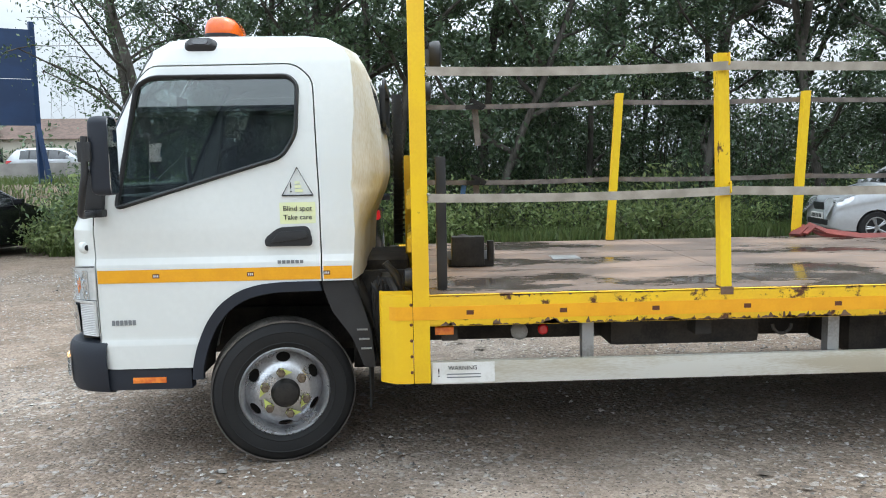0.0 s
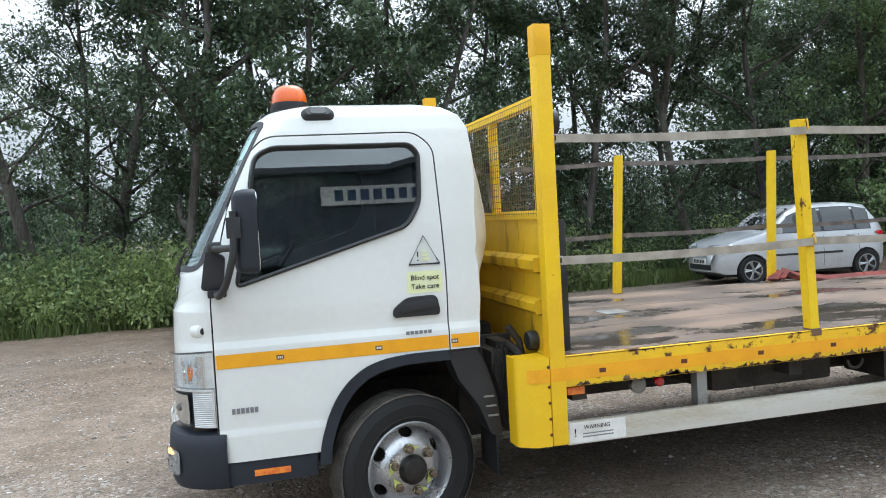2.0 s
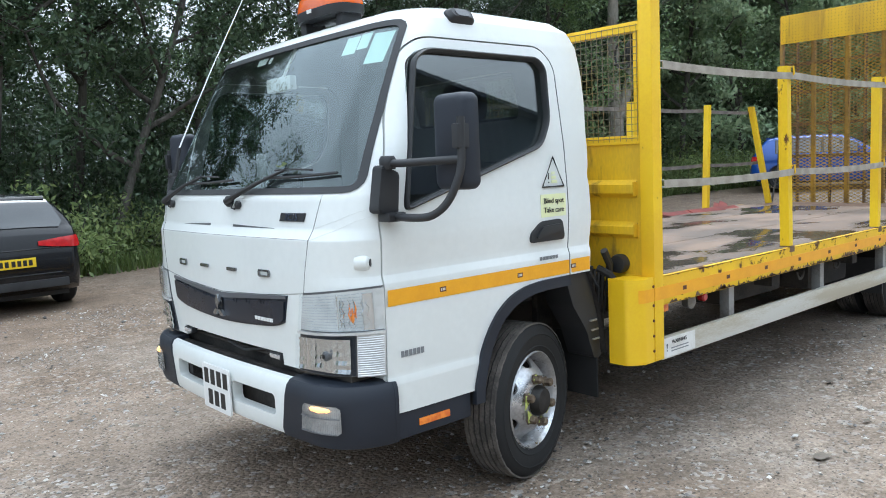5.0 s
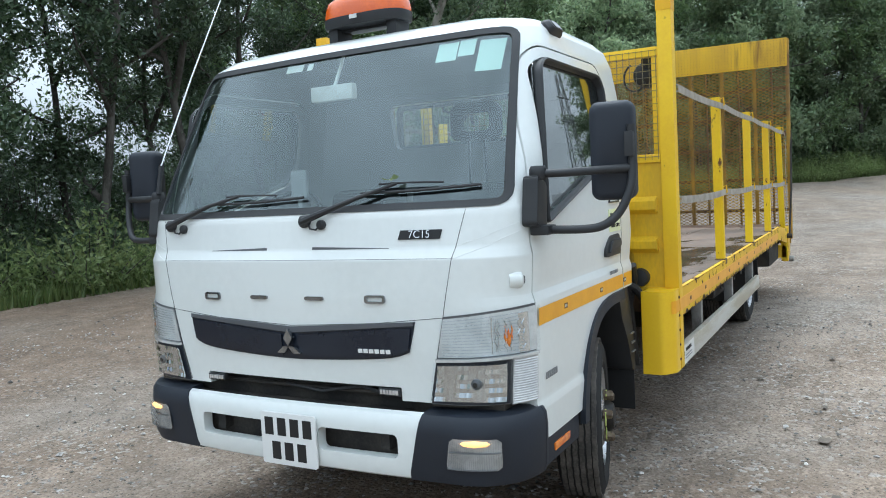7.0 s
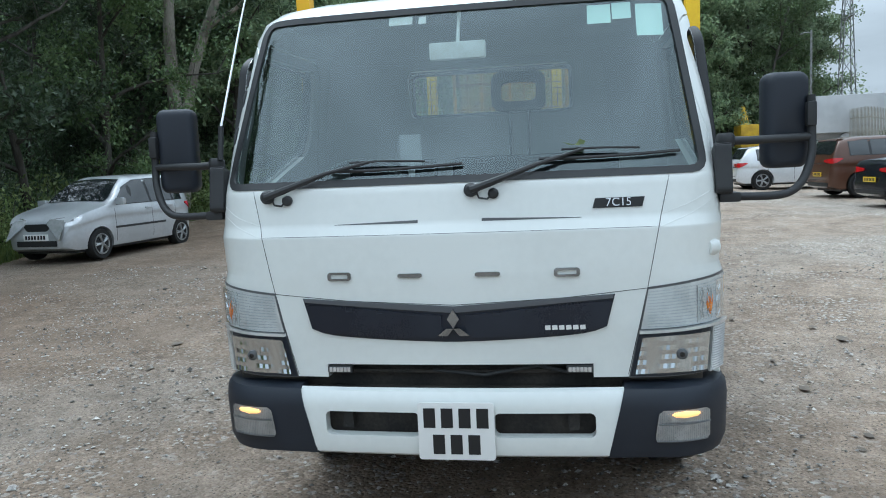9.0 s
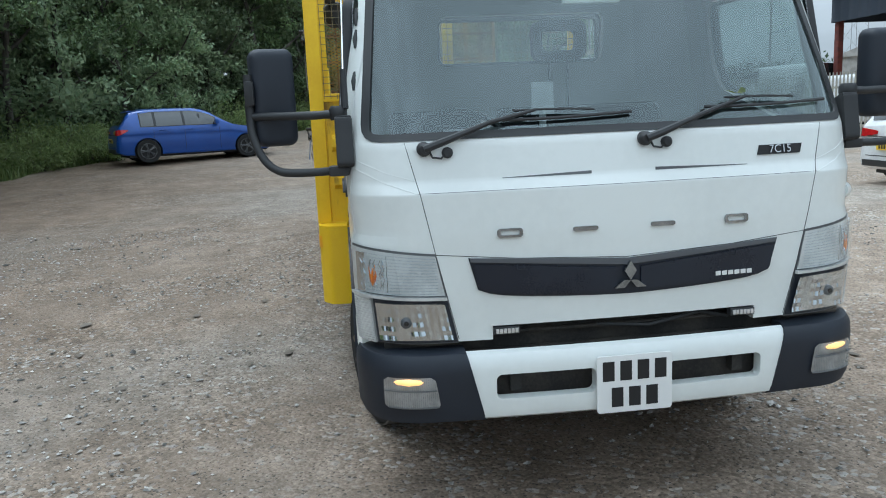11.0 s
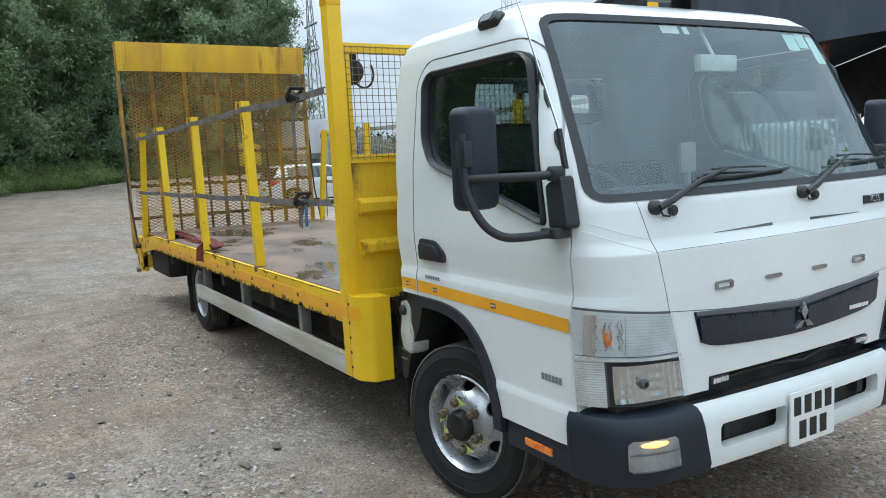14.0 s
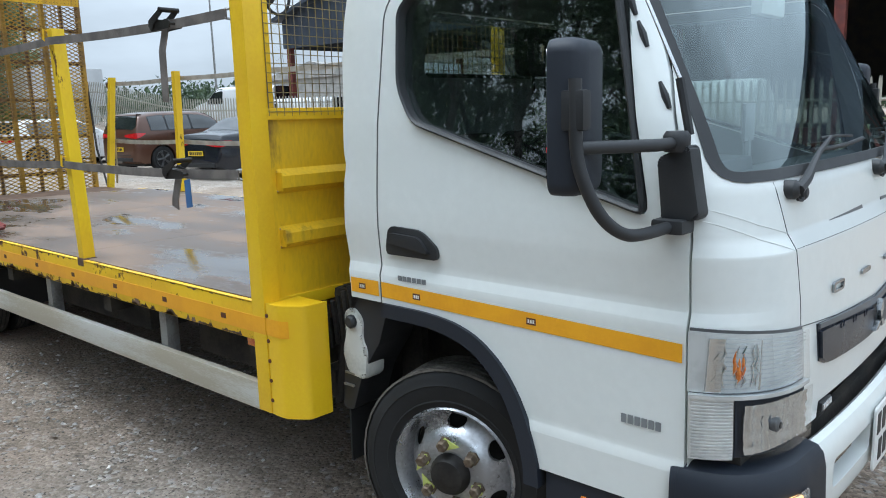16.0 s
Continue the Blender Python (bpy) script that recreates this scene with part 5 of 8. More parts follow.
def wheel(x, v, steer, s, front):
    m = Matrix.Translation((x, v, TYRE_R + (0.0 if front else 0.04))) @ Matrix.Rotation(radians(steer), 4, "Z") @ \
        Matrix.Rotation(0 if s > 0 else math.pi, 4, "Z")
    w = 0.195
    hold = bmesh.new()
    tyre_bm(hold, w, m)
    wh = part("wheel", hold, RUBBER, truck, "steel truck wheel with black tyre")
    bm = bmesh.new()
    for h in (-0.072, -0.045, -0.015, 0.015, 0.045, 0.072):
        seg = 72
        lp = []
        for rr, hh in ((TYRE_R - 0.003, h - 0.0115), (TYRE_R + 0.005, h - 0.010), (TYRE_R + 0.005, h + 0.010), (TYRE_R - 0.003, h + 0.0115)):
            lp.append([m @ Vector((rr * math.cos(2 * math.pi * k / seg), hh + 0.003 * (k % 2), rr * math.sin(2 * math.pi * k / seg))) for k in range(seg)])
        rings(bm, lp, True, False)
    part("tread", bm, TREAD, wh)
    bm = bmesh.new()
    if front:
        prof = [(0.232, 0.055), (0.238, 0.086), (0.232, 0.092), (0.222, 0.080), (0.212, 0.030), (0.205, 0.012), (0.190, 0.030), (0.165, 0.062),
                (0.140, 0.088), (0.120, 0.098), (0.075, 0.100), (0.072, 0.09)]
        face, hub_out = 0.100, 0.150
    else:
        prof = [(0.232, 0.060), (0.238, 0.090), (0.232, 0.094), (0.220, 0.078), (0.212, 0.0), (0.208, -0.050), (0.190, -0.062), (0.140, -0.052),
                (0.115, -0.048), (0.075, -0.048), (0.072, -0.05)]
        face, hub_out = -0.048, 0.03
    back = [(r - 0.006, h - 0.006) for r, h in prof[::-1]]
    lathe(bm, prof + back + prof[:1], 56, m, False)
    rim_me = raw(bm)
    holes = []
    for k in range(6):
        a = 2 * math.pi * (k + 0.5) / 6
        hb = bmesh.new()
        c = Vector((0.178 * math.cos(a), 0, 0.178 * math.sin(a)))
        lp = []
        for hh in (-0.12, 0.16):
            ring_ = []
            for q in range(12):
                b = 2 * math.pi * q / 12
                u, t = 0.038 * math.cos(b), 0.0225 * math.sin(b)
                ring_.append(m @ Vector((c.x - math.sin(a) * u + math.cos(a) * t, hh, c.z + math.cos(a) * u + math.sin(a) * t)))
            lp.append(ring_)
        rings(hb, lp)
        holes.append(raw(hb))
    o = new("rim", shade(carve(rim_me, holes), RIM))
    o.parent = wh
    bm = bmesh.new()
    lathe(bm, [(0.20, -0.03), (0.20, -0.02), (0.05, -0.02)], 24, m)
    part("brake_drum", bm, CHASSIS, wh)
    bm = bmesh.new()
    lathe(bm, [(0.076, face - 0.01), (0.074, hub_out - 0.03), (0.060, hub_out - 0.008), (0.030, hub_out), (0.01, hub_out)], 24, m)
    part("hub", bm, HUB, wh)
    for k in range(6):
        a = 2 * math.pi * k / 6 + 0.35
        c = Vector((0.111 * math.cos(a), face, 0.111 * math.sin(a)))
        bm = bmesh.new()
        lathe(bm, [(0.026, -0.002), (0.026, 0.006), (0.021, 0.008), (0.021, 0.036), (0.015, 0.042)], 6, m @ Matrix.Translation(c))
        part("wheel_nut", bm, NUT, wh)
        if front and k not in (2,):
            bm = bmesh.new()
            t = a + (0.5 if k % 2 else -0.5) * math.pi + 0.2
            tip = c + 0.058 * Vector((math.cos(t), 0, math.sin(t)))
            n_ = Vector((-math.sin(t), 0, math.cos(t)))
            ring_a = [c + 0.024 * n_, tip, c - 0.024 * n_, c - 0.024 * Vector((math.cos(t), 0, math.sin(t)))]
            rings(bm, [[m @ (p + Vector((0, h, 0))) for p in ring_a] for h in (0.008, 0.013)])
            part("nut_pointer", bm, HIVIS, wh)


for s in (-1, 1):
    wheel(AXLE_F, s * 0.850, 14.0, s, True)
    wheel(AXLE_R, s * 0.905, 0.0, s, False)
    wheel(AXLE_R, s * 0.665, 0.0, s, False)

# arch lining, flare and skirts
for s in (-1, 1):
    bm = bmesh.new()
    arc = ARCH_S[6:48] + [(-0.36, 0.966)]
    inner_arc = [(x + 0.055 * lerp(x, [-1.0, -0.6], [1.0, 0.25]), z - lerp(z, [0.55, 0.95], [0.0, 0.05])) for x, z in arc]
    loops = [[Vector((x, s * v, z)) for x, z in arc] for v in (0.97, 1.008)] + [[Vector((x, s * v, z)) for x, z in inner_arc] for v in (1.008, 0.97)]
    rings(bm, loops + loops[:1], False)
    part("wheel_arch_flare", bm, NAVY, truck)
    bm = bmesh.new()
    rings(bm, [[Vector((x, s * v, z)) for x, z in ARCH_S[6:48] + [(-0.2, 0.975), (-0.12, 0.80), (-0.06, 0.52)]] for v in (0.60, 0.985)], False)
    rings(bm, [[Vector((x + 0.015, s * v, z - 0.012)) for x, z in ARCH_S[6:48] + [(-0.2, 0.975), (-0.12, 0.80), (-0.06, 0.52)]] for v in (0.985, 0.60)], False)
    part("wheel_housing", bm, CHASSIS, truck)
    bm = bmesh.new()
    prism(bm, smooth_poly([(-0.36, 0.965), (-0.30, 0.80), (-0.20, 0.66), (-0.14, 0.50), (-0.08, 0.50), (-0.10, 0.70), (-0.16, 0.90), (-0.17, 0.965)], 0.02), "y",
          *sorted((s * 0.80, s * 0.975)), 0.008)
    guard = part("mudguard", bm, BLACK, truck, "black plastic mudguard with steps")
    bm = bmesh.new()
    box(bm, -0.118, -0.108, *sorted((s * 0.70, s * 0.972)), 0.285, 0.62, 0.003)
    part("mud_flap", bm, RUBBER, guard)
    for z in (0.60, 0.65, 0.70):
        bm = bmesh.new()
        box(bm, -0.155 + (z - 0.6) * -0.2, -0.10 + (z - 0.6) * -0.2, *sorted((s * 0.974, s * 0.984)), z, z + 0.008)
        part("step_slot", bm, STEEL, guard)
    bm = bmesh.new()
    box(bm, -1.47, -1.03, *sorted((s * 0.90, s * 0.982)), 0.415, 0.528, 0.012)
    skirt = part("door_step", bm, NAVY, truck)
    bm = bmesh.new()
    box(bm, -1.33, -1.16, *sorted((s * 0.980, s * 0.988)), 0.452, 0.482, 0.003)
    part("side_reflector", bm, AMBER, skirt)
    bm = bmesh.new()
    lp = [(-0.302, 0.955), (-0.303, 0.915), (-0.293, 0.904), (-0.198, 0.904), (-0.188, 0.915), (-0.187, 0.955)]
    tube(bm, [(x, s * 0.965, z) for x, z in lp], 0.005, 6)
    part("cab_lock_bar", bm, STEEL, truck)
bm = bmesh.new()
prism(bm, smooth_poly([(-0.225, 0.640), (-0.240, 0.760), (-0.215, 0.800), (-0.225, 0.880), (-0.170, 0.925), (-0.120, 0.895), (-0.125, 0.800), (-0.100, 0.740), (-0.130, 0.650)], 0.03), "y", 0.885, 0.985, 0.016)
bottle = part("fluid_bottle", bm, BOTTLE, truck, "cloudy white plastic fluid bottle")
bm = bmesh.new()
lathe(bm, [(0.026, 0), (0.026, 0.02), (0.018, 0.028)], 14, Matrix.Translation((-0.168, 0.978, 0.865)))
part("cap", bm, BLACK, bottle)

# dark panels and brackets between the arch and the frame
for s in (-1, 1):
    bm = bmesh.new()
    box(bm, -0.22, 0.10, *sorted((s * 0.62, s * 0.66)), 0.42, 0.97, 0.01)
    box(bm, -0.05, 0.02, *sorted((s * 0.66, s * 0.86)), 0.55, 0.96, 0.008)
    for k in range(5):
        tube(bm, [(-0.06 + 0.02 * k, s * (0.90 + 0.012 * k), 0.97 - 0.02 * k), (-0.085 + 0.035 * k, s * 0.90, 0.82 - 0.03 * k), (-0.05 + 0.02 * k, s * 0.84, 0.60 + 0.03 * k)],
             0.008 + 0.002 * (k % 2), 6)
    box(bm, 0.01, 0.09, *sorted((s * 0.72, s * 0.93)), 0.50, 0.62, 0.012)
    part("splash_panel", bm, CHASSIS, truck)

# frame, engine lump, tank, boxes, hoses
bm = bmesh.new()
for s in (-1, 1):
    box(bm, -1.50, 6.20, s * 0.42 - 0.035, s * 0.42 + 0.035, 0.52, 0.74)
for x in (0.3, 1.6, 2.9, 4.9, 6.1):
    box(bm, x - 0.04, x + 0.04, -1.10, 1.10, 0.66, 0.75)
part("chassis_frame", bm, CHASSIS, truck)
bm = bmesh.new()
box(bm, -1.2, 0.1, -0.36, 0.36, 0.45, 1.00, 0.06)
tube(bm, [(-0.585, -0.80, 0.37), (-0.585, 0.80, 0.37)], 0.06, 10)
tube(bm, [(4.165, -0.70, 0.41), (4.165, 0.70, 0.41)], 0.08, 10)
tube(bm, [(0.1, 0, 0.50), (4.1, 0, 0.42)], 0.05, 10)
lathe(bm, [(0.02, -0.2), (0.19, -0.12), (0.19, 0.12), (0.02, 0.2)], 20, Matrix.Translation((4.165, 0, 0.41)))
part("drivetrain", bm, CHASSIS, truck)
for x0, x1, v0, v1, z0, z1, nm in ((1.15, 1.95, -0.98, -0.52, 0.58, 0.745, "fuel_tank"), (2.45, 3.15, -0.95, -0.50, 0.50, 0.73, "battery_box"),
                                   (0.35, 1.05, 0.52, 0.92, 0.50, 0.74, "air_tank"), (1.4, 2.6, 0.50, 0.98, 0.55, 0.745, "tool_box"),
                                   (5.25, 6.20, -1.08, -0.80, 0.46, 0.72, "tail_panel"), (5.25, 6.20, 0.80, 1.08, 0.46, 0.72, "tail_panel")):
    bm = bmesh.new()
    box(bm, x0, x1, v0, v1, z0, z1, 0.04)
    part(nm, bm, CHASSIS, truck)
bm = bmesh.new()
tube(bm, [(0.03, 0.60, 2.05), (0.03, 0.62, 1.4), (0.02, 0.62, 1.0)], 0.035, 12)
for k in range(28):
    z = 1.05 + 0.036 * k
    tube(bm, [(0.03, 0.61, z), (0.03, 0.61, z + 0.014)], 0.042, 12)
part("air_hose", bm, BLACK, truck)
for k in range(7):
    v = -0.93 + 0.05 * k
    bm = bmesh.new()
    tube(bm, [(-0.10, v, 0.94 - 0.02 * k), (-0.04, v - 0.01, 0.85), (-0.06 + 0.02 * k, v, 0.72), (0.02, v + 0.03, 0.58)], 0.007 + 0.003 * (k % 2), 6)
    part("cable", bm, BLACK, truck)
bm = bmesh.new()
tube(bm, [(-0.02, -0.96, 1.05), (0.04, -0.95, 0.97), (0.06, -0.93, 0.88)], 0.02, 8)
part("cable", bm, BLACK, truck)
bm = bmesh.new()
box(bm, -0.10, 0.06, -0.90, -0.60, 0.50, 0.92, 0.03)
tube(bm, [(0.0, -0.90, 0.95), (0.02, -0.96, 0.92), (0.05, -0.99, 0.86)], 0.022, 8)
part("engine_ancillary", bm, CHASSIS, truck)
bm = bmesh.new()
box(bm, -0.10, 0.06, 0.55, 0.88, 0.52, 0.95, 0.03)
part("air_filter", bm, CHASSIS, truck)
for s in (-1, 1):
    bm = bmesh.new()
    rings(bm, [[(AXLE_R + r * math.cos(a), v, 0.41 + r * math.sin(a)) for a in np.linspace(0.05, math.pi - 0.05, 16)] for v, r in
               ((s * 0.55, 0.44), (s * 1.03, 0.44), (s * 1.03, 0.43), (s * 0.55, 0.43))], False)
    box(bm, 4.60, 4.62, *sorted((s * 0.55, s * 1.02)), 0.16, 0.60)
    box(bm, 3.70, 3.72, *sorted((s * 0.55, s * 1.02)), 0.30, 0.60)
    part("rear_mudguard", bm, BLACK, truck)

# ------------------------------------------------------------- bed
DECK_Z = 0.909
bm = bmesh.new()
box(bm, 0.18, 6.30, -1.11, 1.11, 0.76, DECK_Z - 0.022)
bed = part("bed_frame", bm, DECK_EDGE, truck, "rusty steel bed frame")
for i in range(3):
    for j in range(3):
        x0, x1 = 0.20 + 1.72 * i, 0.20 + 1.72 * (i + 1)
        v0 = -1.152 + 0.768 * j
        bm = bmesh.new()
        box(bm, x0 + 0.002, x1 - 0.002, v0 + 0.002, v0 + 0.766, DECK_Z - 0.02, DECK_Z + 0.001 * ((i * 3 + j) % 3), 0.002)
        part("deck_board", bm, DECK, bed)
bm = bmesh.new()
prism(bm, [(5.36, DECK_Z - 0.03), (5.36, DECK_Z), (6.50, 0.835), (6.50, 0.80)], "y", -1.11, 1.11)
part("tail_board", bm, DECK, bed)
bm = bmesh.new()
box(bm, 1.04, 1.22, 0.03, 0.23, DECK_Z, DECK_Z + 0.006, 0.002)
part("deck_plate", bm, STEEL, bed)
for s in (-1, 1):
    a, b = sorted((s * 1.112, s * 1.172))
    bm = bmesh.new()
    # channel: face, top and bottom lips
    f0, f1 = sorted((s * 1.160, s * 1.172))
    side_prof = [(0.195, 0.752), (5.45, 0.752), (6.22, 0.66), (6.30, 0.66), (6.30, 0.83), (5.45, 0.905), (0.195, 0.905)]
    prism(bm, side_prof, "y", f0, f1, 0.002)
    box(bm, 0.195, 5.45, a, b, 0.897, 0.906, 0.002)
    box(bm, 0.195, 5.45, a, b, 0.750, 0.758, 0.002)
    rail = part("side_rail", bm, YELLOW_RUST, truck, "rust-chipped yellow side rail")
    # flaked rust along the lower edge and the top lip
    flake_rng = np.random.default_rng(60 + s)
    bm = bmesh.new()
    for k in range(340):
        cx = 0.25 + 5.15 * flake_rng.random()
        low = k % 3 > 0
        w, h = 0.008 + 0.045 * flake_rng.random() ** 2, (0.006 + 0.026 * flake_rng.random() ** 2.5) * (1.3 if low else 0.5)
        zc = 0.7525 if low else 0.902
        up = [(cx - w + 2 * w * j / 6, zc + (1 if low else -1) * h * (0.25 + 0.9 * flake_rng.random()) * math.sin(math.pi * (j + 0.3) / 6.6)) for j in range(7)]
        top = [bm.verts.new((x, s * 1.1735, z)) for x, z in up]
        bot = [bm.verts.new((x, s * 1.1735, zc)) for x, _ in up]
        for j in range(6):
            bm.faces.new((bot[j], bot[j + 1], top[j + 1], top[j]))
    tagged(part("flaked_rust", bm, DECK_EDGE, rail), kind="stuff")
    bm = bmesh.new()
    box(bm, 0.118, 5.2, *sorted((s * 1.1715, s * 1.1745)), 0.783, 0.850)
    tape = part("amber_stripe", bm, ORANGE_TAPE, rail)
    for k in range(10):
        bm = bmesh.new()
        cx = 0.40 + 0.465 * k
        box(bm, cx - 0.018, cx + 0.018, *sorted((s * 1.174, s * 1.1755)), 0.806, 0.828)
        part("tape_mark", bm, TAPE_MARK, tape)
    # corner guard and headboard post
    bm = bmesh.new()
    poly = smooth_poly([(0.116, s * 1.170), (0.03, s * 1.170), (-0.050, s * 1.115), (-0.055, s * 1.005), (-0.04, s * 1.005), (-0.038, s * 1.10), (0.03, s * 1.155), (0.116, s * 1.157)], 0.02)
    prism(bm, poly, "z", 0.462, 0.908)
    bm.faces.new([bm.verts.new((x, v, 0.905)) for x, v in ((0.116, s * 1.165), (0.03, s * 1.165), (-0.045, s * 1.11), (-0.05, s * 1.01), (0.116, s * 1.01))])
    guard = part("corner_guard", bm, YELLOW_CLEAN, truck, "bright yellow steel corner guard")
    bm = bmesh.new()
    ax = [(0.116, 1.1725), (0.04, 1.1725), (0.025, 1.169), (0.0, 1.154)]
    rings(bm, [[(x, s * v, z) for x, v in ax] for z in (0.783, 0.850)], False)
    part("amber_stripe", bm, ORANGE_TAPE, guard)
    for z in (0.52, 0.60, 0.68, 0.76, 0.86):
        bm = bmesh.new()
        lathe(bm, [(0.008, 0), (0.008, 0.004), (0.004, 0.006)], 8, Matrix.Translation((0.108, s * 1.170, z)) @ Matrix.Rotation(0 if s > 0 else math.pi, 4, "Z"))
        part("rivet", bm, TAPE_MARK, guard)
    bm = bmesh.new()
    box(bm, 0.118, 0.200, *sorted((s * 1.095, s * 1.173)), 0.462, 2.55, 0.006)
    post = part("headboard_post", bm, YELLOW, truck, "tall yellow steel headboard post")
    bm = bmesh.new()
    box(bm, 0.115, 0.203, *sorted((s * 1.093, s * 1.175)), 2.40, 2.553, 0.004)
    part("amber_cap", bm, mat("amber_post_tape", (0.87, 0.49, 0.010), (0.80, 0.44, 0.012), rough=0.4, scale=6), post)
    # aluminium side guard on uprights
    bm = bmesh.new()
    box(bm, 0.203, 3.62, *sorted((s * 1.125, s * 1.160)), 0.452, 0.566, 0.004)
    grd = part("side_guard", bm, ALU, truck, "dull aluminium underrun side guard")
    for x in (1.00, 2.27, 3.45):
        bm = bmesh.new()
        box(bm, x - 0.03, x + 0.03, *sorted((s * 1.06, s * 1.122)), 0.50, 0.76, 0.004)
        part("upright", bm, STEEL, grd)
    if s < 0:
        bm = bmesh.new()
        box(bm, 0.21, 0.52, -1.1625, -1.160, 0.460, 0.562)
        lab = part("warning_label", bm, LABEL_W, grd, "white warning label, scuffed at one end")
        turn = Matrix.Translation((0.36, -1.1635, 0)) @ Matrix.Rotation(radians(90), 4, "X")
        lettering("label_text", "WARNING", 0.030, INK, lab, Matrix.Translation((0, 0, 0.534)) @ turn)
        lettering("label_text", "!", 0.06, INK, lab, Matrix.Translation((-0.12, 0, 0.51)) @ turn)
        for z in (0.500, 0.484):
            bm = bmesh.new()
            box(bm, 0.28, 0.45, -1.1635, -1.1625, z, z + 0.006)
            part("text_bar", bm, GREY_INK, lab)
    # marker lamps under the rail
    bm = bmesh.new()
    box(bm, 0.225, 0.32, *sorted((s * 1.09, s * 1.125)), 0.695, 0.735, 0.006)
    part("side_marker", bm, AMBER, truck)
    if s < 0:
        bm = bmesh.new()
        rot = Matrix.Rotation(0 if s > 0 else math.pi, 4, "Z")
        lathe(bm, [(0.04, -0.03), (0.044, 0.01), (0.03, 0.02), (0.01, 0.022)], 16, Matrix.Translation((0.66, s * 1.05, 0.69)) @ rot)
        part("air_coupling", bm, STEEL, truck)
        bm = bmesh.new()
        lathe(bm, [(0.025, -0.02), (0.028, 0.01), (0.02, 0.02)], 14, Matrix.Translation((0.78, s * 1.06, 0.70)) @ rot)
        part("valve_button", bm, RED_LAMP, truck)
        bm = bmesh.new()
        pts = [(2.02 + 0.05 * math.cos(a), s * 1.08, 0.70 + 0.05 * math.sin(a)) for a in np.linspace(math.pi, 2 * math.pi, 10)]
        tube(bm, pts, 0.009, 6)
        part("lashing_ring", bm, CHASSIS, truck)
        bm = bmesh.new()
        pts = [(2.62 + 0.05 * math.cos(a), s * 1.08, 0.70 + 0.05 * math.sin(a)) for a in np.linspace(math.pi, 2 * math.pi, 10)]
        tube(bm, pts, 0.009, 6)
        part("lashing_ring", bm, CHASSIS, truck)
    # stakes with hoops for the straps
    for x, lean, side_lean in ((1.69, 0.07 if s > 0 else -0.04, 0.0), (3.20, 0.05 if s > 0 else 0.0, 0.0), (4.64, 0.06 if s > 0 else -0.06, 0.0), (6.17, -0.28 if s < 0 else -0.44, 0.0)):
        bm = bmesh.new()
        zb = 0.875 if x < 5.4 else 0.80
        k = Matrix.Shear("XY", 4, (0, 0))
        loops = []
        for z in (zb, 2.062):
            dx = lean * (z - zb) / 1.17
            loops.append([(x + dx + u, s * (1.135 + w), z) for u, w in ((-0.027, -0.03), (0.027, -0.03), (0.027, 0.03), (-0.027, 0.03))])
        rings(bm, loops)
        st = part("stake", bm, STAKE, truck, "worn yellow steel stake")
        for z in (1.40, 2.02):
            dx = lean * (z - zb) / 1.17
            bm = bmesh.new()
            tube(bm, [(x + dx + 0.02, s * 1.165, z + 0.03), (x + dx + 0.02, s * 1.185, z + 0.04), (x + dx + 0.02, s * 1.19, z - 0.01), (x + dx + 0.02, s * 1.165, z - 0.03)], 0.005, 6)
            part("strap_hoop", bm, YELLOW, st)
        bm = bmesh.new()
        box(bm, x - 0.033, x + 0.033, *sorted((s * 1.10, s * 1.174)), zb + 0.0, zb + 0.040, 0.004)
        part("socket", bm, DECK_EDGE, st)

# headboard: plate below, wire mesh above
bm = bmesh.new()
plate_prof = [(0.135, 0.90), (0.135, 1.10), (0.095, 1.125), (0.095, 1.165), (0.135, 1.19), (0.135, 1.315), (0.095, 1.34), (0.095, 1.385), (0.135, 1.41), (0.135, 1.60)]
rings(bm, [[(x, v, z) for x, z in plate_prof] for v in (-1.065, 1.065)], False)
rings(bm, [[(x + 0.008, v, z) for x, z in plate_prof] for v in (-1.065, 1.065)], False)
for s in (-1, 1):
    vs = sorted((s * 1.065, s * 1.095))
    box(bm, 0.133, 0.146, *vs, 0.90, 1.60)
    for zs_ in ((1.10, 1.19), (1.315, 1.41)):
        box(bm, 0.096, 0.14, *sorted((s * 1.063, s * 1.067)), zs_[0] + 0.012, zs_[1] - 0.012)
headboard = part("headboard", bm, GRUBBY_YELLOW, truck, "yellow ribbed headboard with wire mesh top")
bm = bmesh.new()
box(bm, 0.12, 0.18, -1.095, 1.095, 2.165, 2.215, 0.006)
box(bm, 0.12, 0.18, -1.095, 1.095, 1.595, 1.640, 0.006)
box(bm, 0.125, 0.175, -1.095, 1.095, 0.86, 0.91, 0.006)
for v in (-0.37, 0.37):
    box(bm, 0.13, 0.175, v - 0.028, v + 0.028, 1.64, 2.165, 0.004)
box(bm, 0.077, 0.134, -0.03, 0.03, 0.78, 1.60, 0.004)
for s in (-1, 1):
    box(bm, 0.125, 0.15, *sorted((s * 1.06, s * 1.097)), 1.64, 2.165, 0.003)
part("headboard_frame", bm, YELLOW, headboard)
bm = bmesh.new()
for k in range(62):
    v = -1.085 + 0.0356 * k
    box(bm, 0.1195, 0.1225, v - 0.0014, v + 0.0014, 1.61, 2.20)
for k in range(17):
    z = 1.625 + 0.0356 * k
    box(bm, 0.1165, 0.1195, -1.09, 1.09, z - 0.0014, z + 0.0014)
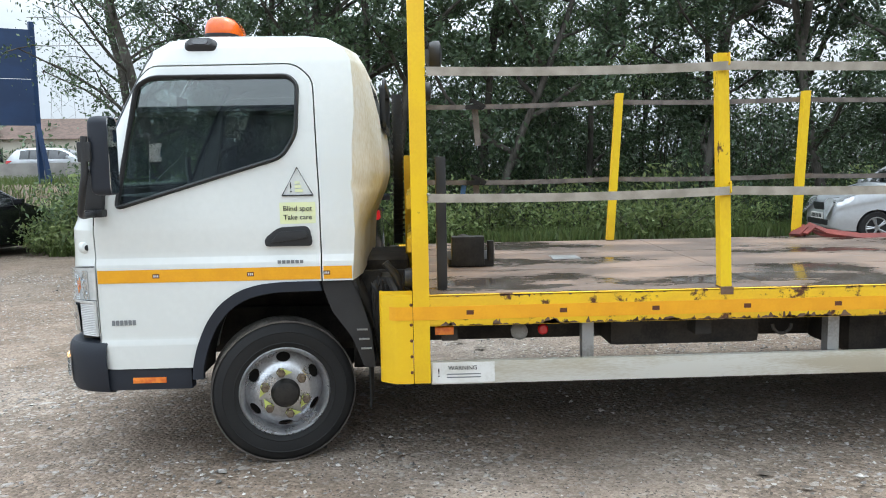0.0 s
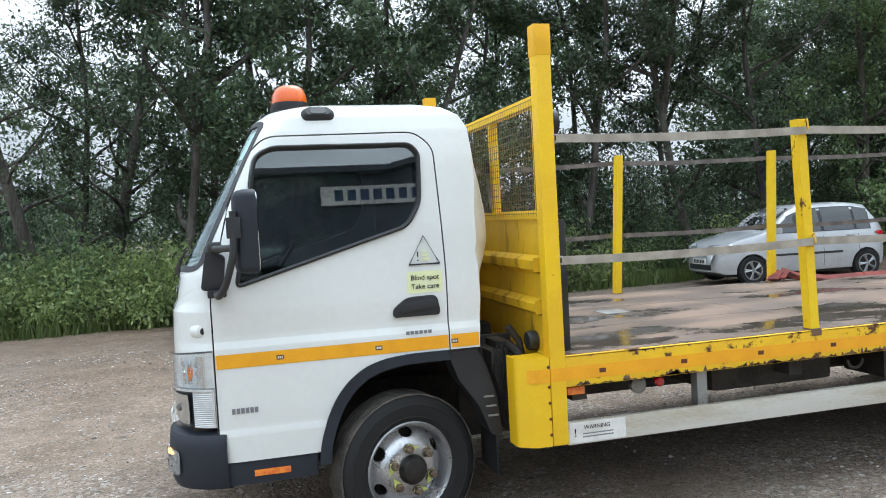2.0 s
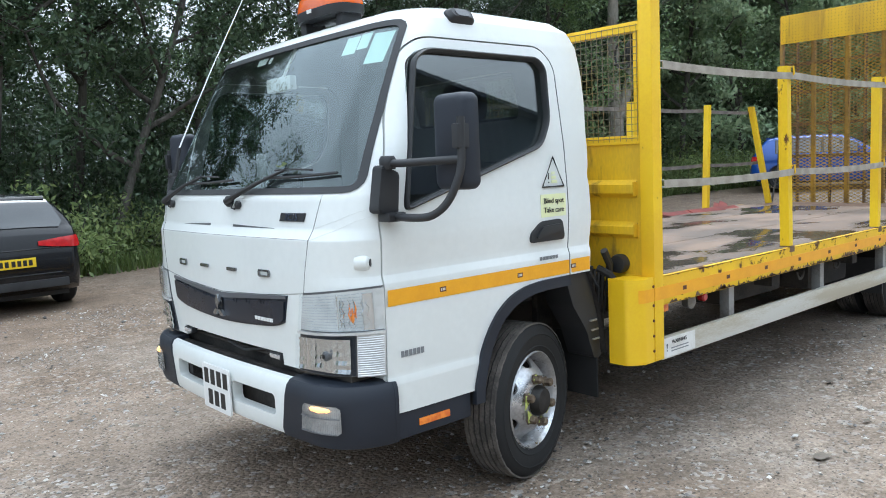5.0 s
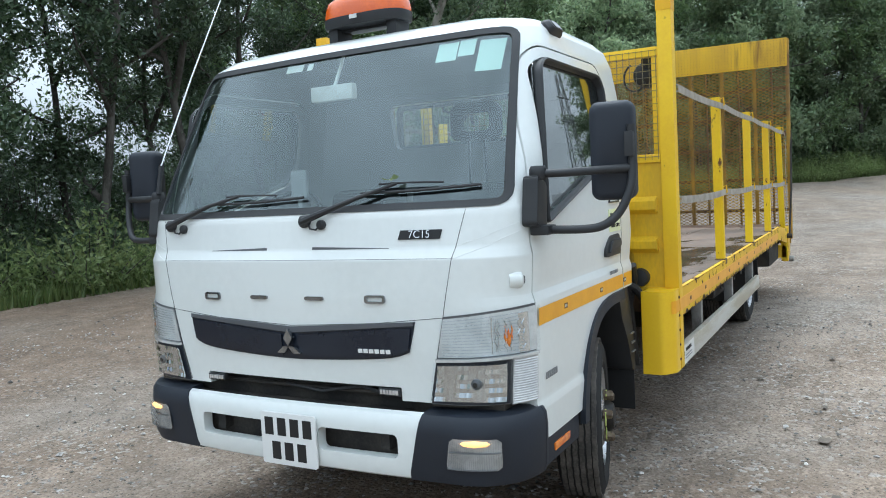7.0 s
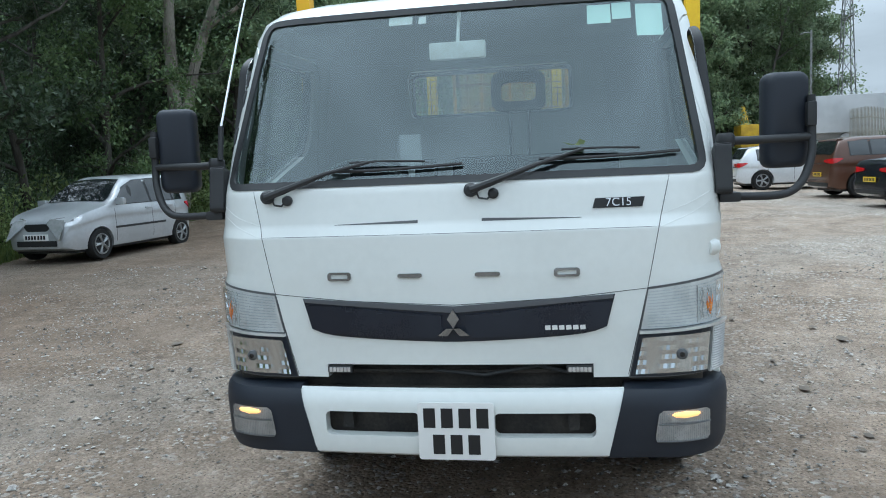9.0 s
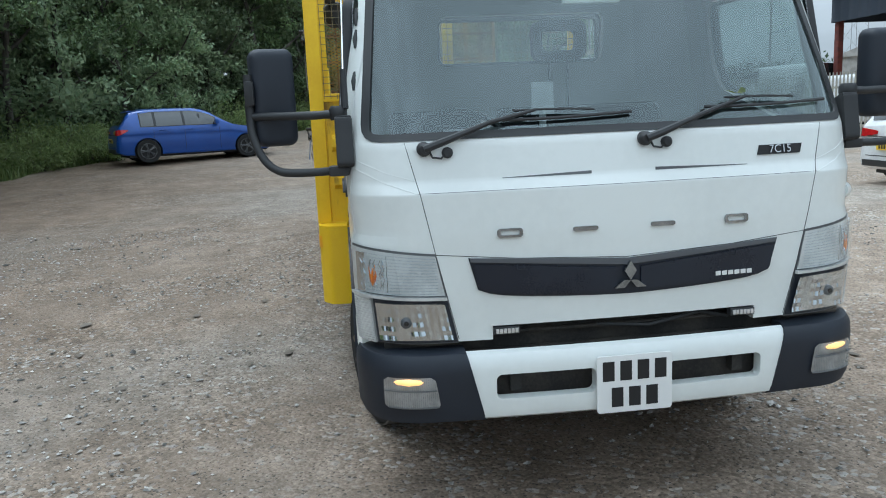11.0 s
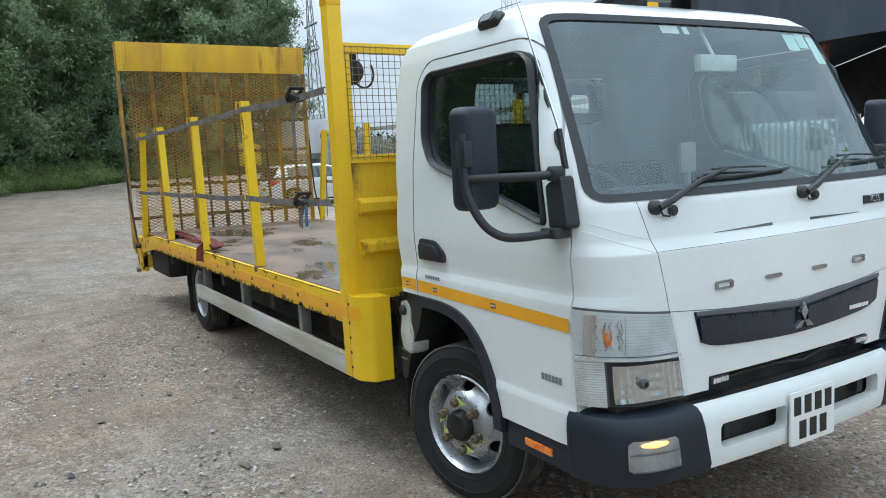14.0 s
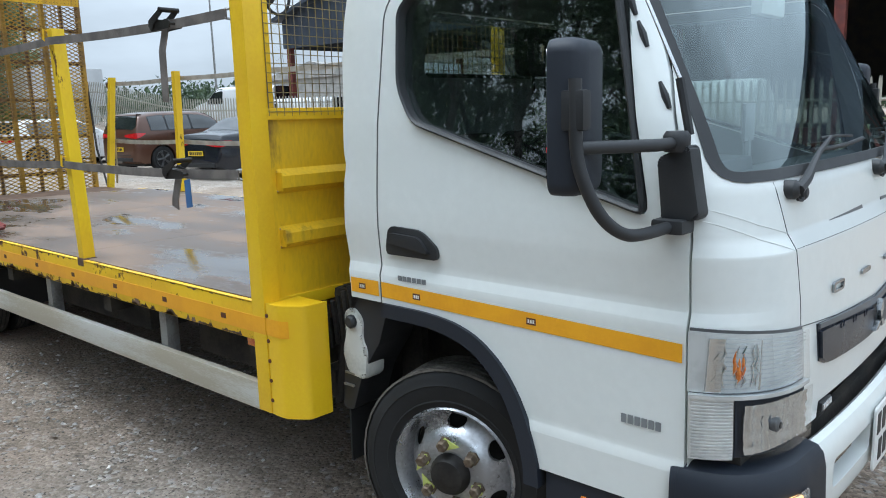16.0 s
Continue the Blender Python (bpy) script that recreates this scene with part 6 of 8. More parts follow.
tagged(part("wire_mesh", bm, mat("grey_yellow_wire", (0.26, 0.20, 0.06), (0.14, 0.13, 0.11), rough=0.6, scale=4), headboard), kind="stuff")
for s in (-1, 1):
    bm = bmesh.new()
    lathe(bm, [(0.030, -0.05), (0.064, -0.03), (0.074, 0.0), (0.072, 0.022), (0.05, 0.03), (0.01, 0.034)], 24, Matrix.Translation((0.255, s * 1.0, 2.085)) @ Matrix.Rotation(radians(-90), 4, "Z"))
    tube(bm, [(0.21, s * 1.02, 2.12), (0.20, s * 1.02, 2.17)], 0.014, 8)
    tube(bm, [(0.215, s * (1.0 - 0.055) + 0.06 * math.sin(a), 2.07 + 0.075 * math.cos(a)) for a in np.linspace(0.3, 5.4, 16)], 0.006, 6)
    box(bm, 0.19, 0.215, s * 1.02 - 0.03, s * 1.02 + 0.03, 2.14, 2.17, 0.004)
    part("work_lamp", bm, BLACK, headboard, "black round work lamp")
    if s > 0:
        continue
    bm = bmesh.new()
    lathe(bm, [(0.05, 0), (0.052, 0.03), (0.046, 0.05), (0.02, 0.055)], 18, Matrix.Translation((0.13, s * 0.965, 0.965)) @ Matrix.Rotation(radians(90), 4, "Z"))
    part("marker_lamp", bm, BLACK, headboard, "round black marker lamp")

# raised ramp: diamond mesh on a barred frame, solid tread plate along the top
ramp_v = 1.19
bm = bmesh.new()
box(bm, 6.60, 6.66, -ramp_v, ramp_v, 0.62, 0.68, 0.003)
ramp = part("loading_ramp", bm, YELLOW_MESH, truck, "raised rusty yellow mesh loading ramp")
for v in (-ramp_v, -0.80, -0.40, 0.0, 0.40, 0.80, ramp_v):
    bm = bmesh.new()
    box(bm, 6.60, 6.66, v - 0.02, v + 0.02, 0.68, 3.20, 0.003)
    part("frame_bar", bm, YELLOW_MESH, ramp)
for v in (-1.0, -0.6, -0.2, 0.2, 0.6, 1.0):
    bm = bmesh.new()
    box(bm, 6.604, 6.655, v - 0.011, v + 0.011, 0.68, 2.90, 0.003)
    part("frame_bar", bm, DECK_EDGE, ramp)
for z in (1.05, 1.45, 1.85, 2.25, 2.60):
    bm = bmesh.new()
    box(bm, 6.662, 6.69, -ramp_v, ramp_v, z - 0.02, z + 0.02, 0.003)
    part("frame_bar", bm, DECK_EDGE, ramp)
bm = bmesh.new()
box(bm, 6.578, 6.592, -ramp_v, ramp_v, 2.86, 3.21, 0.002)
treadp = part("tread_plate", bm, TREAD_YELLOW, ramp)
bm = bmesh.new()
for i in range(60):
    for j in range(9):
        v, z = -1.16 + 0.0393 * i, 2.885 + 0.0375 * j
        d = 0.012 if (i + j) % 2 else -0.012
        q = [(6.5775, v - 0.010, z - d * 0.8), (6.5755, v, z + 0.004), (6.5775, v + 0.010, z + d * 0.8), (6.5755, v, z - 0.004)]
        bm.faces.new([bm.verts.new(p) for p in q])
tagged(part("tread_lug", bm, DECK_EDGE, ramp), kind="stuff")
bm = bmesh.new()
pw, ph = 0.080, 0.0205
nz, nv = int(2.2 / ph), int(2 * ramp_v / pw)
for j in range(nz):
    z = 0.66 + ph * j
    for i in range(nv):
        v = -ramp_v + pw * i + (pw / 2 if j % 2 else 0)
        for dv in (-pw / 2, pw / 2):
            a, b = Vector((6.586, v, z)), Vector((6.586, v + dv, z + ph))
            if abs(b.y) > ramp_v + 0.01:
                continue
            n_ = (b - a).normalized()
            p_ = Vector((0, -n_.z, n_.y)) * 0.0040
            o_ = Vector((0.014, 0, 0))
            q = [bm.verts.new(c) for c in (a - p_, b - p_, b + p_, a + p_)]
            r = [bm.verts.new(c) for c in (a - p_ + o_, b - p_ + o_)]
            bm.faces.new(q)
            bm.faces.new((q[0], q[1], r[1], r[0]))
tagged(part("expanded_mesh", bm, YELLOW_MESH, ramp), kind="stuff")
for s in (-1, 1):
    bm = bmesh.new()
    tube(bm, [(6.30, s * 1.20, 0.74), (6.55, s * 1.21, 1.30), (6.62, s * 1.21, 2.05)], 0.012, 8)
    tube(bm, [(6.30, s * 1.17, 0.74), (6.30, s * 1.23, 0.74)], 0.03, 10)
    part("ramp_strut", bm, CHASSIS, ramp)
bm = bmesh.new()
box(bm, 6.30, 6.42, -1.17, 1.17, 0.46, 0.62, 0.01)
for s in (-1, 1):
    box(bm, 6.30, 6.58, *sorted((s * 1.10, s * 1.18)), 0.42, 0.84, 0.008)
tail = part("tail_frame", bm, YELLOW_RUST, truck)
for s in (-1, 1):
    bm = bmesh.new()
    box(bm, 6.42, 6.50, *sorted((s * 0.86, s * 1.10)), 0.47, 0.60, 0.01)
    part("tail_lamp", bm, RED_LAMP, tail)
    bm = bmesh.new()
    lathe(bm, [(0.035, -0.03), (0.04, 0.02), (0.03, 0.03)], 14, Matrix.Translation((6.45, s * 1.20, 0.44)))
    part("tail_roller", bm, STEEL, tail)

# winch at the front of the deck
bm = bmesh.new()
box(bm, 0.245, 0.297, -1.03, -0.97, DECK_Z, 1.585, 0.006)
part("winch_post", bm, BLACK, truck)
bm = bmesh.new()
box(bm, 0.34, 0.62, -0.22, 0.22, DECK_Z, DECK_Z + 0.05, 0.006)
tube(bm, [(0.46, -0.2, 1.0), (0.46, 0.2, 1.0)], 0.075, 16)
box(bm, 0.36, 0.56, -0.25, -0.16, 0.92, 1.10, 0.01)
tube(bm, [(0.60, -0.22, 0.95), (0.60, -0.22, 1.07)], 0.022, 12)
winch = part("winch", bm, HUB, truck, "oily black cable winch on the deck")
bm = bmesh.new()
tube(bm, [(0.62, -0.10, 0.92), (0.62, -0.10, 1.03)], 0.020, 12)
tube(bm, [(0.52, -0.05, 1.04), (0.60, 0.1, 1.02), (0.55, 0.2, 0.95)], 0.008, 6)
part("roller", bm, CHROME, winch)

# ------------------------------------------------------------- straps on the truck
def ribbon(bm, pts, width=0.042, th=0.004, up=(0, 0, 1)):
    """A flat band of webbing along points, standing on edge."""
    pts = [Vector(p) for p in pts]
    loops = []
    for i, p in enumerate(pts):
        d = (pts[min(i + 1, len(pts) - 1)] - pts[max(i - 1, 0)]).normalized()
        u = Vector(up)
        u = (u - d * u.dot(d)).normalized()
        n_ = d.cross(u)
        loops.append([p + u * a * width / 2 + n_ * b * th / 2 for a, b in ((-1, -1), (1, -1), (1, 1), (-1, 1))])
    rings(bm, loops)


def sag(x0, x1, v, z0, z1, drop, n=8):
    return [(x0 + (x1 - x0) * k / n, v, z0 + (z1 - z0) * k / n - drop * 4 * (k / n) * (1 - k / n)) for k in range(n + 1)]


for s, material, lab in ((-1, STRAP, "grey webbing strap hooked along the stakes"), (1, DARK_STRAP, "dark webbing strap along the stakes")):
    for z in (2.00, 1.395):
        strap = thing("ratchet_strap", lab, "strap", (0, YC, 0), "straps round the truck bed")
        v = s * 1.182
        xs = (0.205, 1.72, 3.23, 4.66, 5.93 if z > 1.8 else 6.05)
        z0 = z - 0.01 if s < 0 else z - 0.02 * (z > 1.8)
        pts = []
        for k in range(4):
            za = z0 if k == 0 else z
            pts += sag(xs[k], xs[k + 1], v, za, z, 0.012, 8)[: 8 if k < 3 else 9]
        bm = bmesh.new()
        ribbon(bm, pts, 0.042 if s < 0 else 0.037)
        part("webbing", bm, material, strap)
        bm = bmesh.new()
        tube(bm, [(0.215, v, z0 + 0.015), (0.195, s * 1.165, z0 + 0.02), (0.185, s * 1.14, z0 + 0.03)], 0.006, 6)
        tube(bm, [(0.215, v, z0 - 0.015), (0.195, s * 1.165, z0 - 0.02), (0.185, s * 1.14, z0 - 0.02)], 0.006, 6)
        part("hook", bm, STEEL, strap)
        if s > 0:
            x = 0.64
            zr = float(np.interp(x, [p[0] for p in pts], [p[2] for p in pts]))
            bm = bmesh.new()
            for w in (-0.027, 0.027):
                prism(bm, smooth_poly([(x - 0.085, zr - 0.016), (x + 0.055, zr - 0.022), (x + 0.078, zr + 0.006), (x + 0.045, zr + 0.034), (x - 0.01, zr + 0.020), (x - 0.085, zr + 0.012)], 0.01), "y", v + w - 0.0022, v + w + 0.0022)
            tube(bm, [(x + 0.042, v - 0.036, zr + 0.004), (x + 0.042, v + 0.036, zr + 0.004)], 0.017, 12)
            tube(bm, [(x - 0.078, v - 0.030, zr), (x - 0.078, v + 0.030, zr)], 0.006, 8)
            ratchet = part("ratchet", bm, HUB, strap, "black steel ratchet buckle")
            bm = bmesh.new()
            for w in (-0.033, 0.033):
                prism(bm, smooth_poly([(x + 0.058, zr - 0.012), (x + 0.062, zr + 0.022), (x - 0.030, zr + 0.062), (x - 0.052, zr + 0.048), (x + 0.01, zr + 0.012)], 0.008), "y", v + w - 0.002, v + w + 0.002)
            tube(bm, [(x - 0.040, v - 0.042, zr + 0.055), (x - 0.040, v + 0.042, zr + 0.055)], 0.010, 10)
            part("lever", bm, HUB, ratchet)
            bm = bmesh.new()
            ribbon(bm, [(x - 0.01, v, zr), (x, v + 0.02, zr - 0.10), (x + 0.015, v + 0.015, zr - 0.30 if z > 1.8 else zr - 0.14)], 0.048, 0.004, (1, 0, 0))
            part("strap_tail", bm, material, strap)
            if z < 1.8:
                bm = bmesh.new()
                ribbon(bm, [(x - 0.10, v + 0.02, zr - 0.02), (x - 0.12, v + 0.03, zr - 0.13)], 0.04, 0.004, (1, 0, 0))
                part("tag", bm, BLUE_TAG, strap)
# loose end of webbing hanging beside the last near stake, from a rusted plate
slack = thing("strap_end", "beige webbing end hanging from a rusted hook plate", "strap", (0, YC, 0))
bm = bmesh.new()
ribbon(bm, [(5.95, -1.186, 2.000), (6.02, -1.192, 1.985), (6.055, -1.196, 1.93), (6.06, -1.196, 1.78), (6.045, -1.194, 1.55), (6.065, -1.196, 1.36), (6.075, -1.194, 1.12), (6.10, -1.19, 0.93)],
       0.038, 0.004, (1, 0, 0.3))
part("webbing", bm, STRAP, slack)
bm = bmesh.new()
box(bm, 5.99, 6.085, -1.205, -1.165, 2.008, 2.022, 0.002)
box(bm, 6.072, 6.085, -1.205, -1.165, 1.965, 2.022, 0.002)
part("hook_plate", bm, DECK_EDGE, slack)
for k, pts in enumerate((((3.15, 1.05, 0.93), (3.25, 1.10, 0.99), (3.35, 1.06, 0.94), (3.6, 0.98, 0.905), (4.2, 1.02, 0.90), (4.9, 0.95, 0.90)),
                         ((3.2, 1.12, 0.96), (3.22, 1.17, 0.92), (3.20, 1.186, 0.82)),
                         ((4.0, 1.0, 0.905), (4.5, 0.92, 0.91), (4.75, 1.04, 0.96), (4.86, 1.10, 0.92)))):
    bm = bmesh.new()
    ribbon(bm, pts, 0.10, 0.02, (0, 1, 0.2))
    ribbon(bm, [(p[0] + 0.05, p[1] - 0.03, p[2] + 0.012) for p in pts], 0.09, 0.015, (0.3, 1, 0.4))
    lone("tie_down_strap", bm, RED_STRAP, "faded red lashing strap lying on the deck edge", "strap", "red straps on the deck", at=(0, YC, 0))

# the bed leans a little: its far side stands 24 mm higher
LEANING = ("bed_frame", "side_rail", "corner_guard", "headboard_post", "side_guard", "side_marker", "stake", "headboard", "loading_ramp", "tail_frame",
           "winch", "winch_post", "ratchet_strap", "strap_end", "tie_down_strap")
for top in [o for o in list(scene.objects) if o.name.split(".")[0] in LEANING]:
    for o in [top] + list(top.children_recursive):
        if o.type == "MESH":
            for v in o.data.vertices:
                v.co.z += 0.024 * max(0.0, min(1.0, (v.co.y + 1.17) / 2.34))

# ---------------------------------------------------------------- parked cars
def at_ground(x, y):
    return (x, y, ground_z(x, y))


ALLOY = mat("alloy_wheel", (0.45, 0.46, 0.47), (0.32, 0.33, 0.34), rough=0.3, metal=0.8, scale=9)
DARK_ALLOY = mat("dark_alloy_wheel", (0.06, 0.06, 0.065), (0.12, 0.12, 0.12), rough=0.35, metal=0.6, scale=9)


def paint(name, c, metal=0.0, coat=0.8, spec=0.5):
    return mat(name, c, tuple(k * 0.85 for k in c), rough=0.25 + 0.1 * (metal > 0), metal=metal, coat=coat, spec=spec, scale=1.5, fine=20)


def glide(x, xs, ys):
    """A smooth curve through points that never overshoots them."""
    h, d = np.diff(xs), np.diff(ys) / np.diff(xs)
    m = [d[0]] + [0.0 if a * b <= 0 else 2 * a * b / (a + b) for a, b in zip(d, d[1:])] + [d[-1]]
    i = int(min(max(np.searchsorted(xs, x) - 1, 0), len(h) - 1))
    t = min(1.0, max(0.0, (x - xs[i]) / h[i]))
    return float((2 * t ** 3 - 3 * t ** 2 + 1) * ys[i] + (t ** 3 - 2 * t ** 2 + t) * h[i] * m[i] + (3 * t ** 2 - 2 * t ** 3) * ys[i + 1] + (t ** 3 - t ** 2) * h[i] * m[i + 1])


# shape: length, half width, wheelbase, tyre radius, then lines along the car from nose (0) to tail (1)
SHAPES = {
    "small": dict(L=3.50, W=0.80, WB=2.37, R=0.275, front=0.19, top=([0, 0.02, 0.08, 0.24, 0.27, 0.44, 0.52, 0.75, 0.90, 0.955, 0.985, 1.0],
                  [0.46, 0.72, 0.83, 0.96, 0.99, 1.37, 1.46, 1.48, 1.42, 1.12, 0.94, 0.55]), belt=0.93, scr=(0.27, 0.46), rear=(0.905, 0.965), side=((0.33, 0.60), (0.62, 0.80), (0.815, 0.90)), roofw=0.60),
    "hatch": dict(L=4.33, W=0.885, WB=2.69, R=0.315, front=0.20, top=([0, 0.015, 0.05, 0.12, 0.29, 0.31, 0.46, 0.55, 0.78, 0.90, 0.965, 0.985, 1.0],
                  [0.40, 0.60, 0.72, 0.82, 0.95, 0.99, 1.36, 1.42, 1.42, 1.36, 1.02, 0.92, 0.50]), belt=0.94, scr=(0.31, 0.48), rear=(0.895, 0.968), side=((0.40, 0.585), (0.60, 0.76), (0.775, 0.85)), roofw=0.62),
    "saloon": dict(L=4.63, W=0.905, WB=2.81, R=0.325, front=0.175, top=([0, 0.015, 0.05, 0.12, 0.28, 0.30, 0.44, 0.52, 0.68, 0.83, 0.97, 0.985, 1.0],
                   [0.40, 0.60, 0.72, 0.82, 0.94, 0.97, 1.34, 1.42, 1.41, 1.10, 1.03, 0.92, 0.50]), belt=0.94, scr=(0.30, 0.47), rear=(0.70, 0.82), side=((0.38, 0.55), (0.565, 0.71), (0.72, 0.77)), roofw=0.60),
    "suv": dict(L=4.10, W=0.88, WB=2.52, R=0.335, front=0.20, top=([0, 0.015, 0.05, 0.10, 0.25, 0.27, 0.41, 0.50, 0.78, 0.93, 0.975, 0.99, 1.0],
                [0.48, 0.70, 0.88, 0.96, 1.06, 1.09, 1.50, 1.57, 1.57, 1.50, 1.15, 0.97, 0.55]), belt=1.08, scr=(0.27, 0.43), rear=(0.925, 0.978), side=((0.36, 0.56), (0.575, 0.75), (0.765, 0.88)), roofw=0.66),
    "van": dict(L=5.0, W=0.95, WB=3.0, R=0.33, front=0.19, top=([0, 0.015, 0.05, 0.10, 0.18, 0.20, 0.30, 0.36, 0.90, 0.985, 0.995, 1.0],
                [0.48, 0.80, 1.00, 1.10, 1.25, 1.28, 1.80, 1.95, 1.98, 1.94, 1.2, 0.55]), belt=1.15, scr=(0.20, 0.32), rear=(0.986, 0.994), side=((0.24, 0.40),), roofw=0.80),
}


def build_car(name, label, shape, body_mat, at, yaw, plate_front=PLATE_W, wheels=ALLOY, group=""):
    """A car with its nose along local +x; parts: body, windows, lamps, wheels, mirrors, plates."""
    q = SHAPES[shape]
    L, W, R = q["L"], q["W"], q["R"]
    ob = thing(name, label, "car", at, group)
    ob.rotation_euler = (0, 0, radians(yaw))
    xs_f = L / 2 - q["front"] * L
    wx = (xs_f, xs_f - q["WB"])

    def X(f):
        return L / 2 - f * L

    def zt(f):
        return glide(f, *q["top"])

    def plan(f):
        return W * glide(f, [0, 0.02, 0.06, 0.14, 0.3, 0.8, 0.94, 0.985, 1.0], [0.66, 0.80, 0.90, 0.975, 1.0, 1.0, 0.95, 0.88, 0.78])

    def ring(f):
        w, top, belt, zb = plan(f), zt(f), q["belt"], lerp(f, [0, 0.05, 0.5, 0.95, 1], [0.26, 0.20, 0.20, 0.22, 0.30])
        k = max(0.0, min(1.0, (top - belt) / 0.45))
        sh = min(belt, top - 0.03)
        wr = w * 0.97 * (1 - k) + k * q["roofw"]
        pts = [(0, zb), (w * 0.86, zb), (w * 0.97, zb + 0.08), (w * 1.0, zb + (sh - zb) * 0.45), (w * 0.985, zb + (sh - zb) * 0.70), (w * 0.992, zb + (sh - zb) * 0.80), (w * 0.955, sh),
               (w * 0.93 * (1 - k) + (w * 0.93 * 0.35 + wr * 0.65) * k, sh + (top - sh) * 0.62), (wr * 0.97, sh + (top - sh) * 0.88),
               (wr * 0.80, top), (wr * 0.40, top + 0.018), (0, top + 0.022)]
        return pts

    def soft_ring(f):
        """The half outline with rounded shoulders."""
        c, out = [Vector(p) for p in ring(f)], []
        for k in range(len(c) - 1):
            a, b, d, e = c[max(0, k - 1)], c[k], c[k + 1], c[min(len(c) - 1, k + 2)]
            for t in (0.0, 0.34, 0.67):
                out.append(tuple(0.5 * (2 * b + (d - a) * t + (2 * a - 5 * b + 4 * d - e) * t * t + (3 * b - a - 3 * d + e) * t ** 3)) if 0 < k < len(c) - 2 else tuple(b.lerp(d, t)))
        return out + [tuple(c[-1])]

    fs = sorted(set([round(v, 4) for v in np.linspace(0, 1, 64)] + list(q["top"][0])))
    bm = bmesh.new()
    loops = []
    for f in fs:
        half = soft_ring(f)
        loops.append([(X(f), y, z) for y, z in half] + [(X(f), -y, z) for y, z in half[-2:0:-1]])
    rings(bm, loops)
    cuts = []
    for x in wx:
        for s in (-1, 1):
            cb = bmesh.new()
            lathe(cb, [(R * 1.14, s * (W - 0.30)), (R * 1.14, s * (W + 0.2))], 28, Matrix.Translation((x, 0, R)))
            cuts.append(raw(cb))
    b = new("body", shade(carve(raw(bm), cuts), body_mat, 40))
    b.parent = ob
    # dark sills and inner arches
    bm = bmesh.new()
    box(bm, X(0.93), X(0.06), -W * 0.80, W * 0.80, 0.16, 0.45)
    part("underbody", bm, BLACK, ob)

    def y_at(f, z):
        half = [p for p in soft_ring(f) if p[1] > 0.3][1:-3]
        return lerp(z, [p[1] for p in half], [p[0] for p in half])

    def end_x(z, front):
        """Where the nose or the tail stands at height z."""
        lo_f, hi_f = (0.0, 0.14) if front else (0.90, 1.0)
        for _ in range(24):
            mid_f = (lo_f + hi_f) / 2
            up = zt(mid_f) > z
            lo_f, hi_f = (lo_f, mid_f) if up == front else (mid_f, hi_f)
        return X((lo_f + hi_f) / 2)

    def lamp_shell(cols, s, off):
        """A lamp that wraps the corner: columns of (y, None, z0, z1) on the end or (None, f, z0, z1) on the flank."""
        bm_, rows_ = bmesh.new(), []
        for y, f, z0, z1 in cols:
            zs_ = np.linspace(z0, z1, 5)
            if f is None:
                rows_.append([bm_.verts.new((end_x(z, off > 0) + off, s * y, z)) for z in zs_])
            else:
                rows_.append([bm_.verts.new((X(f) + off * 0.4, s * (y_at(f, z) + abs(off) * 0.8), z)) for z in zs_])
        for a, c in zip(rows_, rows_[1:]):
            for k in range(4):
                bm_.faces.new((a[k], c[k], c[k + 1], a[k + 1]))
        bmesh.ops.recalc_face_normals(bm_, faces=bm_.faces)
        bmesh.ops.solidify(bm_, geom=list(bm_.faces), thickness=0.012)
        return bm_

    def pane(f0, f1, s, off=0.009, grown=0.0, nm="window", m_=CAR_GLASS):
        bm = bmesh.new()
        n, rows = 6, []
        for i in range(n + 1):
            f = f0 + (f1 - f0) * i / n
            z0, z1 = q["belt"] + 0.025, zt(f) - 0.085
            z1 = max(z1, z0 + 0.01)
            rows.append([bm.verts.new((X(f), s * (y_at(f, z) + off), z)) for z in np.linspace(z0 - grown, z1 + grown, 5)])
        for a, c in zip(rows, rows[1:]):
            for k in range(4):
                bm.faces.new((a[k], c[k], c[k + 1], a[k + 1]))
        part(nm, bm, m_, ob)
    for s in (-1, 1):
        pane(q["side"][0][0] - 0.006, q["side"][-1][1] + 0.006, s, 0.005, 0.014, "window_surround", BLACK)
        for f0, f1 in q["side"]:
            pane(f0, f1, s)
    for nm, (f0, f1) in (("windscreen", q["scr"]), ("rear_window", q["rear"])):
        bm = bmesh.new()
        rows = []
        for f in np.linspace(f0 + 0.012 * (nm == "windscreen"), f1, 7):
            w = plan(f) * 0.93 * 0.86 if zt(f) < q["belt"] + 0.1 else q["roofw"] * lerp(zt(f), [q["belt"], q["belt"] + 0.5], [1.18, 0.86])
            edge = abs(2 * (f - f0) / (f1 - f0) - 1)
            w *= 0.97 - 0.05 * edge ** 4
            rows.append([bm.verts.new((X(f) + (0.006 if nm == "windscreen" else -0.008), w * t, zt(f) + 0.010 + 0.018 * (1 - t * t))) for t in np.linspace(-1, 1, 11)])
        for a, c in zip(rows, rows[1:]):
            for k in range(10):
                bm.faces.new((a[k], c[k], c[k + 1], a[k + 1]))
        part(nm, bm, CAR_GLASS, ob)
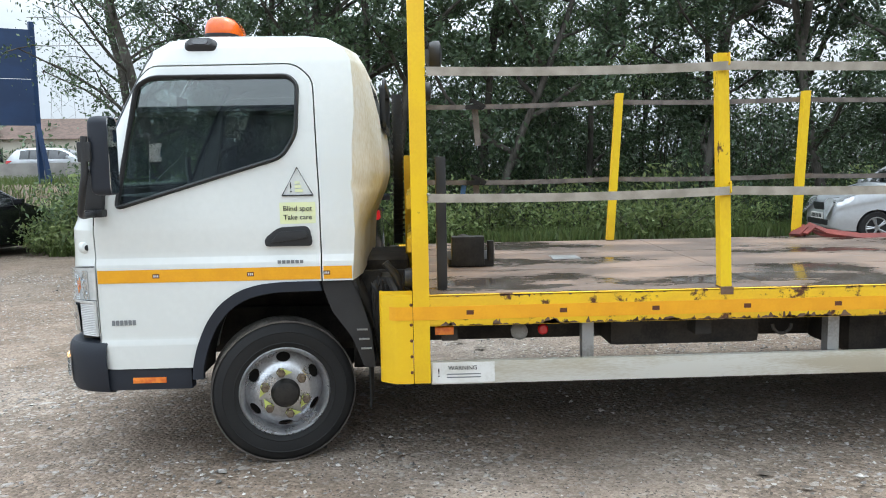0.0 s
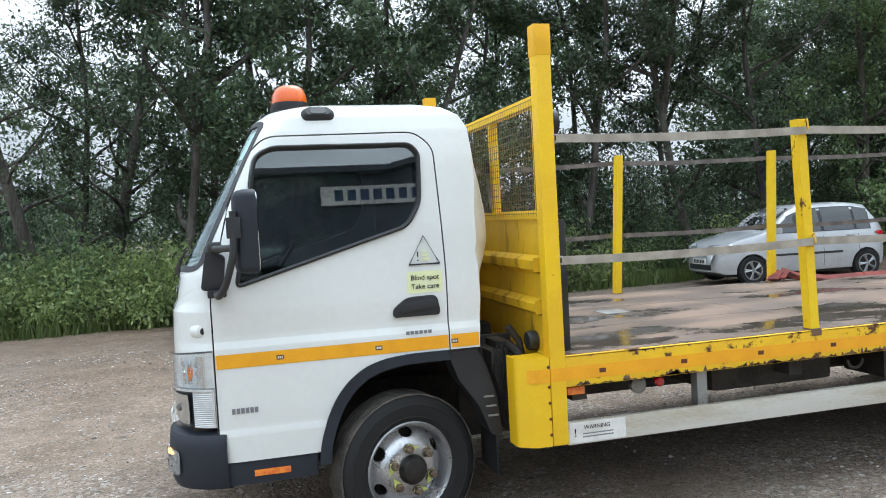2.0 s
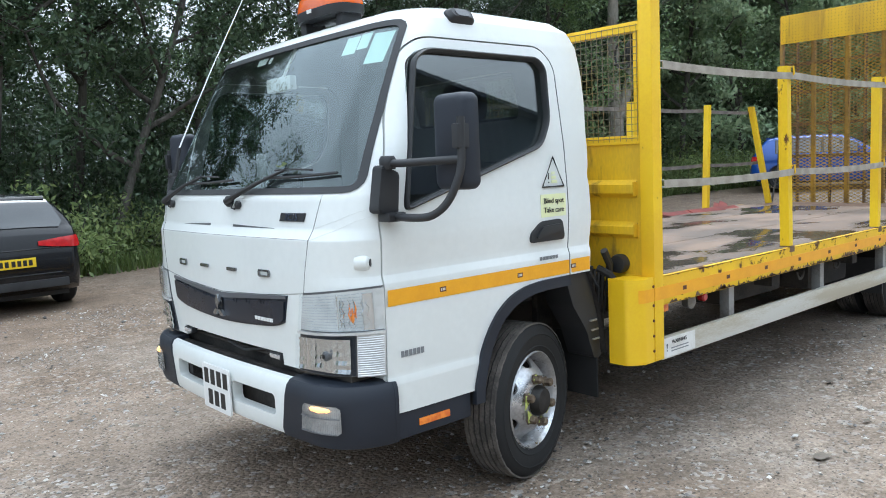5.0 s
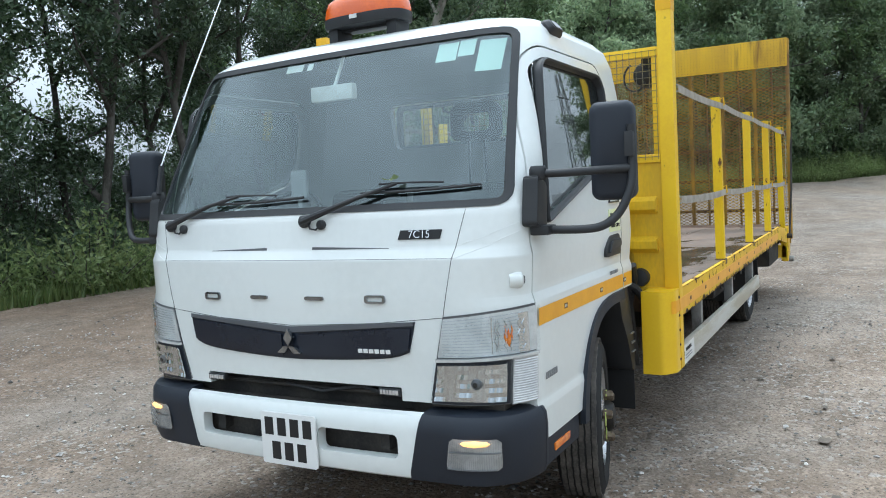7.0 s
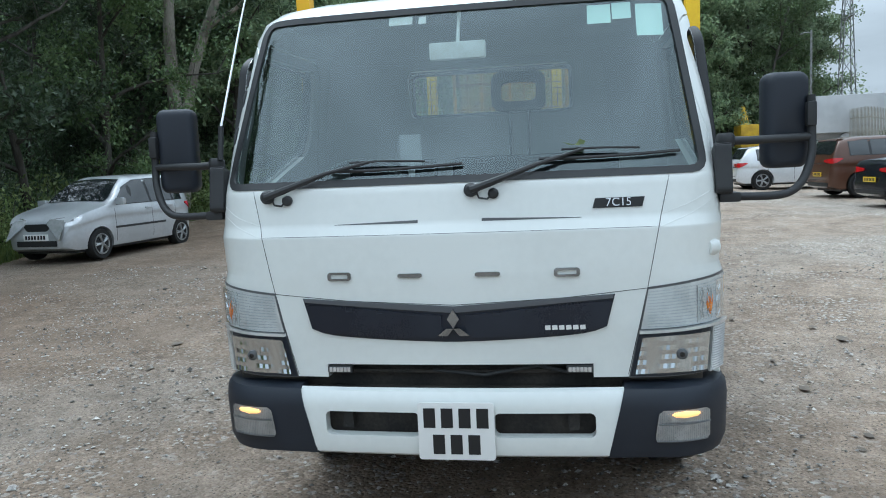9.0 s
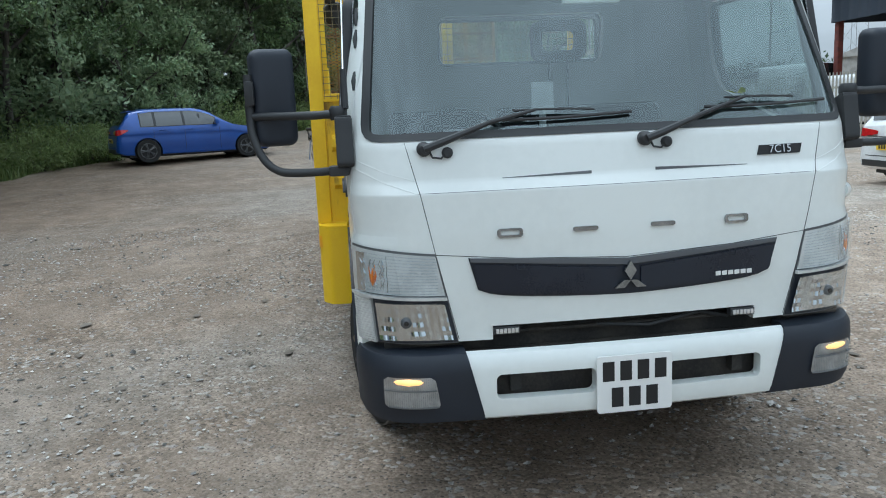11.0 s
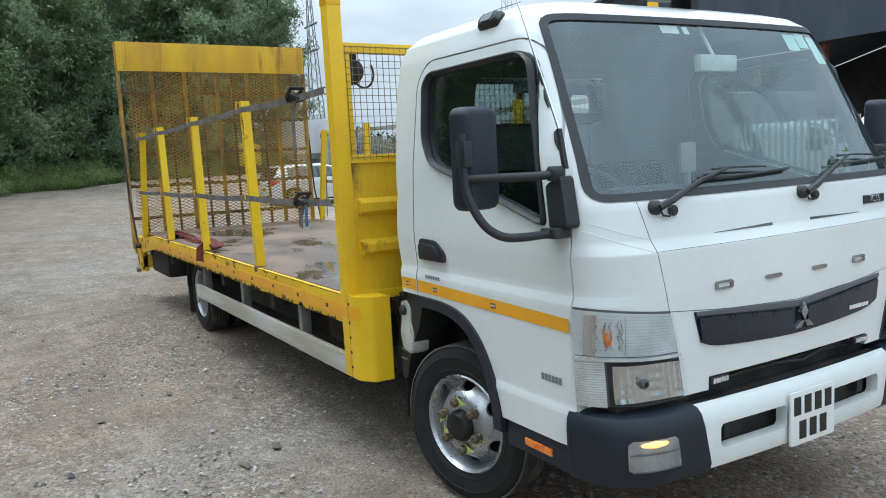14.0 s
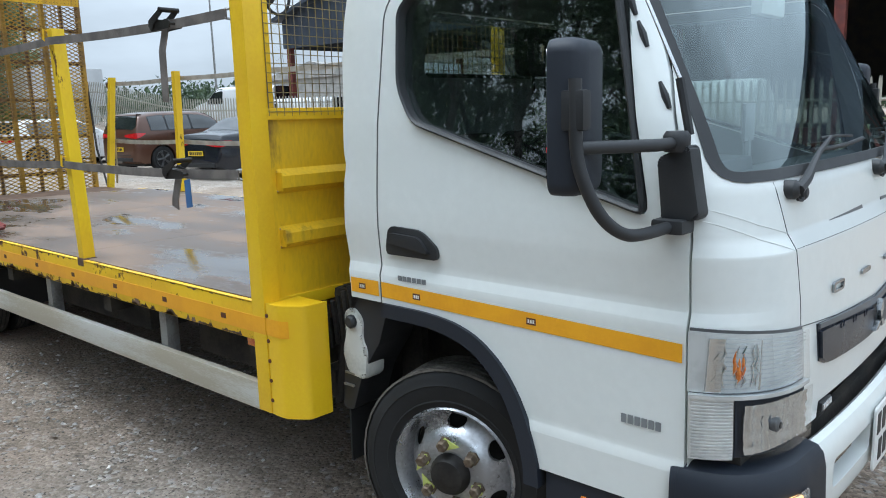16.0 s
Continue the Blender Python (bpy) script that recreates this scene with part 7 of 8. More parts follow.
    # lamps
    for s in (-1, 1):
        fz = q["top"][1][2] - 0.11
        part("headlamp", lamp_shell([(0.54 * W, None, fz - 0.075, fz - 0.005), (0.66 * W, None, fz - 0.085, fz + 0.025),
                                     (0, 0.020, fz - 0.080, fz + 0.050), (0, 0.045, fz - 0.055, fz + 0.070), (0, 0.070, fz - 0.010, fz + 0.080), (0, 0.085, fz + 0.040, fz + 0.082)], s, 0.010),
             REFLECTOR, ob)
        tz = q["belt"] - 0.10
        part("tail_lamp", lamp_shell([(0.36 * W, None, tz - 0.030, tz + 0.020), (0.50 * W, None, tz - 0.05, tz + 0.035), (0.66 * W, None, tz - 0.065, tz + 0.05), (0.80 * W, None, tz - 0.075, tz + 0.06),
                                      (0, 0.982, tz - 0.075, tz + 0.065), (0, 0.965, tz - 0.055, tz + 0.065), (0, 0.945, tz - 0.01, tz + 0.065), (0, 0.925, tz + 0.035, tz + 0.06)], s, -0.022), RED_LAMP, ob)
        bm = bmesh.new()
        fm = q["side"][0][0] - 0.005
        box(bm, X(fm) - 0.05, X(fm) + 0.05, *sorted((s * (W * 0.95 + 0.02), s * (W + 0.16))), q["belt"] + 0.02, q["belt"] + 0.14, 0.03)
        part("wing_mirror", bm, body_mat, ob)
        for f in ([sd[1] - 0.03 for sd in q["side"][:2]]):
            bm = bmesh.new()
            box(bm, X(f) - 0.08, X(f) + 0.08, *sorted((s * (W * 0.985), s * (W * 1.0 + 0.018))), q["belt"] - 0.10, q["belt"] - 0.07, 0.008)
            part("door_handle", bm, body_mat, ob)
        bm = bmesh.new()
        for f in (q["side"][0][0] - 0.025, q["side"][0][1] + 0.008, q["side"][min(1, len(q["side"]) - 1)][1] + 0.02):
            half = soft_ring(f)
            tube(bm, [(X(f), s * (y - 0.001), z) for y, z in half[6:18]], 0.0045, 4)
        part("door_gap", bm, SEAM, b)
        if shape == "small":
            bm = bmesh.new()
            box(bm, X(0.72), X(0.30), *sorted((s * (W * 0.985), s * (W * 1.0 + 0.008))), 0.52, 0.56, 0.005)
            part("rubbing_strip", bm, BLACK, ob)
    bm = bmesh.new()
    box(bm, X(0.004), X(0.0) + 0.018, -0.42, 0.42, 0.30, 0.40, 0.01)
    zg = q["top"][1][1] - 0.09
    prism(bm, smooth_poly([(-0.30, zg + 0.06), (-0.22, zg - 0.07), (0.22, zg - 0.07), (0.30, zg + 0.06)], 0.05), "x", X(0.012) - 0.05, end_x(zg, True) + 0.022, 0.006)
    part("front_grille", bm, BLACK, ob)
    for nm, x, m_, z in (("front_plate", X(0.0) + 0.020, PLATE_W, 0.46), ("rear_plate", X(1.0) - 0.022, PLATE_Y, 0.62)):
        bm = bmesh.new()
        box(bm, x - 0.006, x + 0.006, -0.26, 0.26, z - 0.056, z + 0.056, 0.003)
        pl = part(nm, bm, m_, ob)
        bm = bmesh.new()
        for k in range(7):
            y0 = -0.22 + 0.062 * k + (0.01 if k > 3 else 0)
            box(bm, x - 0.008, x + 0.008, y0, y0 + 0.042, z - 0.034, z + 0.034)
        part("plate_bars", bm, INK, pl)
    bm = bmesh.new()
    box(bm, X(1.0) - 0.02, X(0.99), -0.62, 0.62, 0.30, 0.40, 0.015)
    part("rear_diffuser", bm, BLACK, ob)
    if shape in ("hatch", "suv"):
        bm = bmesh.new()
        fe = q["rear"][0] - 0.004
        prism(bm, smooth_poly([(X(fe) - 0.10, zt(fe) - 0.012), (X(fe) + 0.10, zt(fe) + 0.022), (X(fe) - 0.06, zt(fe) + 0.032)], 0.01), "y", -q["roofw"] * 0.86, q["roofw"] * 0.86)
        part("roof_spoiler", bm, body_mat, ob)
        bm = bmesh.new()
        for z in (q["belt"] - 0.17, 0.47):
            tube(bm, [(end_x(z, False) - 0.003, y, z) for y in np.linspace(-0.62 * W, 0.62 * W, 5)], 0.006, 4)
        part("tailgate_gap", bm, SEAM, b)
    if shape != "saloon":
        bm = bmesh.new()
        f = 0.93
        tube(bm, [(X(f) - 0.09, 0.02, q["belt"] + 0.10), (X(f) - 0.05, -0.22, q["belt"] + 0.14)], 0.012, 6)
        part("rear_wiper", bm, BLACK, ob)
    # wheels
    for x in wx:
        for s in (-1, 1):
            m = Matrix.Translation((x, s * (W - 0.11), R)) @ Matrix.Rotation(0 if s > 0 else math.pi, 4, "Z")
            bm = bmesh.new()
            lathe(bm, [(R * 0.66, -0.09), (R * 0.93, -0.10), (R, -0.07), (R, 0.07), (R * 0.93, 0.10), (R * 0.66, 0.09)], 32, m)
            wh = part("wheel", bm, RUBBER, ob)
            bm = bmesh.new()
            lathe(bm, [(R * 0.68, 0.088), (R * 0.68, 0.102), (R * 0.62, 0.102), (R * 0.60, 0.092)], 32, m, False)
            for k in range(5):
                a = 2 * math.pi * k / 5
                for d in (-0.12, 0.12):
                    tube(bm, [m @ Vector((R * 0.12 * math.cos(a), 0.102, R * 0.12 * math.sin(a))),
                              m @ Vector((R * 0.63 * math.cos(a + d), 0.098, R * 0.63 * math.sin(a + d)))], R * 0.055, 6)
            lathe(bm, [(R * 0.17, 0.09), (R * 0.17, 0.108), (R * 0.08, 0.112)], 14, m)
            part("rim", bm, wheels, wh)
    return ob


SILVER_P, BLACK_P = paint("silver_car_paint", (0.55, 0.57, 0.59), 0.3), paint("black_car_paint", (0.006, 0.0065, 0.008), 0, 0.35, 0.3)
BLUE_P, BROWN_P = paint("bright_blue_car_paint", (0.007, 0.065, 0.32), 0.2, 0.6), paint("brown_car_paint", (0.10, 0.043, 0.024), 0.2, 0.5)
GREY_P, WHITE_P = paint("dark_navy_car_paint", (0.012, 0.014, 0.020), 0, 0.45, 0.4), paint("white_car_paint", (0.75, 0.76, 0.77))
# silver car: front axle (8.02, 12.93), rear axle (10.38, 12.66): the nose looks along -x
fx, fy, rx_, ry_ = 8.02, 12.85, 10.38, 12.58
yaw = math.degrees(math.atan2(fy - ry_, fx - rx_))
mid_off = SHAPES["small"]["L"] / 2 - SHAPES["small"]["front"] * SHAPES["small"]["L"] - SHAPES["small"]["WB"] / 2
cx, cy = (fx + rx_) / 2, (fy + ry_) / 2 + 0.75
build_car("small_car", "silver small hatchback parked by the trees", "small", SILVER_P, at_ground(cx, cy), yaw, group="parked cars")
build_car("hatchback", "black hatchback seen from behind on the gravel", "hatch", BLACK_P, at_ground(-1.30, 13.75), 93, group="parked cars")
build_car("hatchback", "dark hatchback parked by the grass bank", "hatch", BLACK_P, at_ground(-8.45, 14.9), 78, group="parked cars")
build_car("hatchback", "bright blue hatchback with dark wheels", "hatch", BLUE_P, at_ground(18.55, 10.15), -66, wheels=DARK_ALLOY, group="parked cars")
build_car("saloon_car", "dark navy saloon parked on the gravel", "saloon", GREY_P, at_ground(14.3, -4.3), -82, group="parked cars")
build_car("suv", "metallic brown compact off-road car", "suv", BROWN_P, at_ground(18.1, -4.1), -84, wheels=DARK_ALLOY, group="parked cars")
build_car("hatchback", "white hatchback parked beyond the brown car", "hatch", WHITE_P, at_ground(22.9, -2.9), -86, group="parked cars")
build_car("hatchback", "white hatchback with red tail lamps", "hatch", WHITE_P, at_ground(6.6, -4.6), -92, group="parked cars")
build_car("van", "white panel van behind the fence", "van", WHITE_P, at_ground(24, -13), 10, group="vehicles behind the fence")
build_car("van", "white panel van behind the fence", "van", WHITE_P, at_ground(9.5, -12.2), 170, group="vehicles behind the fence")
build_car("van", "white panel van behind the fence", "van", WHITE_P, at_ground(31, -15), 20, group="vehicles behind the fence")
build_car("hatchback", "distant pale car on the road", "hatch", SILVER_P, (-15.0, 34.5, ground_z(-15.0, 34.5)), 5, group="parked cars")

# ---------------------------------------------------------------- trees
EDGE = [(-6.8, 15.6), (-2.9, 15.9), (4.6, 15.5), (12.0, 15.9), (17.2, 14.6), (21.5, 12.8), (26.0, 10.5), (31.0, 7.0), (35.5, 1.5), (39.5, -8.0)]


def along(d):
    """A point on the edge of the wood at d metres along it, and the way out of the yard."""
    for (x0, y0), (x1, y1) in zip(EDGE, EDGE[1:]):
        k = math.hypot(x1 - x0, y1 - y0)
        if d <= k:
            t = d / k
            return x0 + (x1 - x0) * t, y0 + (y1 - y0) * t, -(y1 - y0) / k, (x1 - x0) / k
        d -= k
    return (*EDGE[-1], 0.9, 0.4)


EDGE_LEN = sum(math.hypot(b[0] - a[0], b[1] - a[1]) for a, b in zip(EDGE, EDGE[1:]))


def leaves_mesh(name, centres, sizes, per, leaf, material, rng, flat=0.6):
    """Many small pointed leaves scattered round clump centres."""
    n = len(centres) * per
    c = np.repeat(np.array(centres), per, axis=0)
    s = np.repeat(np.array(sizes), per)[:, None]
    p = c + rng.normal(size=(n, 3)) * s * np.array([0.55, 0.55, 0.42])
    a = rng.normal(size=(n, 3))
    a /= np.linalg.norm(a, axis=1)[:, None]
    nrm = rng.normal(size=(n, 3)) * flat + np.array([0, 0, 0.8])
    b = np.cross(nrm, a)
    b /= np.linalg.norm(b, axis=1)[:, None] + 1e-9
    k = leaf * (0.6 + 0.8 * rng.random((n, 1)))
    verts = np.stack([p - a * k, p + b * k * 0.42 + a * k * 0.1, p + a * k, p - b * k * 0.42 + a * k * 0.1], axis=1).reshape(-1, 3)
    faces = np.arange(4 * n).reshape(-1, 4)
    me = bpy.data.meshes.new(name)
    me.from_pydata(verts.tolist(), [], faces.tolist())
    me.materials.append(material)
    return me


def build_tree(seed, height, spread, material, base=0.22, per=46, limbs=11, leaf=0.062, lean=0.0, fork=0.0, thick=0.17, bark=None):
    """A trunk (forked above a share of its height, if fork is given), limbs with twigs, and leaves in clumps round their ends."""
    rng = np.random.default_rng(seed)
    ob = thing("tree", "tall broadleaf tree with dense green crown", "tree", (0, 0, 0), "trees round the yard")
    bm = bmesh.new()
    n = 12

    def stem(p, d, length, r, steps, bend):
        pts = []
        for i in range(steps + 1):
            pts.append(p.copy())
            d = (d + Vector((rng.normal() * bend, rng.normal() * bend, 0.05))).normalized()
            p = p + d * (length / steps)
        tube(bm, pts, [r * (1 - 0.90 * i / steps) + 0.012 for i in range(steps + 1)], 9)
        return pts

    trunk = stem(Vector((0, 0, -0.3)), Vector((lean, 0, 1)).normalized(), height, thick * (height / 10), n, 0.06)
    stems = [(trunk, base, limbs)]
    if fork:
        at = trunk[int(fork * n)]
        stems = [(trunk, base, limbs // 2 + 2),
                 (stem(at.copy(), Vector((0.42, 0.20, 1)).normalized(), height * (1 - fork), 0.72 * thick * (height / 10), n, 0.07), 0.25, limbs // 2)]
    centres, sizes = [], []
    for line, low, count in stems:
        for k in range(count):
            t = low + (0.96 - low) * (k + rng.random() * 0.7) / count
            i = min(n - 1, int(t * n))
            s = line[i].lerp(line[i + 1], t * n - i)
            a = k * 2.4 + rng.normal() * 0.4
            ln = spread * (1.05 - 0.62 * t) * (0.70 + 0.6 * rng.random())
            way = Vector((math.cos(a), math.sin(a), 0.35 + 0.5 * rng.random()))
            pts, q = [s], s.copy()
            for j in range(5):
                q = q + way.normalized() * ln / 5
                way = way + Vector((rng.normal() * 0.2, rng.normal() * 0.2, 0.02 + rng.normal() * 0.14))
                pts.append(q.copy())
            r0 = 0.060 * (height / 10) * (1.1 - t)
            tube(bm, pts, [r0 * (1 - 0.8 * j / 5) + 0.006 for j in range(6)], 6)
            for j in range(1, 6):
                for m_ in range(2):
                    w = Vector((rng.normal(), rng.normal(), rng.normal() * 0.5 + 0.25)).normalized() * ln * (0.22 + 0.2 * rng.random())
                    e = pts[j] + w
                    if m_ == 0 or j > 3:
                        tube(bm, [pts[j], pts[j] + w * 0.5 + Vector((0, 0, 0.05)), e], [0.014, 0.009, 0.004], 4)
                    if j > 1:
                        centres += [e, pts[j] + w * 0.55]
                        sizes += [0.34 + 0.22 * rng.random(), 0.26]
    part("trunk", bm, bark or BARK, ob, angle=60)
    cr = new("crown", leaves_mesh("crown", [tuple(c) for c in centres], sizes, per, leaf, material, rng))
    cr.parent = ob
    tagged(cr, kind="stuff")
    return ob


kinds = [build_tree(11, 10.5, 3.0, LEAF_A, 0.13, 88, 13, thick=0.085), build_tree(12, 12.0, 3.1, LEAF_B, 0.14, 94, 13, thick=0.085), build_tree(13, 9.5, 2.7, LEAF_B, 0.12, 88, 13, lean=0.15, thick=0.08),
         build_tree(14, 11.5, 3.3, LEAF_B, 0.16, 96, 13, fork=0.36, thick=0.08), build_tree(15, 9.0, 2.7, LEAF_D, 0.06, 92, 14, leaf=0.085, thick=0.10)]
thicket = build_tree(25, 6.2, 2.6, LEAF_B, 0.03, per=34, limbs=13, leaf=0.095)
tagged(thicket, "dense dark leafy tree deep in the wood")
sparse = build_tree(21, 9.0, 2.9, LEAF_B, 0.26, per=22, limbs=16, lean=-0.10, leaf=0.048)
tagged(sparse, "thin tree with bare branches against the sky")
# a big old tree with a pale forked trunk behind the silver car
forked = build_tree(24, 15.0, 3.6, LEAF_B, 0.50, per=70, limbs=14, lean=-0.02, fork=0.2, thick=0.145, bark=PALE_BARK)
tagged(forked, "big old tree with pale forked trunk")
forked.matrix_basis = Matrix.Translation((15.8, 15.4, ground_z(15.8, 15.4))) @ Matrix.Rotation(radians(-70), 4, "Z")
rng = np.random.default_rng(5)
spots = []
for row, (back, step) in enumerate(((1.5, 2.3), (4.4, 2.9), (8.5, 4.0), (11.0, 4.4), (2.9, 2.6))):
    d = 1.6 + 0.5 * row
    while d < EDGE_LEN:
        x, y, nx, ny = along(d)
        px, py = x + nx * back, y + ny * back
        if math.degrees(math.atan2(py, px - 0.126)) < (105 if row < 2 else 100) and (row < 2 or px > 15 or (row == 2 and px > 4) or (row == 4 and -4 < px < 1)):
            spots.append((x + nx * (back + rng.normal() * 0.5), y + ny * (back + rng.normal() * 0.5), row))
        d += step * (0.8 + 0.4 * rng.random())
spots += [(44, -4, 5), (46.5, -6.5, 5), (48, -10, 5), (45.5, -8.6, 5), (51, -5, 5), (43, -1.5, 5), (49.5, -8, 5)]
spots = [q for q in spots if math.hypot(q[0] - 15.8, q[1] - 15.4) > 1.4 and math.hypot(q[0] - 13.6, q[1] - 14.0) > 1.6]
# a thin place in the wood, where the sky shows between the stems
thin = lambda x, y, w: abs(x - 4.95 - 0.64 * (y - 17)) < w and y > 16
spots = [q for q in spots if not thin(q[0], q[1], 0.9)]
used = set()
for i, (x, y, row) in enumerate(spots):
    k = (4 if i % 4 else 0) if x > 19 else int(rng.integers(0, 4))
    sc = (0.85 + 0.35 * rng.random()) * (1.1 if row > 1 else 1.0)
    if x > 30:
        sc *= 1.25 if row == 5 else 1.05
    m = Matrix.Translation((x, y, ground_z(x, y))) @ Matrix.Rotation(rng.random() * 6.28, 4, "Z") @ Matrix.Scale(sc, 4)
    if k not in used:
        used.add(k)
        kinds[k].matrix_basis = m
    else:
        t = copy_thing(kinds[k], m)
        t.scale = (sc, sc, sc)
deep, first = np.random.default_rng(19), True
for back, step in ((9.5, 3.1), (12.5, 4.2)):
    d = 2.6
    while d < EDGE_LEN:
        x, y, nx, ny = along(d)
        px, py = x + nx * (back + deep.normal() * 0.5), y + ny * (back + deep.normal() * 0.5)
        d += step * (0.8 + 0.4 * deep.random())
        if math.degrees(math.atan2(py, px - 0.126)) > 101 or px > 34 or (back > 10 and -1 < px < 13) or thin(px, py, 0.9):
            continue
        sc = 0.85 + 0.35 * deep.random()
        m = Matrix.Translation((px, py, ground_z(px, py))) @ Matrix.Rotation(deep.random() * 6.28, 4, "Z") @ Matrix.Scale(sc, 4)
        if px > 17:
            copy_thing(kinds[4], m).scale = (sc, sc, sc)
        elif first:
            thicket.matrix_basis, first = m, False
        else:
            copy_thing(thicket, m).scale = (sc, sc, sc)
sparse.matrix_basis = Matrix.Translation((-6.4, 19.6, ground_z(-6.4, 19.6)))
for x, y, turn_by in ((-5.2, 17.6, 0.7), (-4.4, 19.6, 4.1)):
    copy_thing(sparse, Matrix.Translation((x, y, ground_z(x, y))) @ Matrix.Rotation(turn_by, 4, "Z"))


def build_bush(seed, material, label, h=1.5, w=1.1, per=38):
    rng_ = np.random.default_rng(seed)
    ob = thing("bush", label, "bush", (0, 0, 0), "bushes at the wood's edge")
    bm = bmesh.new()
    centres, sizes = [], []
    for k in range(26):
        a, r = rng_.random() * 6.28, w * math.sqrt(rng_.random())
        top = Vector((r * math.cos(a), r * math.sin(a), h * (0.35 + 0.65 * rng_.random()) * (1.1 - 0.5 * r / w)))
        foot = Vector((top.x * 0.3, top.y * 0.3, -0.1))
        tube(bm, [foot, foot.lerp(top, 0.5) + Vector((rng_.normal() * 0.06, rng_.normal() * 0.06, 0.05)), top], [0.014, 0.009, 0.004], 4)
        for f in (0.45, 0.75, 1.0):
            centres.append(tuple(foot.lerp(top, f)))
            sizes.append(0.30)
    tagged(part("stem", bm, BARK, ob, angle=60), kind="stuff")
    cr = new("foliage", leaves_mesh("foliage", centres, sizes, per, 0.050, material, rng_))
    cr.parent = ob
    tagged(cr, kind="stuff")
    return ob


bushes = [build_bush(31, LEAF_A, "leafy mid-green bush at the wood's edge", 1.9, 1.3), build_bush(32, LEAF_C, "light green nettle clump beside the gravel", 1.2, 1.1),
          build_bush(33, LEAF_B, "dark green bush under the trees", 2.6, 1.5)]
done = set()
d = 0.3
while d < EDGE_LEN + 2:
    x, y, nx, ny = along(d)
    for back, ks in ((0.5, (1, 1, 0)), (2.2, (0, 2, 2)), (4.2, (2, 2, 0)), (5.6, (2, 2, 2)), (7.5, (2, 2, 2))):
        k = ks[int(rng.integers(0, 3))]
        sc = (0.75 + 0.5 * rng.random()) * (1.3 if back > 5 else 1.0)
        px, py = x + nx * (back + rng.normal() * 0.3), y + ny * (back + rng.normal() * 0.3)
        m = Matrix.Translation((px, py, ground_z(px, py))) @ Matrix.Rotation(rng.random() * 6.28, 4, "Z") @ Matrix.Scale(sc, 4)
        if k not in done:
            done.add(k)
            bushes[k].matrix_basis = m
        else:
            o = copy_thing(bushes[k], m)
            o.scale = (sc, sc, sc)
    d += 1.75 * (0.8 + 0.4 * rng.random())
# denser bright weeds on the open sides of the wood
weeds = np.random.default_rng(77)
for k in range(150):
    x, y, nx, ny = along(EDGE_LEN * k / 150)
    if (-12.0 < x < -1.2 and y > 8) or x > 17:
        for back in (0.1, 1.1) if x < 0 else (-0.3, 0.7):
            px, py, sc = x + nx * (back + 0.3 * weeds.normal()), y + ny * (back + 0.3 * weeds.normal()), 0.6 + 0.45 * weeds.random() + 0.25 * (back > 1) - 0.15 * (x > 0)
            o = copy_thing(bushes[1], Matrix.Translation((px, py, ground_z(px, py))) @ Matrix.Rotation(weeds.random() * 6.28, 4, "Z") @ Matrix.Scale(sc, 4))
            o.scale = (sc, sc, sc)

# rough grass along the edge and on the bank
def build_grass(name, label, places, hi, rng_):
    n = len(places)
    p = np.array(places)
    a = rng_.random(n) * 6.28
    h = hi * (0.45 + 0.75 * rng_.random(n))
    w = 0.012 + 0.012 * rng_.random(n)
    dx, dy = np.cos(a), np.sin(a)
    lx, ly = rng_.normal(size=n) * 0.22 * h, rng_.normal(size=n) * 0.22 * h
    v = np.zeros((n, 4, 3))
    v[:, 0] = np.stack([p[:, 0] - dx * w, p[:, 1] - dy * w, p[:, 2]], 1)
    v[:, 1] = np.stack([p[:, 0] + dx * w, p[:, 1] + dy * w, p[:, 2]], 1)
    v[:, 2] = np.stack([p[:, 0] + dx * w * 0.6 + lx * 0.5, p[:, 1] + dy * w * 0.6 + ly * 0.5, p[:, 2] + h * 0.6], 1)
    v[:, 3] = np.stack([p[:, 0] + lx, p[:, 1] + ly, p[:, 2] + h], 1)
    me = bpy.data.meshes.new(name)
    me.from_pydata(v.reshape(-1, 3).tolist(), [], np.arange(4 * n).reshape(-1, 4).tolist())
    me.materials.append(GRASS)
    return tagged(new(name, me), label, "grass", kind="stuff")


places = []
for _ in range(42000):
    x, y, nx, ny = along(rng.random() * EDGE_LEN)
    b = -0.9 + abs(rng.normal()) * 1.3 + 0.35 * noise.noise((x * 0.6, y * 0.6, 0))
    px, py = x + nx * b, y + ny * b
    places.append((px, py, ground_z(px, py) - 0.02))
for _ in range(15000):
    px, py = -28 + 22 * rng.random(), 17.2 + 12 * rng.random()
    places.append((px, py, ground_z(px, py) - 0.02))
build_grass("rough_grass", "rough green grass and weeds along the wood", places, 0.30, rng)
# leaf litter under the trees, with the wood's shade put into its colour
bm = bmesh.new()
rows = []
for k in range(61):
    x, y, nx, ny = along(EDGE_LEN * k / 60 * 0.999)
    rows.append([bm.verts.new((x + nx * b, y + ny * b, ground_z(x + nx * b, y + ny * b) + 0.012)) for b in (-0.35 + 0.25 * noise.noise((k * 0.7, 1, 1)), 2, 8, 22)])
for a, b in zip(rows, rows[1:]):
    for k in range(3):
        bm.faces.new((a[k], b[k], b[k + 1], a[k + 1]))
lone("woodland_floor", bm, EARTH, "leaf litter and low weeds, coloured dark for tree shade", "ground", kind="structure")

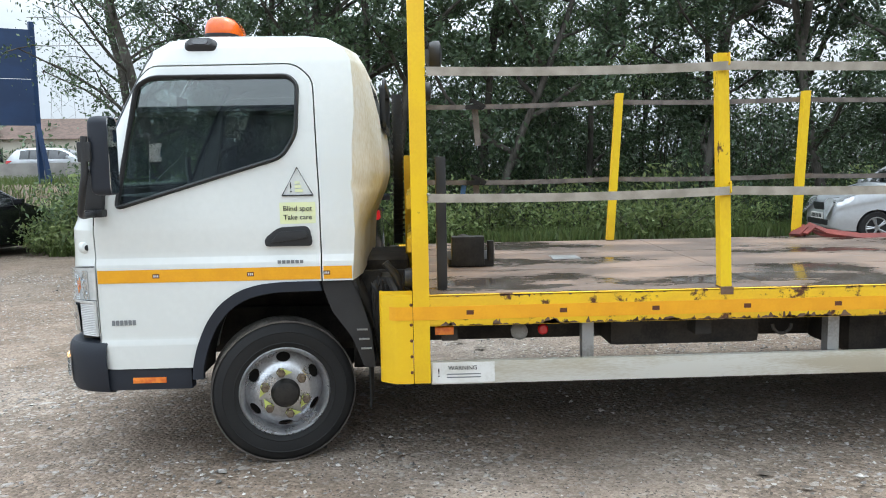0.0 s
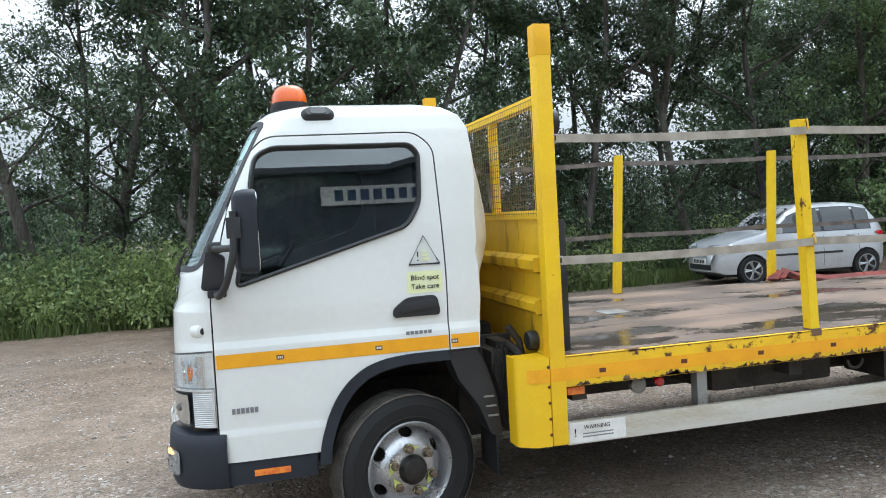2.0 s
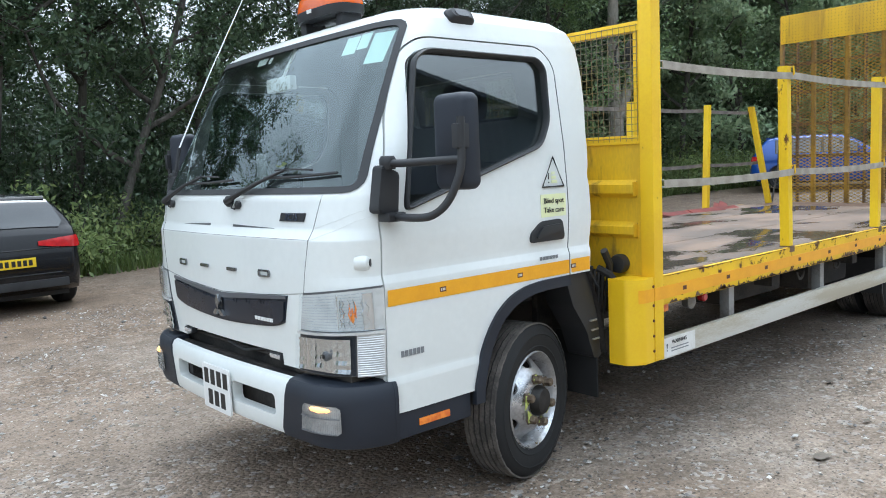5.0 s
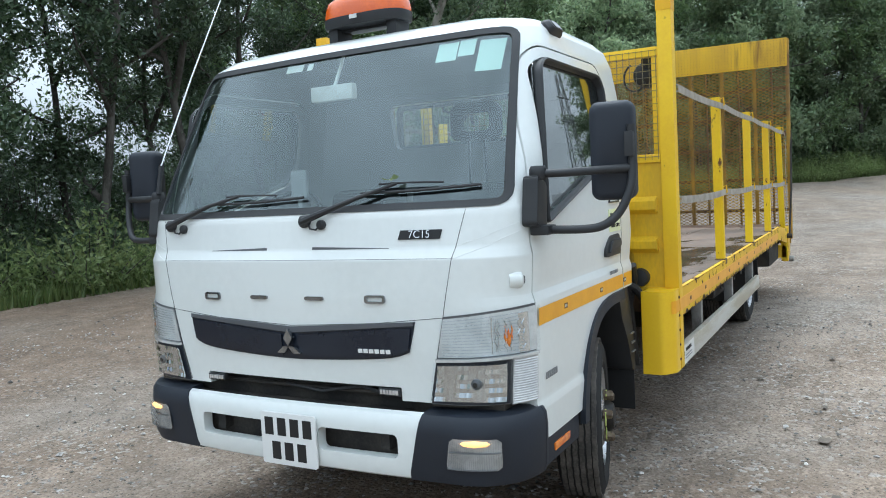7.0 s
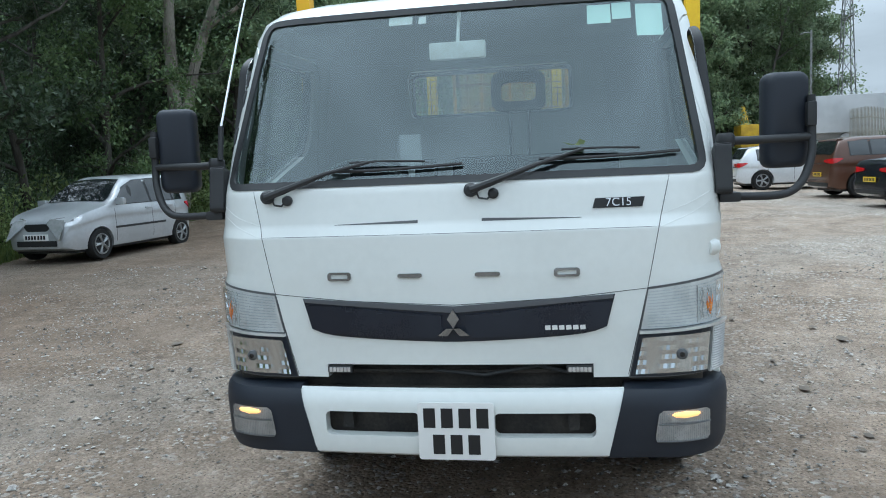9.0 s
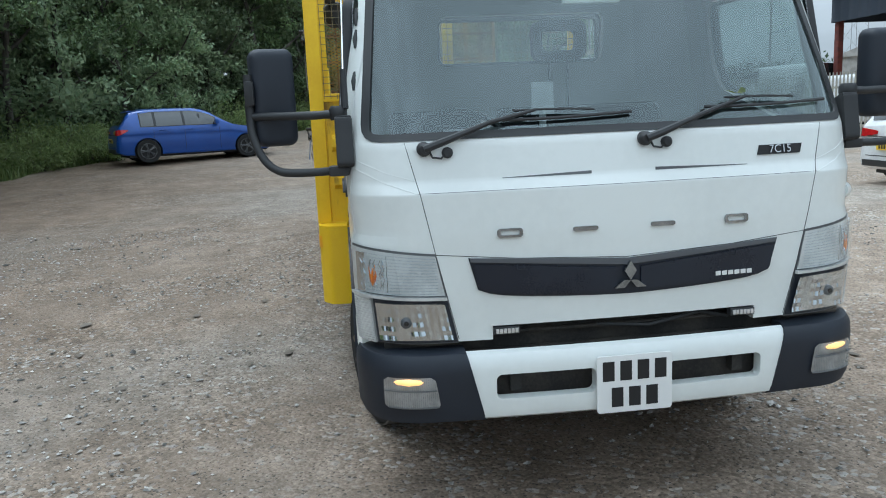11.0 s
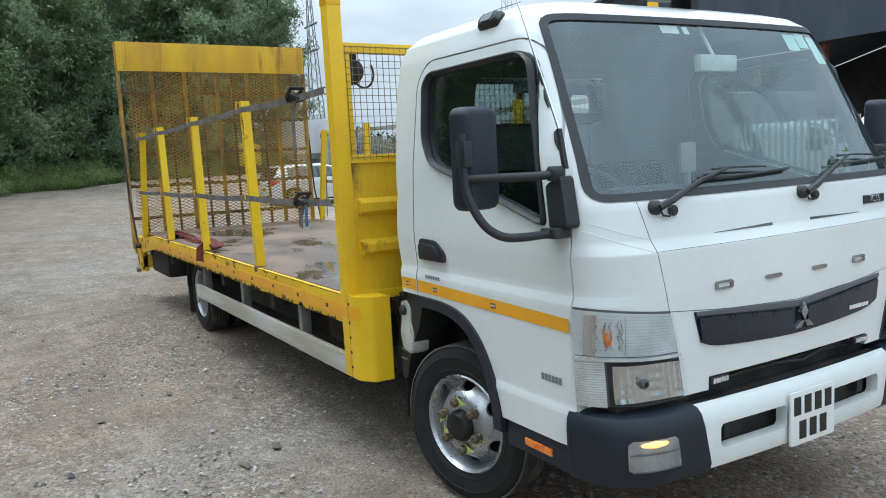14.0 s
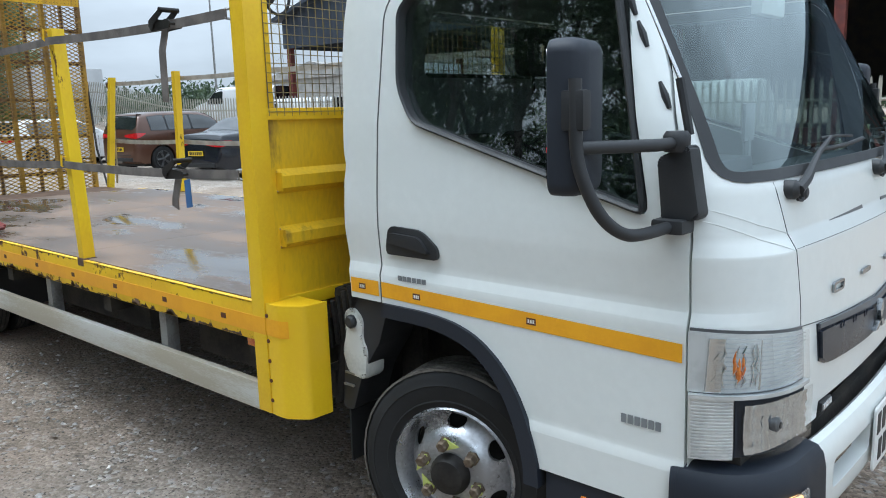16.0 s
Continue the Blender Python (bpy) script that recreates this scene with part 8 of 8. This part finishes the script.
# ---------------------------------------------------------------- south side: fence, shed, stores
FENCE = mat("weathered_palisade_steel", (0.42, 0.40, 0.34), (0.30, 0.29, 0.25), rough=0.7, metal=0.2, scale=3)
SHED = mat("dark_blue_grey_cladding", (0.035, 0.045, 0.065), (0.05, 0.06, 0.08), rough=0.55, scale=1.2, stretch=(1, 1, 0.2))
# back wall of the shed: the gloom under its roof is in this colour
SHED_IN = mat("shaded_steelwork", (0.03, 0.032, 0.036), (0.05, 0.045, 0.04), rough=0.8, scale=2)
SIGN_BLUE = mat("navy_blue_board", (0.020, 0.050, 0.130), (0.015, 0.038, 0.10), rough=0.5, scale=1.5)
SIGN_WHITE = mat("white_sign_letters", (0.78, 0.78, 0.78), rough=0.5)
RENDER_W = mat("cream_house_render", (0.62, 0.58, 0.50), (0.52, 0.48, 0.42), rough=0.85, scale=1)
ROOF = mat("brown_roof_tiles", (0.10, 0.07, 0.055), (0.15, 0.10, 0.08), rough=0.85, scale=3)
CONCRETE = mat("grey_concrete", (0.36, 0.35, 0.33), (0.26, 0.255, 0.24), rough=0.85, scale=1.5, bump=0.1)
BAG = mat("white_bulk_bag", (0.66, 0.65, 0.61), (0.5, 0.49, 0.45), rough=0.8, scale=3, bump=0.2)
RED_OX = mat("red_oxide_steel", (0.19, 0.045, 0.032), (0.12, 0.035, 0.03), rough=0.75, scale=4)
TARP = mat("blue_tarpaulin", (0.03, 0.11, 0.30), (0.025, 0.08, 0.22), rough=0.5, scale=3, bump=0.2)
DIGGER = mat("machine_yellow", (0.65, 0.42, 0.02), (0.5, 0.3, 0.02), rough=0.5, scale=3)

fence = thing("palisade_fence", "weathered steel palisade fence along the yard", "fence", (0, 0, 0))
bm = bmesh.new()
prism(bm, [(-0.033, 0.05), (0.033, 0.05), (0.033, 1.88), (0.018, 2.0), (0.0, 1.93), (-0.018, 2.0), (-0.033, 1.88)], "y", -0.008, 0.008)
pale_me = mesh_of("pale", bm, FENCE)
FY = -8.8
for k in range(300):
    x = -13.0 + 0.172 * k
    o = new("pale", pale_me)
    o.parent = fence
    o.location = (x, FY, ground_z(x, FY))
for z in (0.45, 1.55):
    bm = bmesh.new()
    tube(bm, [(x, FY - 0.03, ground_z(x, FY) + z) for x in np.linspace(-13, 38.6, 30)], 0.03, 4)
    part("rail", bm, FENCE, fence)

# open-sided shed with a clad gable
shed = thing("industrial_shed", "dark open-sided steel shed with clad gable", "building", (0, -16, 0))
XL, XR_, ZE, ZA, XA = -12.0, 28.6, 5.95, 9.9, 13.0
def roof_z(x):
    return max(7.4 if x < XA else 0.0, ZE + (ZA - ZE) * (1 - abs(x - XA) / (XR_ - XA)))
bm = bmesh.new()
lo, hi = [], []
n = 270
for k in range(n + 1):
    x = XL + (XR_ - XL) * k / n
    y = 0.05 * (1 if k % 4 in (0, 1) else 0)
    lo.append(bm.verts.new((x, y, 4.65)))
    hi.append(bm.verts.new((x, y, roof_z(x))))
for k in range(n):
    bm.faces.new((lo[k], lo[k + 1], hi[k + 1], hi[k]))
part("gable_cladding", bm, SHED, shed)
for s in (-1, 1):
    bm = bmesh.new()
    x0 = XA + s * (XR_ - XA + 0.4)
    if s > 0:
        prism(bm, [(XA, ZA + 0.05), (x0, ZE - 0.05), (x0, ZE + 0.10), (XA, ZA + 0.22)], "y", -26, 0.4)
    else:
        prism(bm, [(XA, ZA + 0.05), (3.1, 7.45), (XL - 0.4, 7.45), (XL - 0.4, 7.62), (3.1, 7.62), (XA, ZA + 0.22)], "y", -26, 0.4)
    part("roof_slope", bm, SHED, shed)
    bm = bmesh.new()
    xe = XR_ if s > 0 else XL
    box(bm, xe - 0.05, xe + 0.05, -26, 0, 4.65, roof_z(xe))
    part("side_fascia", bm, SHED, shed)
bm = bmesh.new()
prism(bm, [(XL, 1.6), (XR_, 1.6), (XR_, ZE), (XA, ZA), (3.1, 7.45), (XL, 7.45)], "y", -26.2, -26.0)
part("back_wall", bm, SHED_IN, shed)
for x in (-12, -4, 4, 12, 20.3, 28.5):
    for y in (-0.3, -13, -25.8):
        bm = bmesh.new()
        box(bm, x - 0.15, x + 0.15, y - 0.12, y + 0.12, 0.0, roof_z(x) - 0.1, 0.01)
        part("column", bm, RED_OX, shed)
bm = bmesh.new()
box(bm, 1.0, 10.8, 0.06, 0.12, 6.42, 7.02)
board = part("sign_board", bm, LABEL_W, shed, "long white sign board, lettering unreadable")
for k in range(22):
    if k not in (7, 12):
        bm = bmesh.new()
        box(bm, 10.3 - 0.41 * k - 0.27, 10.3 - 0.41 * k, 0.12, 0.135, 6.55, 6.90)
        part("sign_bar", bm, SIGN_BLUE, board)
rng = np.random.default_rng(9)
bag_bm = bmesh.new()
box(bag_bm, -0.5, 0.5, -0.45, 0.45, 0.0, 0.95, 0.16)
for v in bag_bm.verts:
    v.co += Vector((0.05 * noise.noise(v.co * 3), 0.05 * noise.noise(v.co * 3 + Vector((5, 0, 0))), 0.04 * noise.noise(v.co * 2)))
bag = lone("bulk_bag", bag_bm, BAG, "full white bulk bag stacked by the shed", "bag", "bulk bags", at=(-2.5, -11.5, 0))
for x, y, z in ((-3.6, -11.6, 0), (-1.4, -11.3, 0), (-0.3, -11.8, 0), (-2.0, -11.5, 0.95), (-3.1, -11.6, 0.95), (-2.5, -11.5, 1.9), (0.9, -11.6, 0), (2.2, -11.9, 0),
                (-4.8, -11.2, 0), (-4.2, -11.4, 0.95)):
    copy_thing(bag, pose(x, y, z, rz=float(rng.normal() * 12)))
for k, (x, y, z, ln) in enumerate(((3.5, -13.5, 0.0, 6), (3.7, -13.9, 0.0, 6), (3.6, -13.7, 0.42, 6), (13.0, -12.0, 0.2, 5))):
    bm = bmesh.new()
    for a, b, c, d in ((-0.15, 0.15, 0, 0.03), (-0.015, 0.015, 0.03, 0.37), (-0.15, 0.15, 0.37, 0.40)):
        box(bm, 0, ln, a, b, c, d)
    lone("steel_girder", bm, RED_OX, "red oxide steel girder on the ground", "girder", "stacked girders", at=(x, y, z + ground_z(x, y)))
bm = bmesh.new()
box(bm, 0, 3.2, -1.2, 1.2, 0, 1.7, 0.25)
for v in bm.verts:
    v.co += Vector((0, 0, 0.12 * noise.noise(v.co * 1.3)))
lone("covered_load", bm, TARP, "stack covered by a blue tarpaulin", "tarpaulin", at=at_ground(10.5, -14.5))
# white tanker-like load behind the fence
bm = bmesh.new()
tube(bm, [(0, 0, 1.2), (0.15, 0, 1.2), (3.3, 0, 1.2), (3.45, 0, 1.2)], [0.6, 0.88, 0.88, 0.6], 24)
box(bm, 0.4, 3.1, -0.6, 0.6, 0.0, 0.5)
lone("storage_tank", bm, BAG, "cream storage tank on a stand", "tank", at=at_ground(4.2, -11.4))
# machine with two lifting arms
dg = thing("tipper_truck", "white truck body with lifting arms", "truck", at_ground(15.5, -12.5))
bm = bmesh.new()
box(bm, 0, 2.0, -1.1, 1.1, 0.9, 3.0, 0.15)
part("cab", bm, WHITE_P, dg)
bm = bmesh.new()
box(bm, -5.5, 0, -0.5, 0.5, 0.6, 0.9)
for x in (-4.6, -3.4, 1.0):
    tube(bm, [(x, -1.1, 0.5), (x, 1.1, 0.5)], 0.5, 18)
part("chassis", bm, CHASSIS, dg)
for s in (-1, 1):
    bm = bmesh.new()
    tube(bm, [(-4.8, s * 1.0, 0.9), (-3.6, s * 1.0, 2.8), (-2.6, s * 1.0, 3.4)], 0.15, 6)
    part("lifting_arm", bm, CHASSIS, dg)
bm = bmesh.new()
box(bm, 0, 2.45, -3.6, 0, 0.9, 2.7, 0.05)
for y in (-2.9, -1.9):
    tube(bm, [(0.1, y, 0.45), (2.3, y, 0.45)], 0.45, 18)
box(bm, 0.5, 1.9, -3.4, -0.2, 0.6, 0.95)
trailer_body = lone("box_trailer", bm, mat("pale_trailer_side", (0.6, 0.61, 0.62), (0.5, 0.51, 0.52), rough=0.5, scale=1), "pale box trailer behind the fence",
                    "trailer", at=at_ground(36.0, -6.9))
bm = bmesh.new()
box(bm, -0.9, 0.9, -0.6, 0.6, 0.4, 1.5, 0.08)
tube(bm, [(0.5, 0, 1.4), (1.6, 0, 2.4), (2.6, 0, 1.6)], 0.14, 6)
lone("excavator", bm, DIGGER, "small yellow excavator beyond the fence", "excavator", at=at_ground(36.5, -4.3))
for x, y, h, r in ((30.3, -5.4, 5.5, 0.07), (44, -22, 8.0, 0.09)):
    bm = bmesh.new()
    tube(bm, [(0, 0, -0.2), (0, 0, h)], [r, r * 0.6], 8)
    tube(bm, [(0, 0, h - 0.1), (0.6, 0.1, h), (1.0, 0.15, h - 0.02)], r * 0.45, 6)
    lone("lamp_post", bm, STEEL, "tall grey steel lamp post", "lamp post", at=at_ground(x, y))
def mast(x, y, h, w):
    bm = bmesh.new()
    for sx, sy in ((-1, -1), (1, -1), (1, 1), (-1, 1)):
        tube(bm, [(sx * w, sy * w, 0), (sx * w * 0.25, sy * w * 0.25, h)], 0.03, 4)
    for k in range(12):
        t0, t1 = k / 12, (k + 1) / 12
        a, b = w * (1 - 0.75 * t0), w * (1 - 0.75 * t1)
        for (ux, uy), (vx, vy) in zip(((-1, -1), (1, -1), (1, 1), (-1, 1)), ((1, -1), (1, 1), (-1, 1), (-1, -1))):
            tube(bm, [(ux * a, uy * a, h * t0), (vx * b, vy * b, h * t1)], 0.018, 4)
    for z in (0.7, 0.85):
        tube(bm, [(-w * 2.2, 0, h * z), (w * 2.2, 0, h * z)], 0.06, 4)
    return lone("lattice_mast", bm, STEEL, "grey lattice mast in the distance", "mast", "distant masts", at=at_ground(x, y))
mast(40.5, -10.1, 10, 0.45)
mast(-48, 112, 26, 2.2)
mast(70, -46, 20, 1.2)
for k in range(3):
    bm = bmesh.new()
    z = 10.8 + 0.5 * k
    box(bm, 0, 14 + 4 * k, 0, 6, 0, 3.2 + 0.5 * k)
    prism(bm, [(0, 3.2 + 0.5 * k), (14 + 4 * k, 3.2 + 0.5 * k), (14 + 4 * k, 3.3 + 0.5 * k), (7 + 2 * k, 4.6 + 0.5 * k), (0, 3.3 + 0.5 * k)], "y", -0.2, 6.2)
    lone("low_warehouse", bm, CONCRETE, "low grey warehouse in the distance", "building", "distant warehouses", at=at_ground(44 - 9 * k, -42 - 6 * k))

# far woods on the horizon
def far_wood(name, pts, seed, h):
    rng_ = np.random.default_rng(seed)
    centres, sizes = [], []
    for (x0, y0), (x1, y1) in zip(pts, pts[1:]):
        for k in range(70):
            t = rng_.random()
            x, y = x0 + (x1 - x0) * t + rng_.normal() * 2, y0 + (y1 - y0) * t + rng_.normal() * 2
            top = h * (0.6 + 0.5 * rng_.random())
            for z in np.linspace(0.5, top, 5):
                centres.append((x + rng_.normal() * 0.8, y + rng_.normal() * 0.8, ground_z(x, y) + z))
                sizes.append(1.3)
    return tagged(new(name, leaves_mesh(name, centres, sizes, 30, 0.26, LEAF_B, rng_)), "distant belt of dark green trees", "trees", kind="stuff")
far_wood("far_wood", [(66, -22), (80, -50), (70, -80), (30, -95), (-20, -90)], 41, 3.0)
far_wood("far_wood", [(-60, 20), (-50, 60), (-30, 75), (0, 70)], 42, 4.0)

# north-west corner: blue board, wall, houses
sign = thing("blue_hoarding", "large navy blue board on raking posts", "sign", (-11.4, 24.6, 0))
way = Vector((-0.9135, -0.4067, 0))
bm = bmesh.new()
for z0, z1 in ((3.05, 4.45), (4.47, 5.95)):
    rings(bm, [[tuple(way * u + Vector((0, o, z))) for u, z in ((0.05, z0), (6.5, z0), (6.5, z1), (0.05, z1))] for o in (0, 0.06)])
part("board", bm, SIGN_BLUE, sign)
for u in (0.05, 2.2, 4.4):
    bm = bmesh.new()
    tube(bm, [tuple(way * u + Vector((0, 0.12, 1.0))), tuple(way * u + Vector((0, 0.12, 6.2)))], 0.10, 4)
    tube(bm, [tuple(way * (u - 0.45) + Vector((0, -0.3, 1.0))), tuple(way * u + Vector((0, 0.1, 3.1)))], 0.09, 4)
    part("raking_post", bm, SIGN_BLUE, sign)
bm = bmesh.new()
box(bm, -40, 0, -0.15, 0.15, 0.0, 0.75)
lone("concrete_wall", bm, CONCRETE, "low grey concrete wall by the road", "wall", at=(-6, 31.5, ground_z(-14, 31.5)), kind="structure")
for x, y, w, yawd in ((-34, 72, 14, 8), (-52, 66, 16, 12), (-20, 80, 12, 4)):
    house = thing("house", "cream rendered house with brown tiled roof", "house", (x, y, 1.2), "distant houses")
    house.rotation_euler = (0, 0, radians(yawd))
    bm = bmesh.new()
    box(bm, -w / 2, w / 2, -4, 4, 0, 3.4)
    part("wall", bm, RENDER_W, house)
    bm = bmesh.new()
    prism(bm, [(-4.4, 3.4), (4.4, 3.4), (0, 5.4)], "x", -w / 2 - 0.3, w / 2 + 0.3)
    part("roof", bm, ROOF, house)
    for k in range(4):
        bm = bmesh.new()
        box(bm, -w / 2 + 1.5 + k * (w - 3) / 3 - 0.5, -w / 2 + 1.5 + k * (w - 3) / 3 + 0.5, -4.05, -3.98, 1.3, 2.6)
        part("window", bm, CAR_GLASS, house)

# ---------------------------------------------------------------- loose things on the ground
rng = np.random.default_rng(77)
octa = np.array([[1, 0, 0], [0, 1, 0], [-1, 0, 0], [0, -1, 0], [0, 0, 1], [0, 0, -1]], float)
tris = np.array([[0, 1, 4], [1, 2, 4], [2, 3, 4], [3, 0, 4], [1, 0, 5], [2, 1, 5], [3, 2, 5], [0, 3, 5]])
verts, faces, count = [], [], 0
for _ in range(62000):
    x, y = -8 + 15 * rng.random(), -1 + 13.0 * rng.random()
    if noise.noise((x * 0.9, y * 0.9, 2.0)) + 0.30 * rng.normal() < 0.10:
        continue
    s = 0.0045 + 0.011 * rng.random() ** 3 + 0.010 * (rng.random() < 0.012)
    p = octa * (0.65 + 0.6 * rng.random((6, 1))) * s * np.array([1.4, 1.0, 0.55]) + rng.normal(size=(6, 3)) * 0.16 * s
    a = rng.random() * 6.28
    c_, s_ = math.cos(a), math.sin(a)
    p = np.stack([p[:, 0] * c_ - p[:, 1] * s_, p[:, 0] * s_ + p[:, 1] * c_, p[:, 2]], 1) + np.array([x, y, ground_z(x, y) - 0.002 + 0.25 * s])
    verts.append(p)
    faces.append(tris + 6 * count)
    count += 1
me = bpy.data.meshes.new("loose_stones")
me.from_pydata(np.concatenate(verts).tolist(), [], np.concatenate(faces).tolist())
me.materials.append(STONE)
tagged(new("loose_stones", me), "loose pale stone chippings on the gravel", "stones", kind="stuff")
# small wet dirt clods and stains
bm = bmesh.new()
for k in range(46):
    x, y = (-4 + 9 * rng.random(), 2.2 + 1.4 * rng.random()) if k % 2 else (-5 + 8 * rng.random(), 6.2 + 2.0 * rng.random())
    r = 0.010 + 0.034 * rng.random() ** 2
    q = []
    for j in range(11):
        a = 2 * math.pi * j / 11
        rr = r * (0.55 + 0.7 * rng.random())
        q.append(bm.verts.new((x + 1.7 * rr * math.cos(a), y + rr * math.sin(a), ground_z(x, y) + 0.001)))
    c = bm.verts.new((x, y, ground_z(x, y) + 0.008))
    for j in range(11):
        bm.faces.new((q[j], q[(j + 1) % 11], c))
tagged(lone("damp_clods", bm, OIL, "small dark damp clods of earth on gravel", "dirt", kind="stuff"))
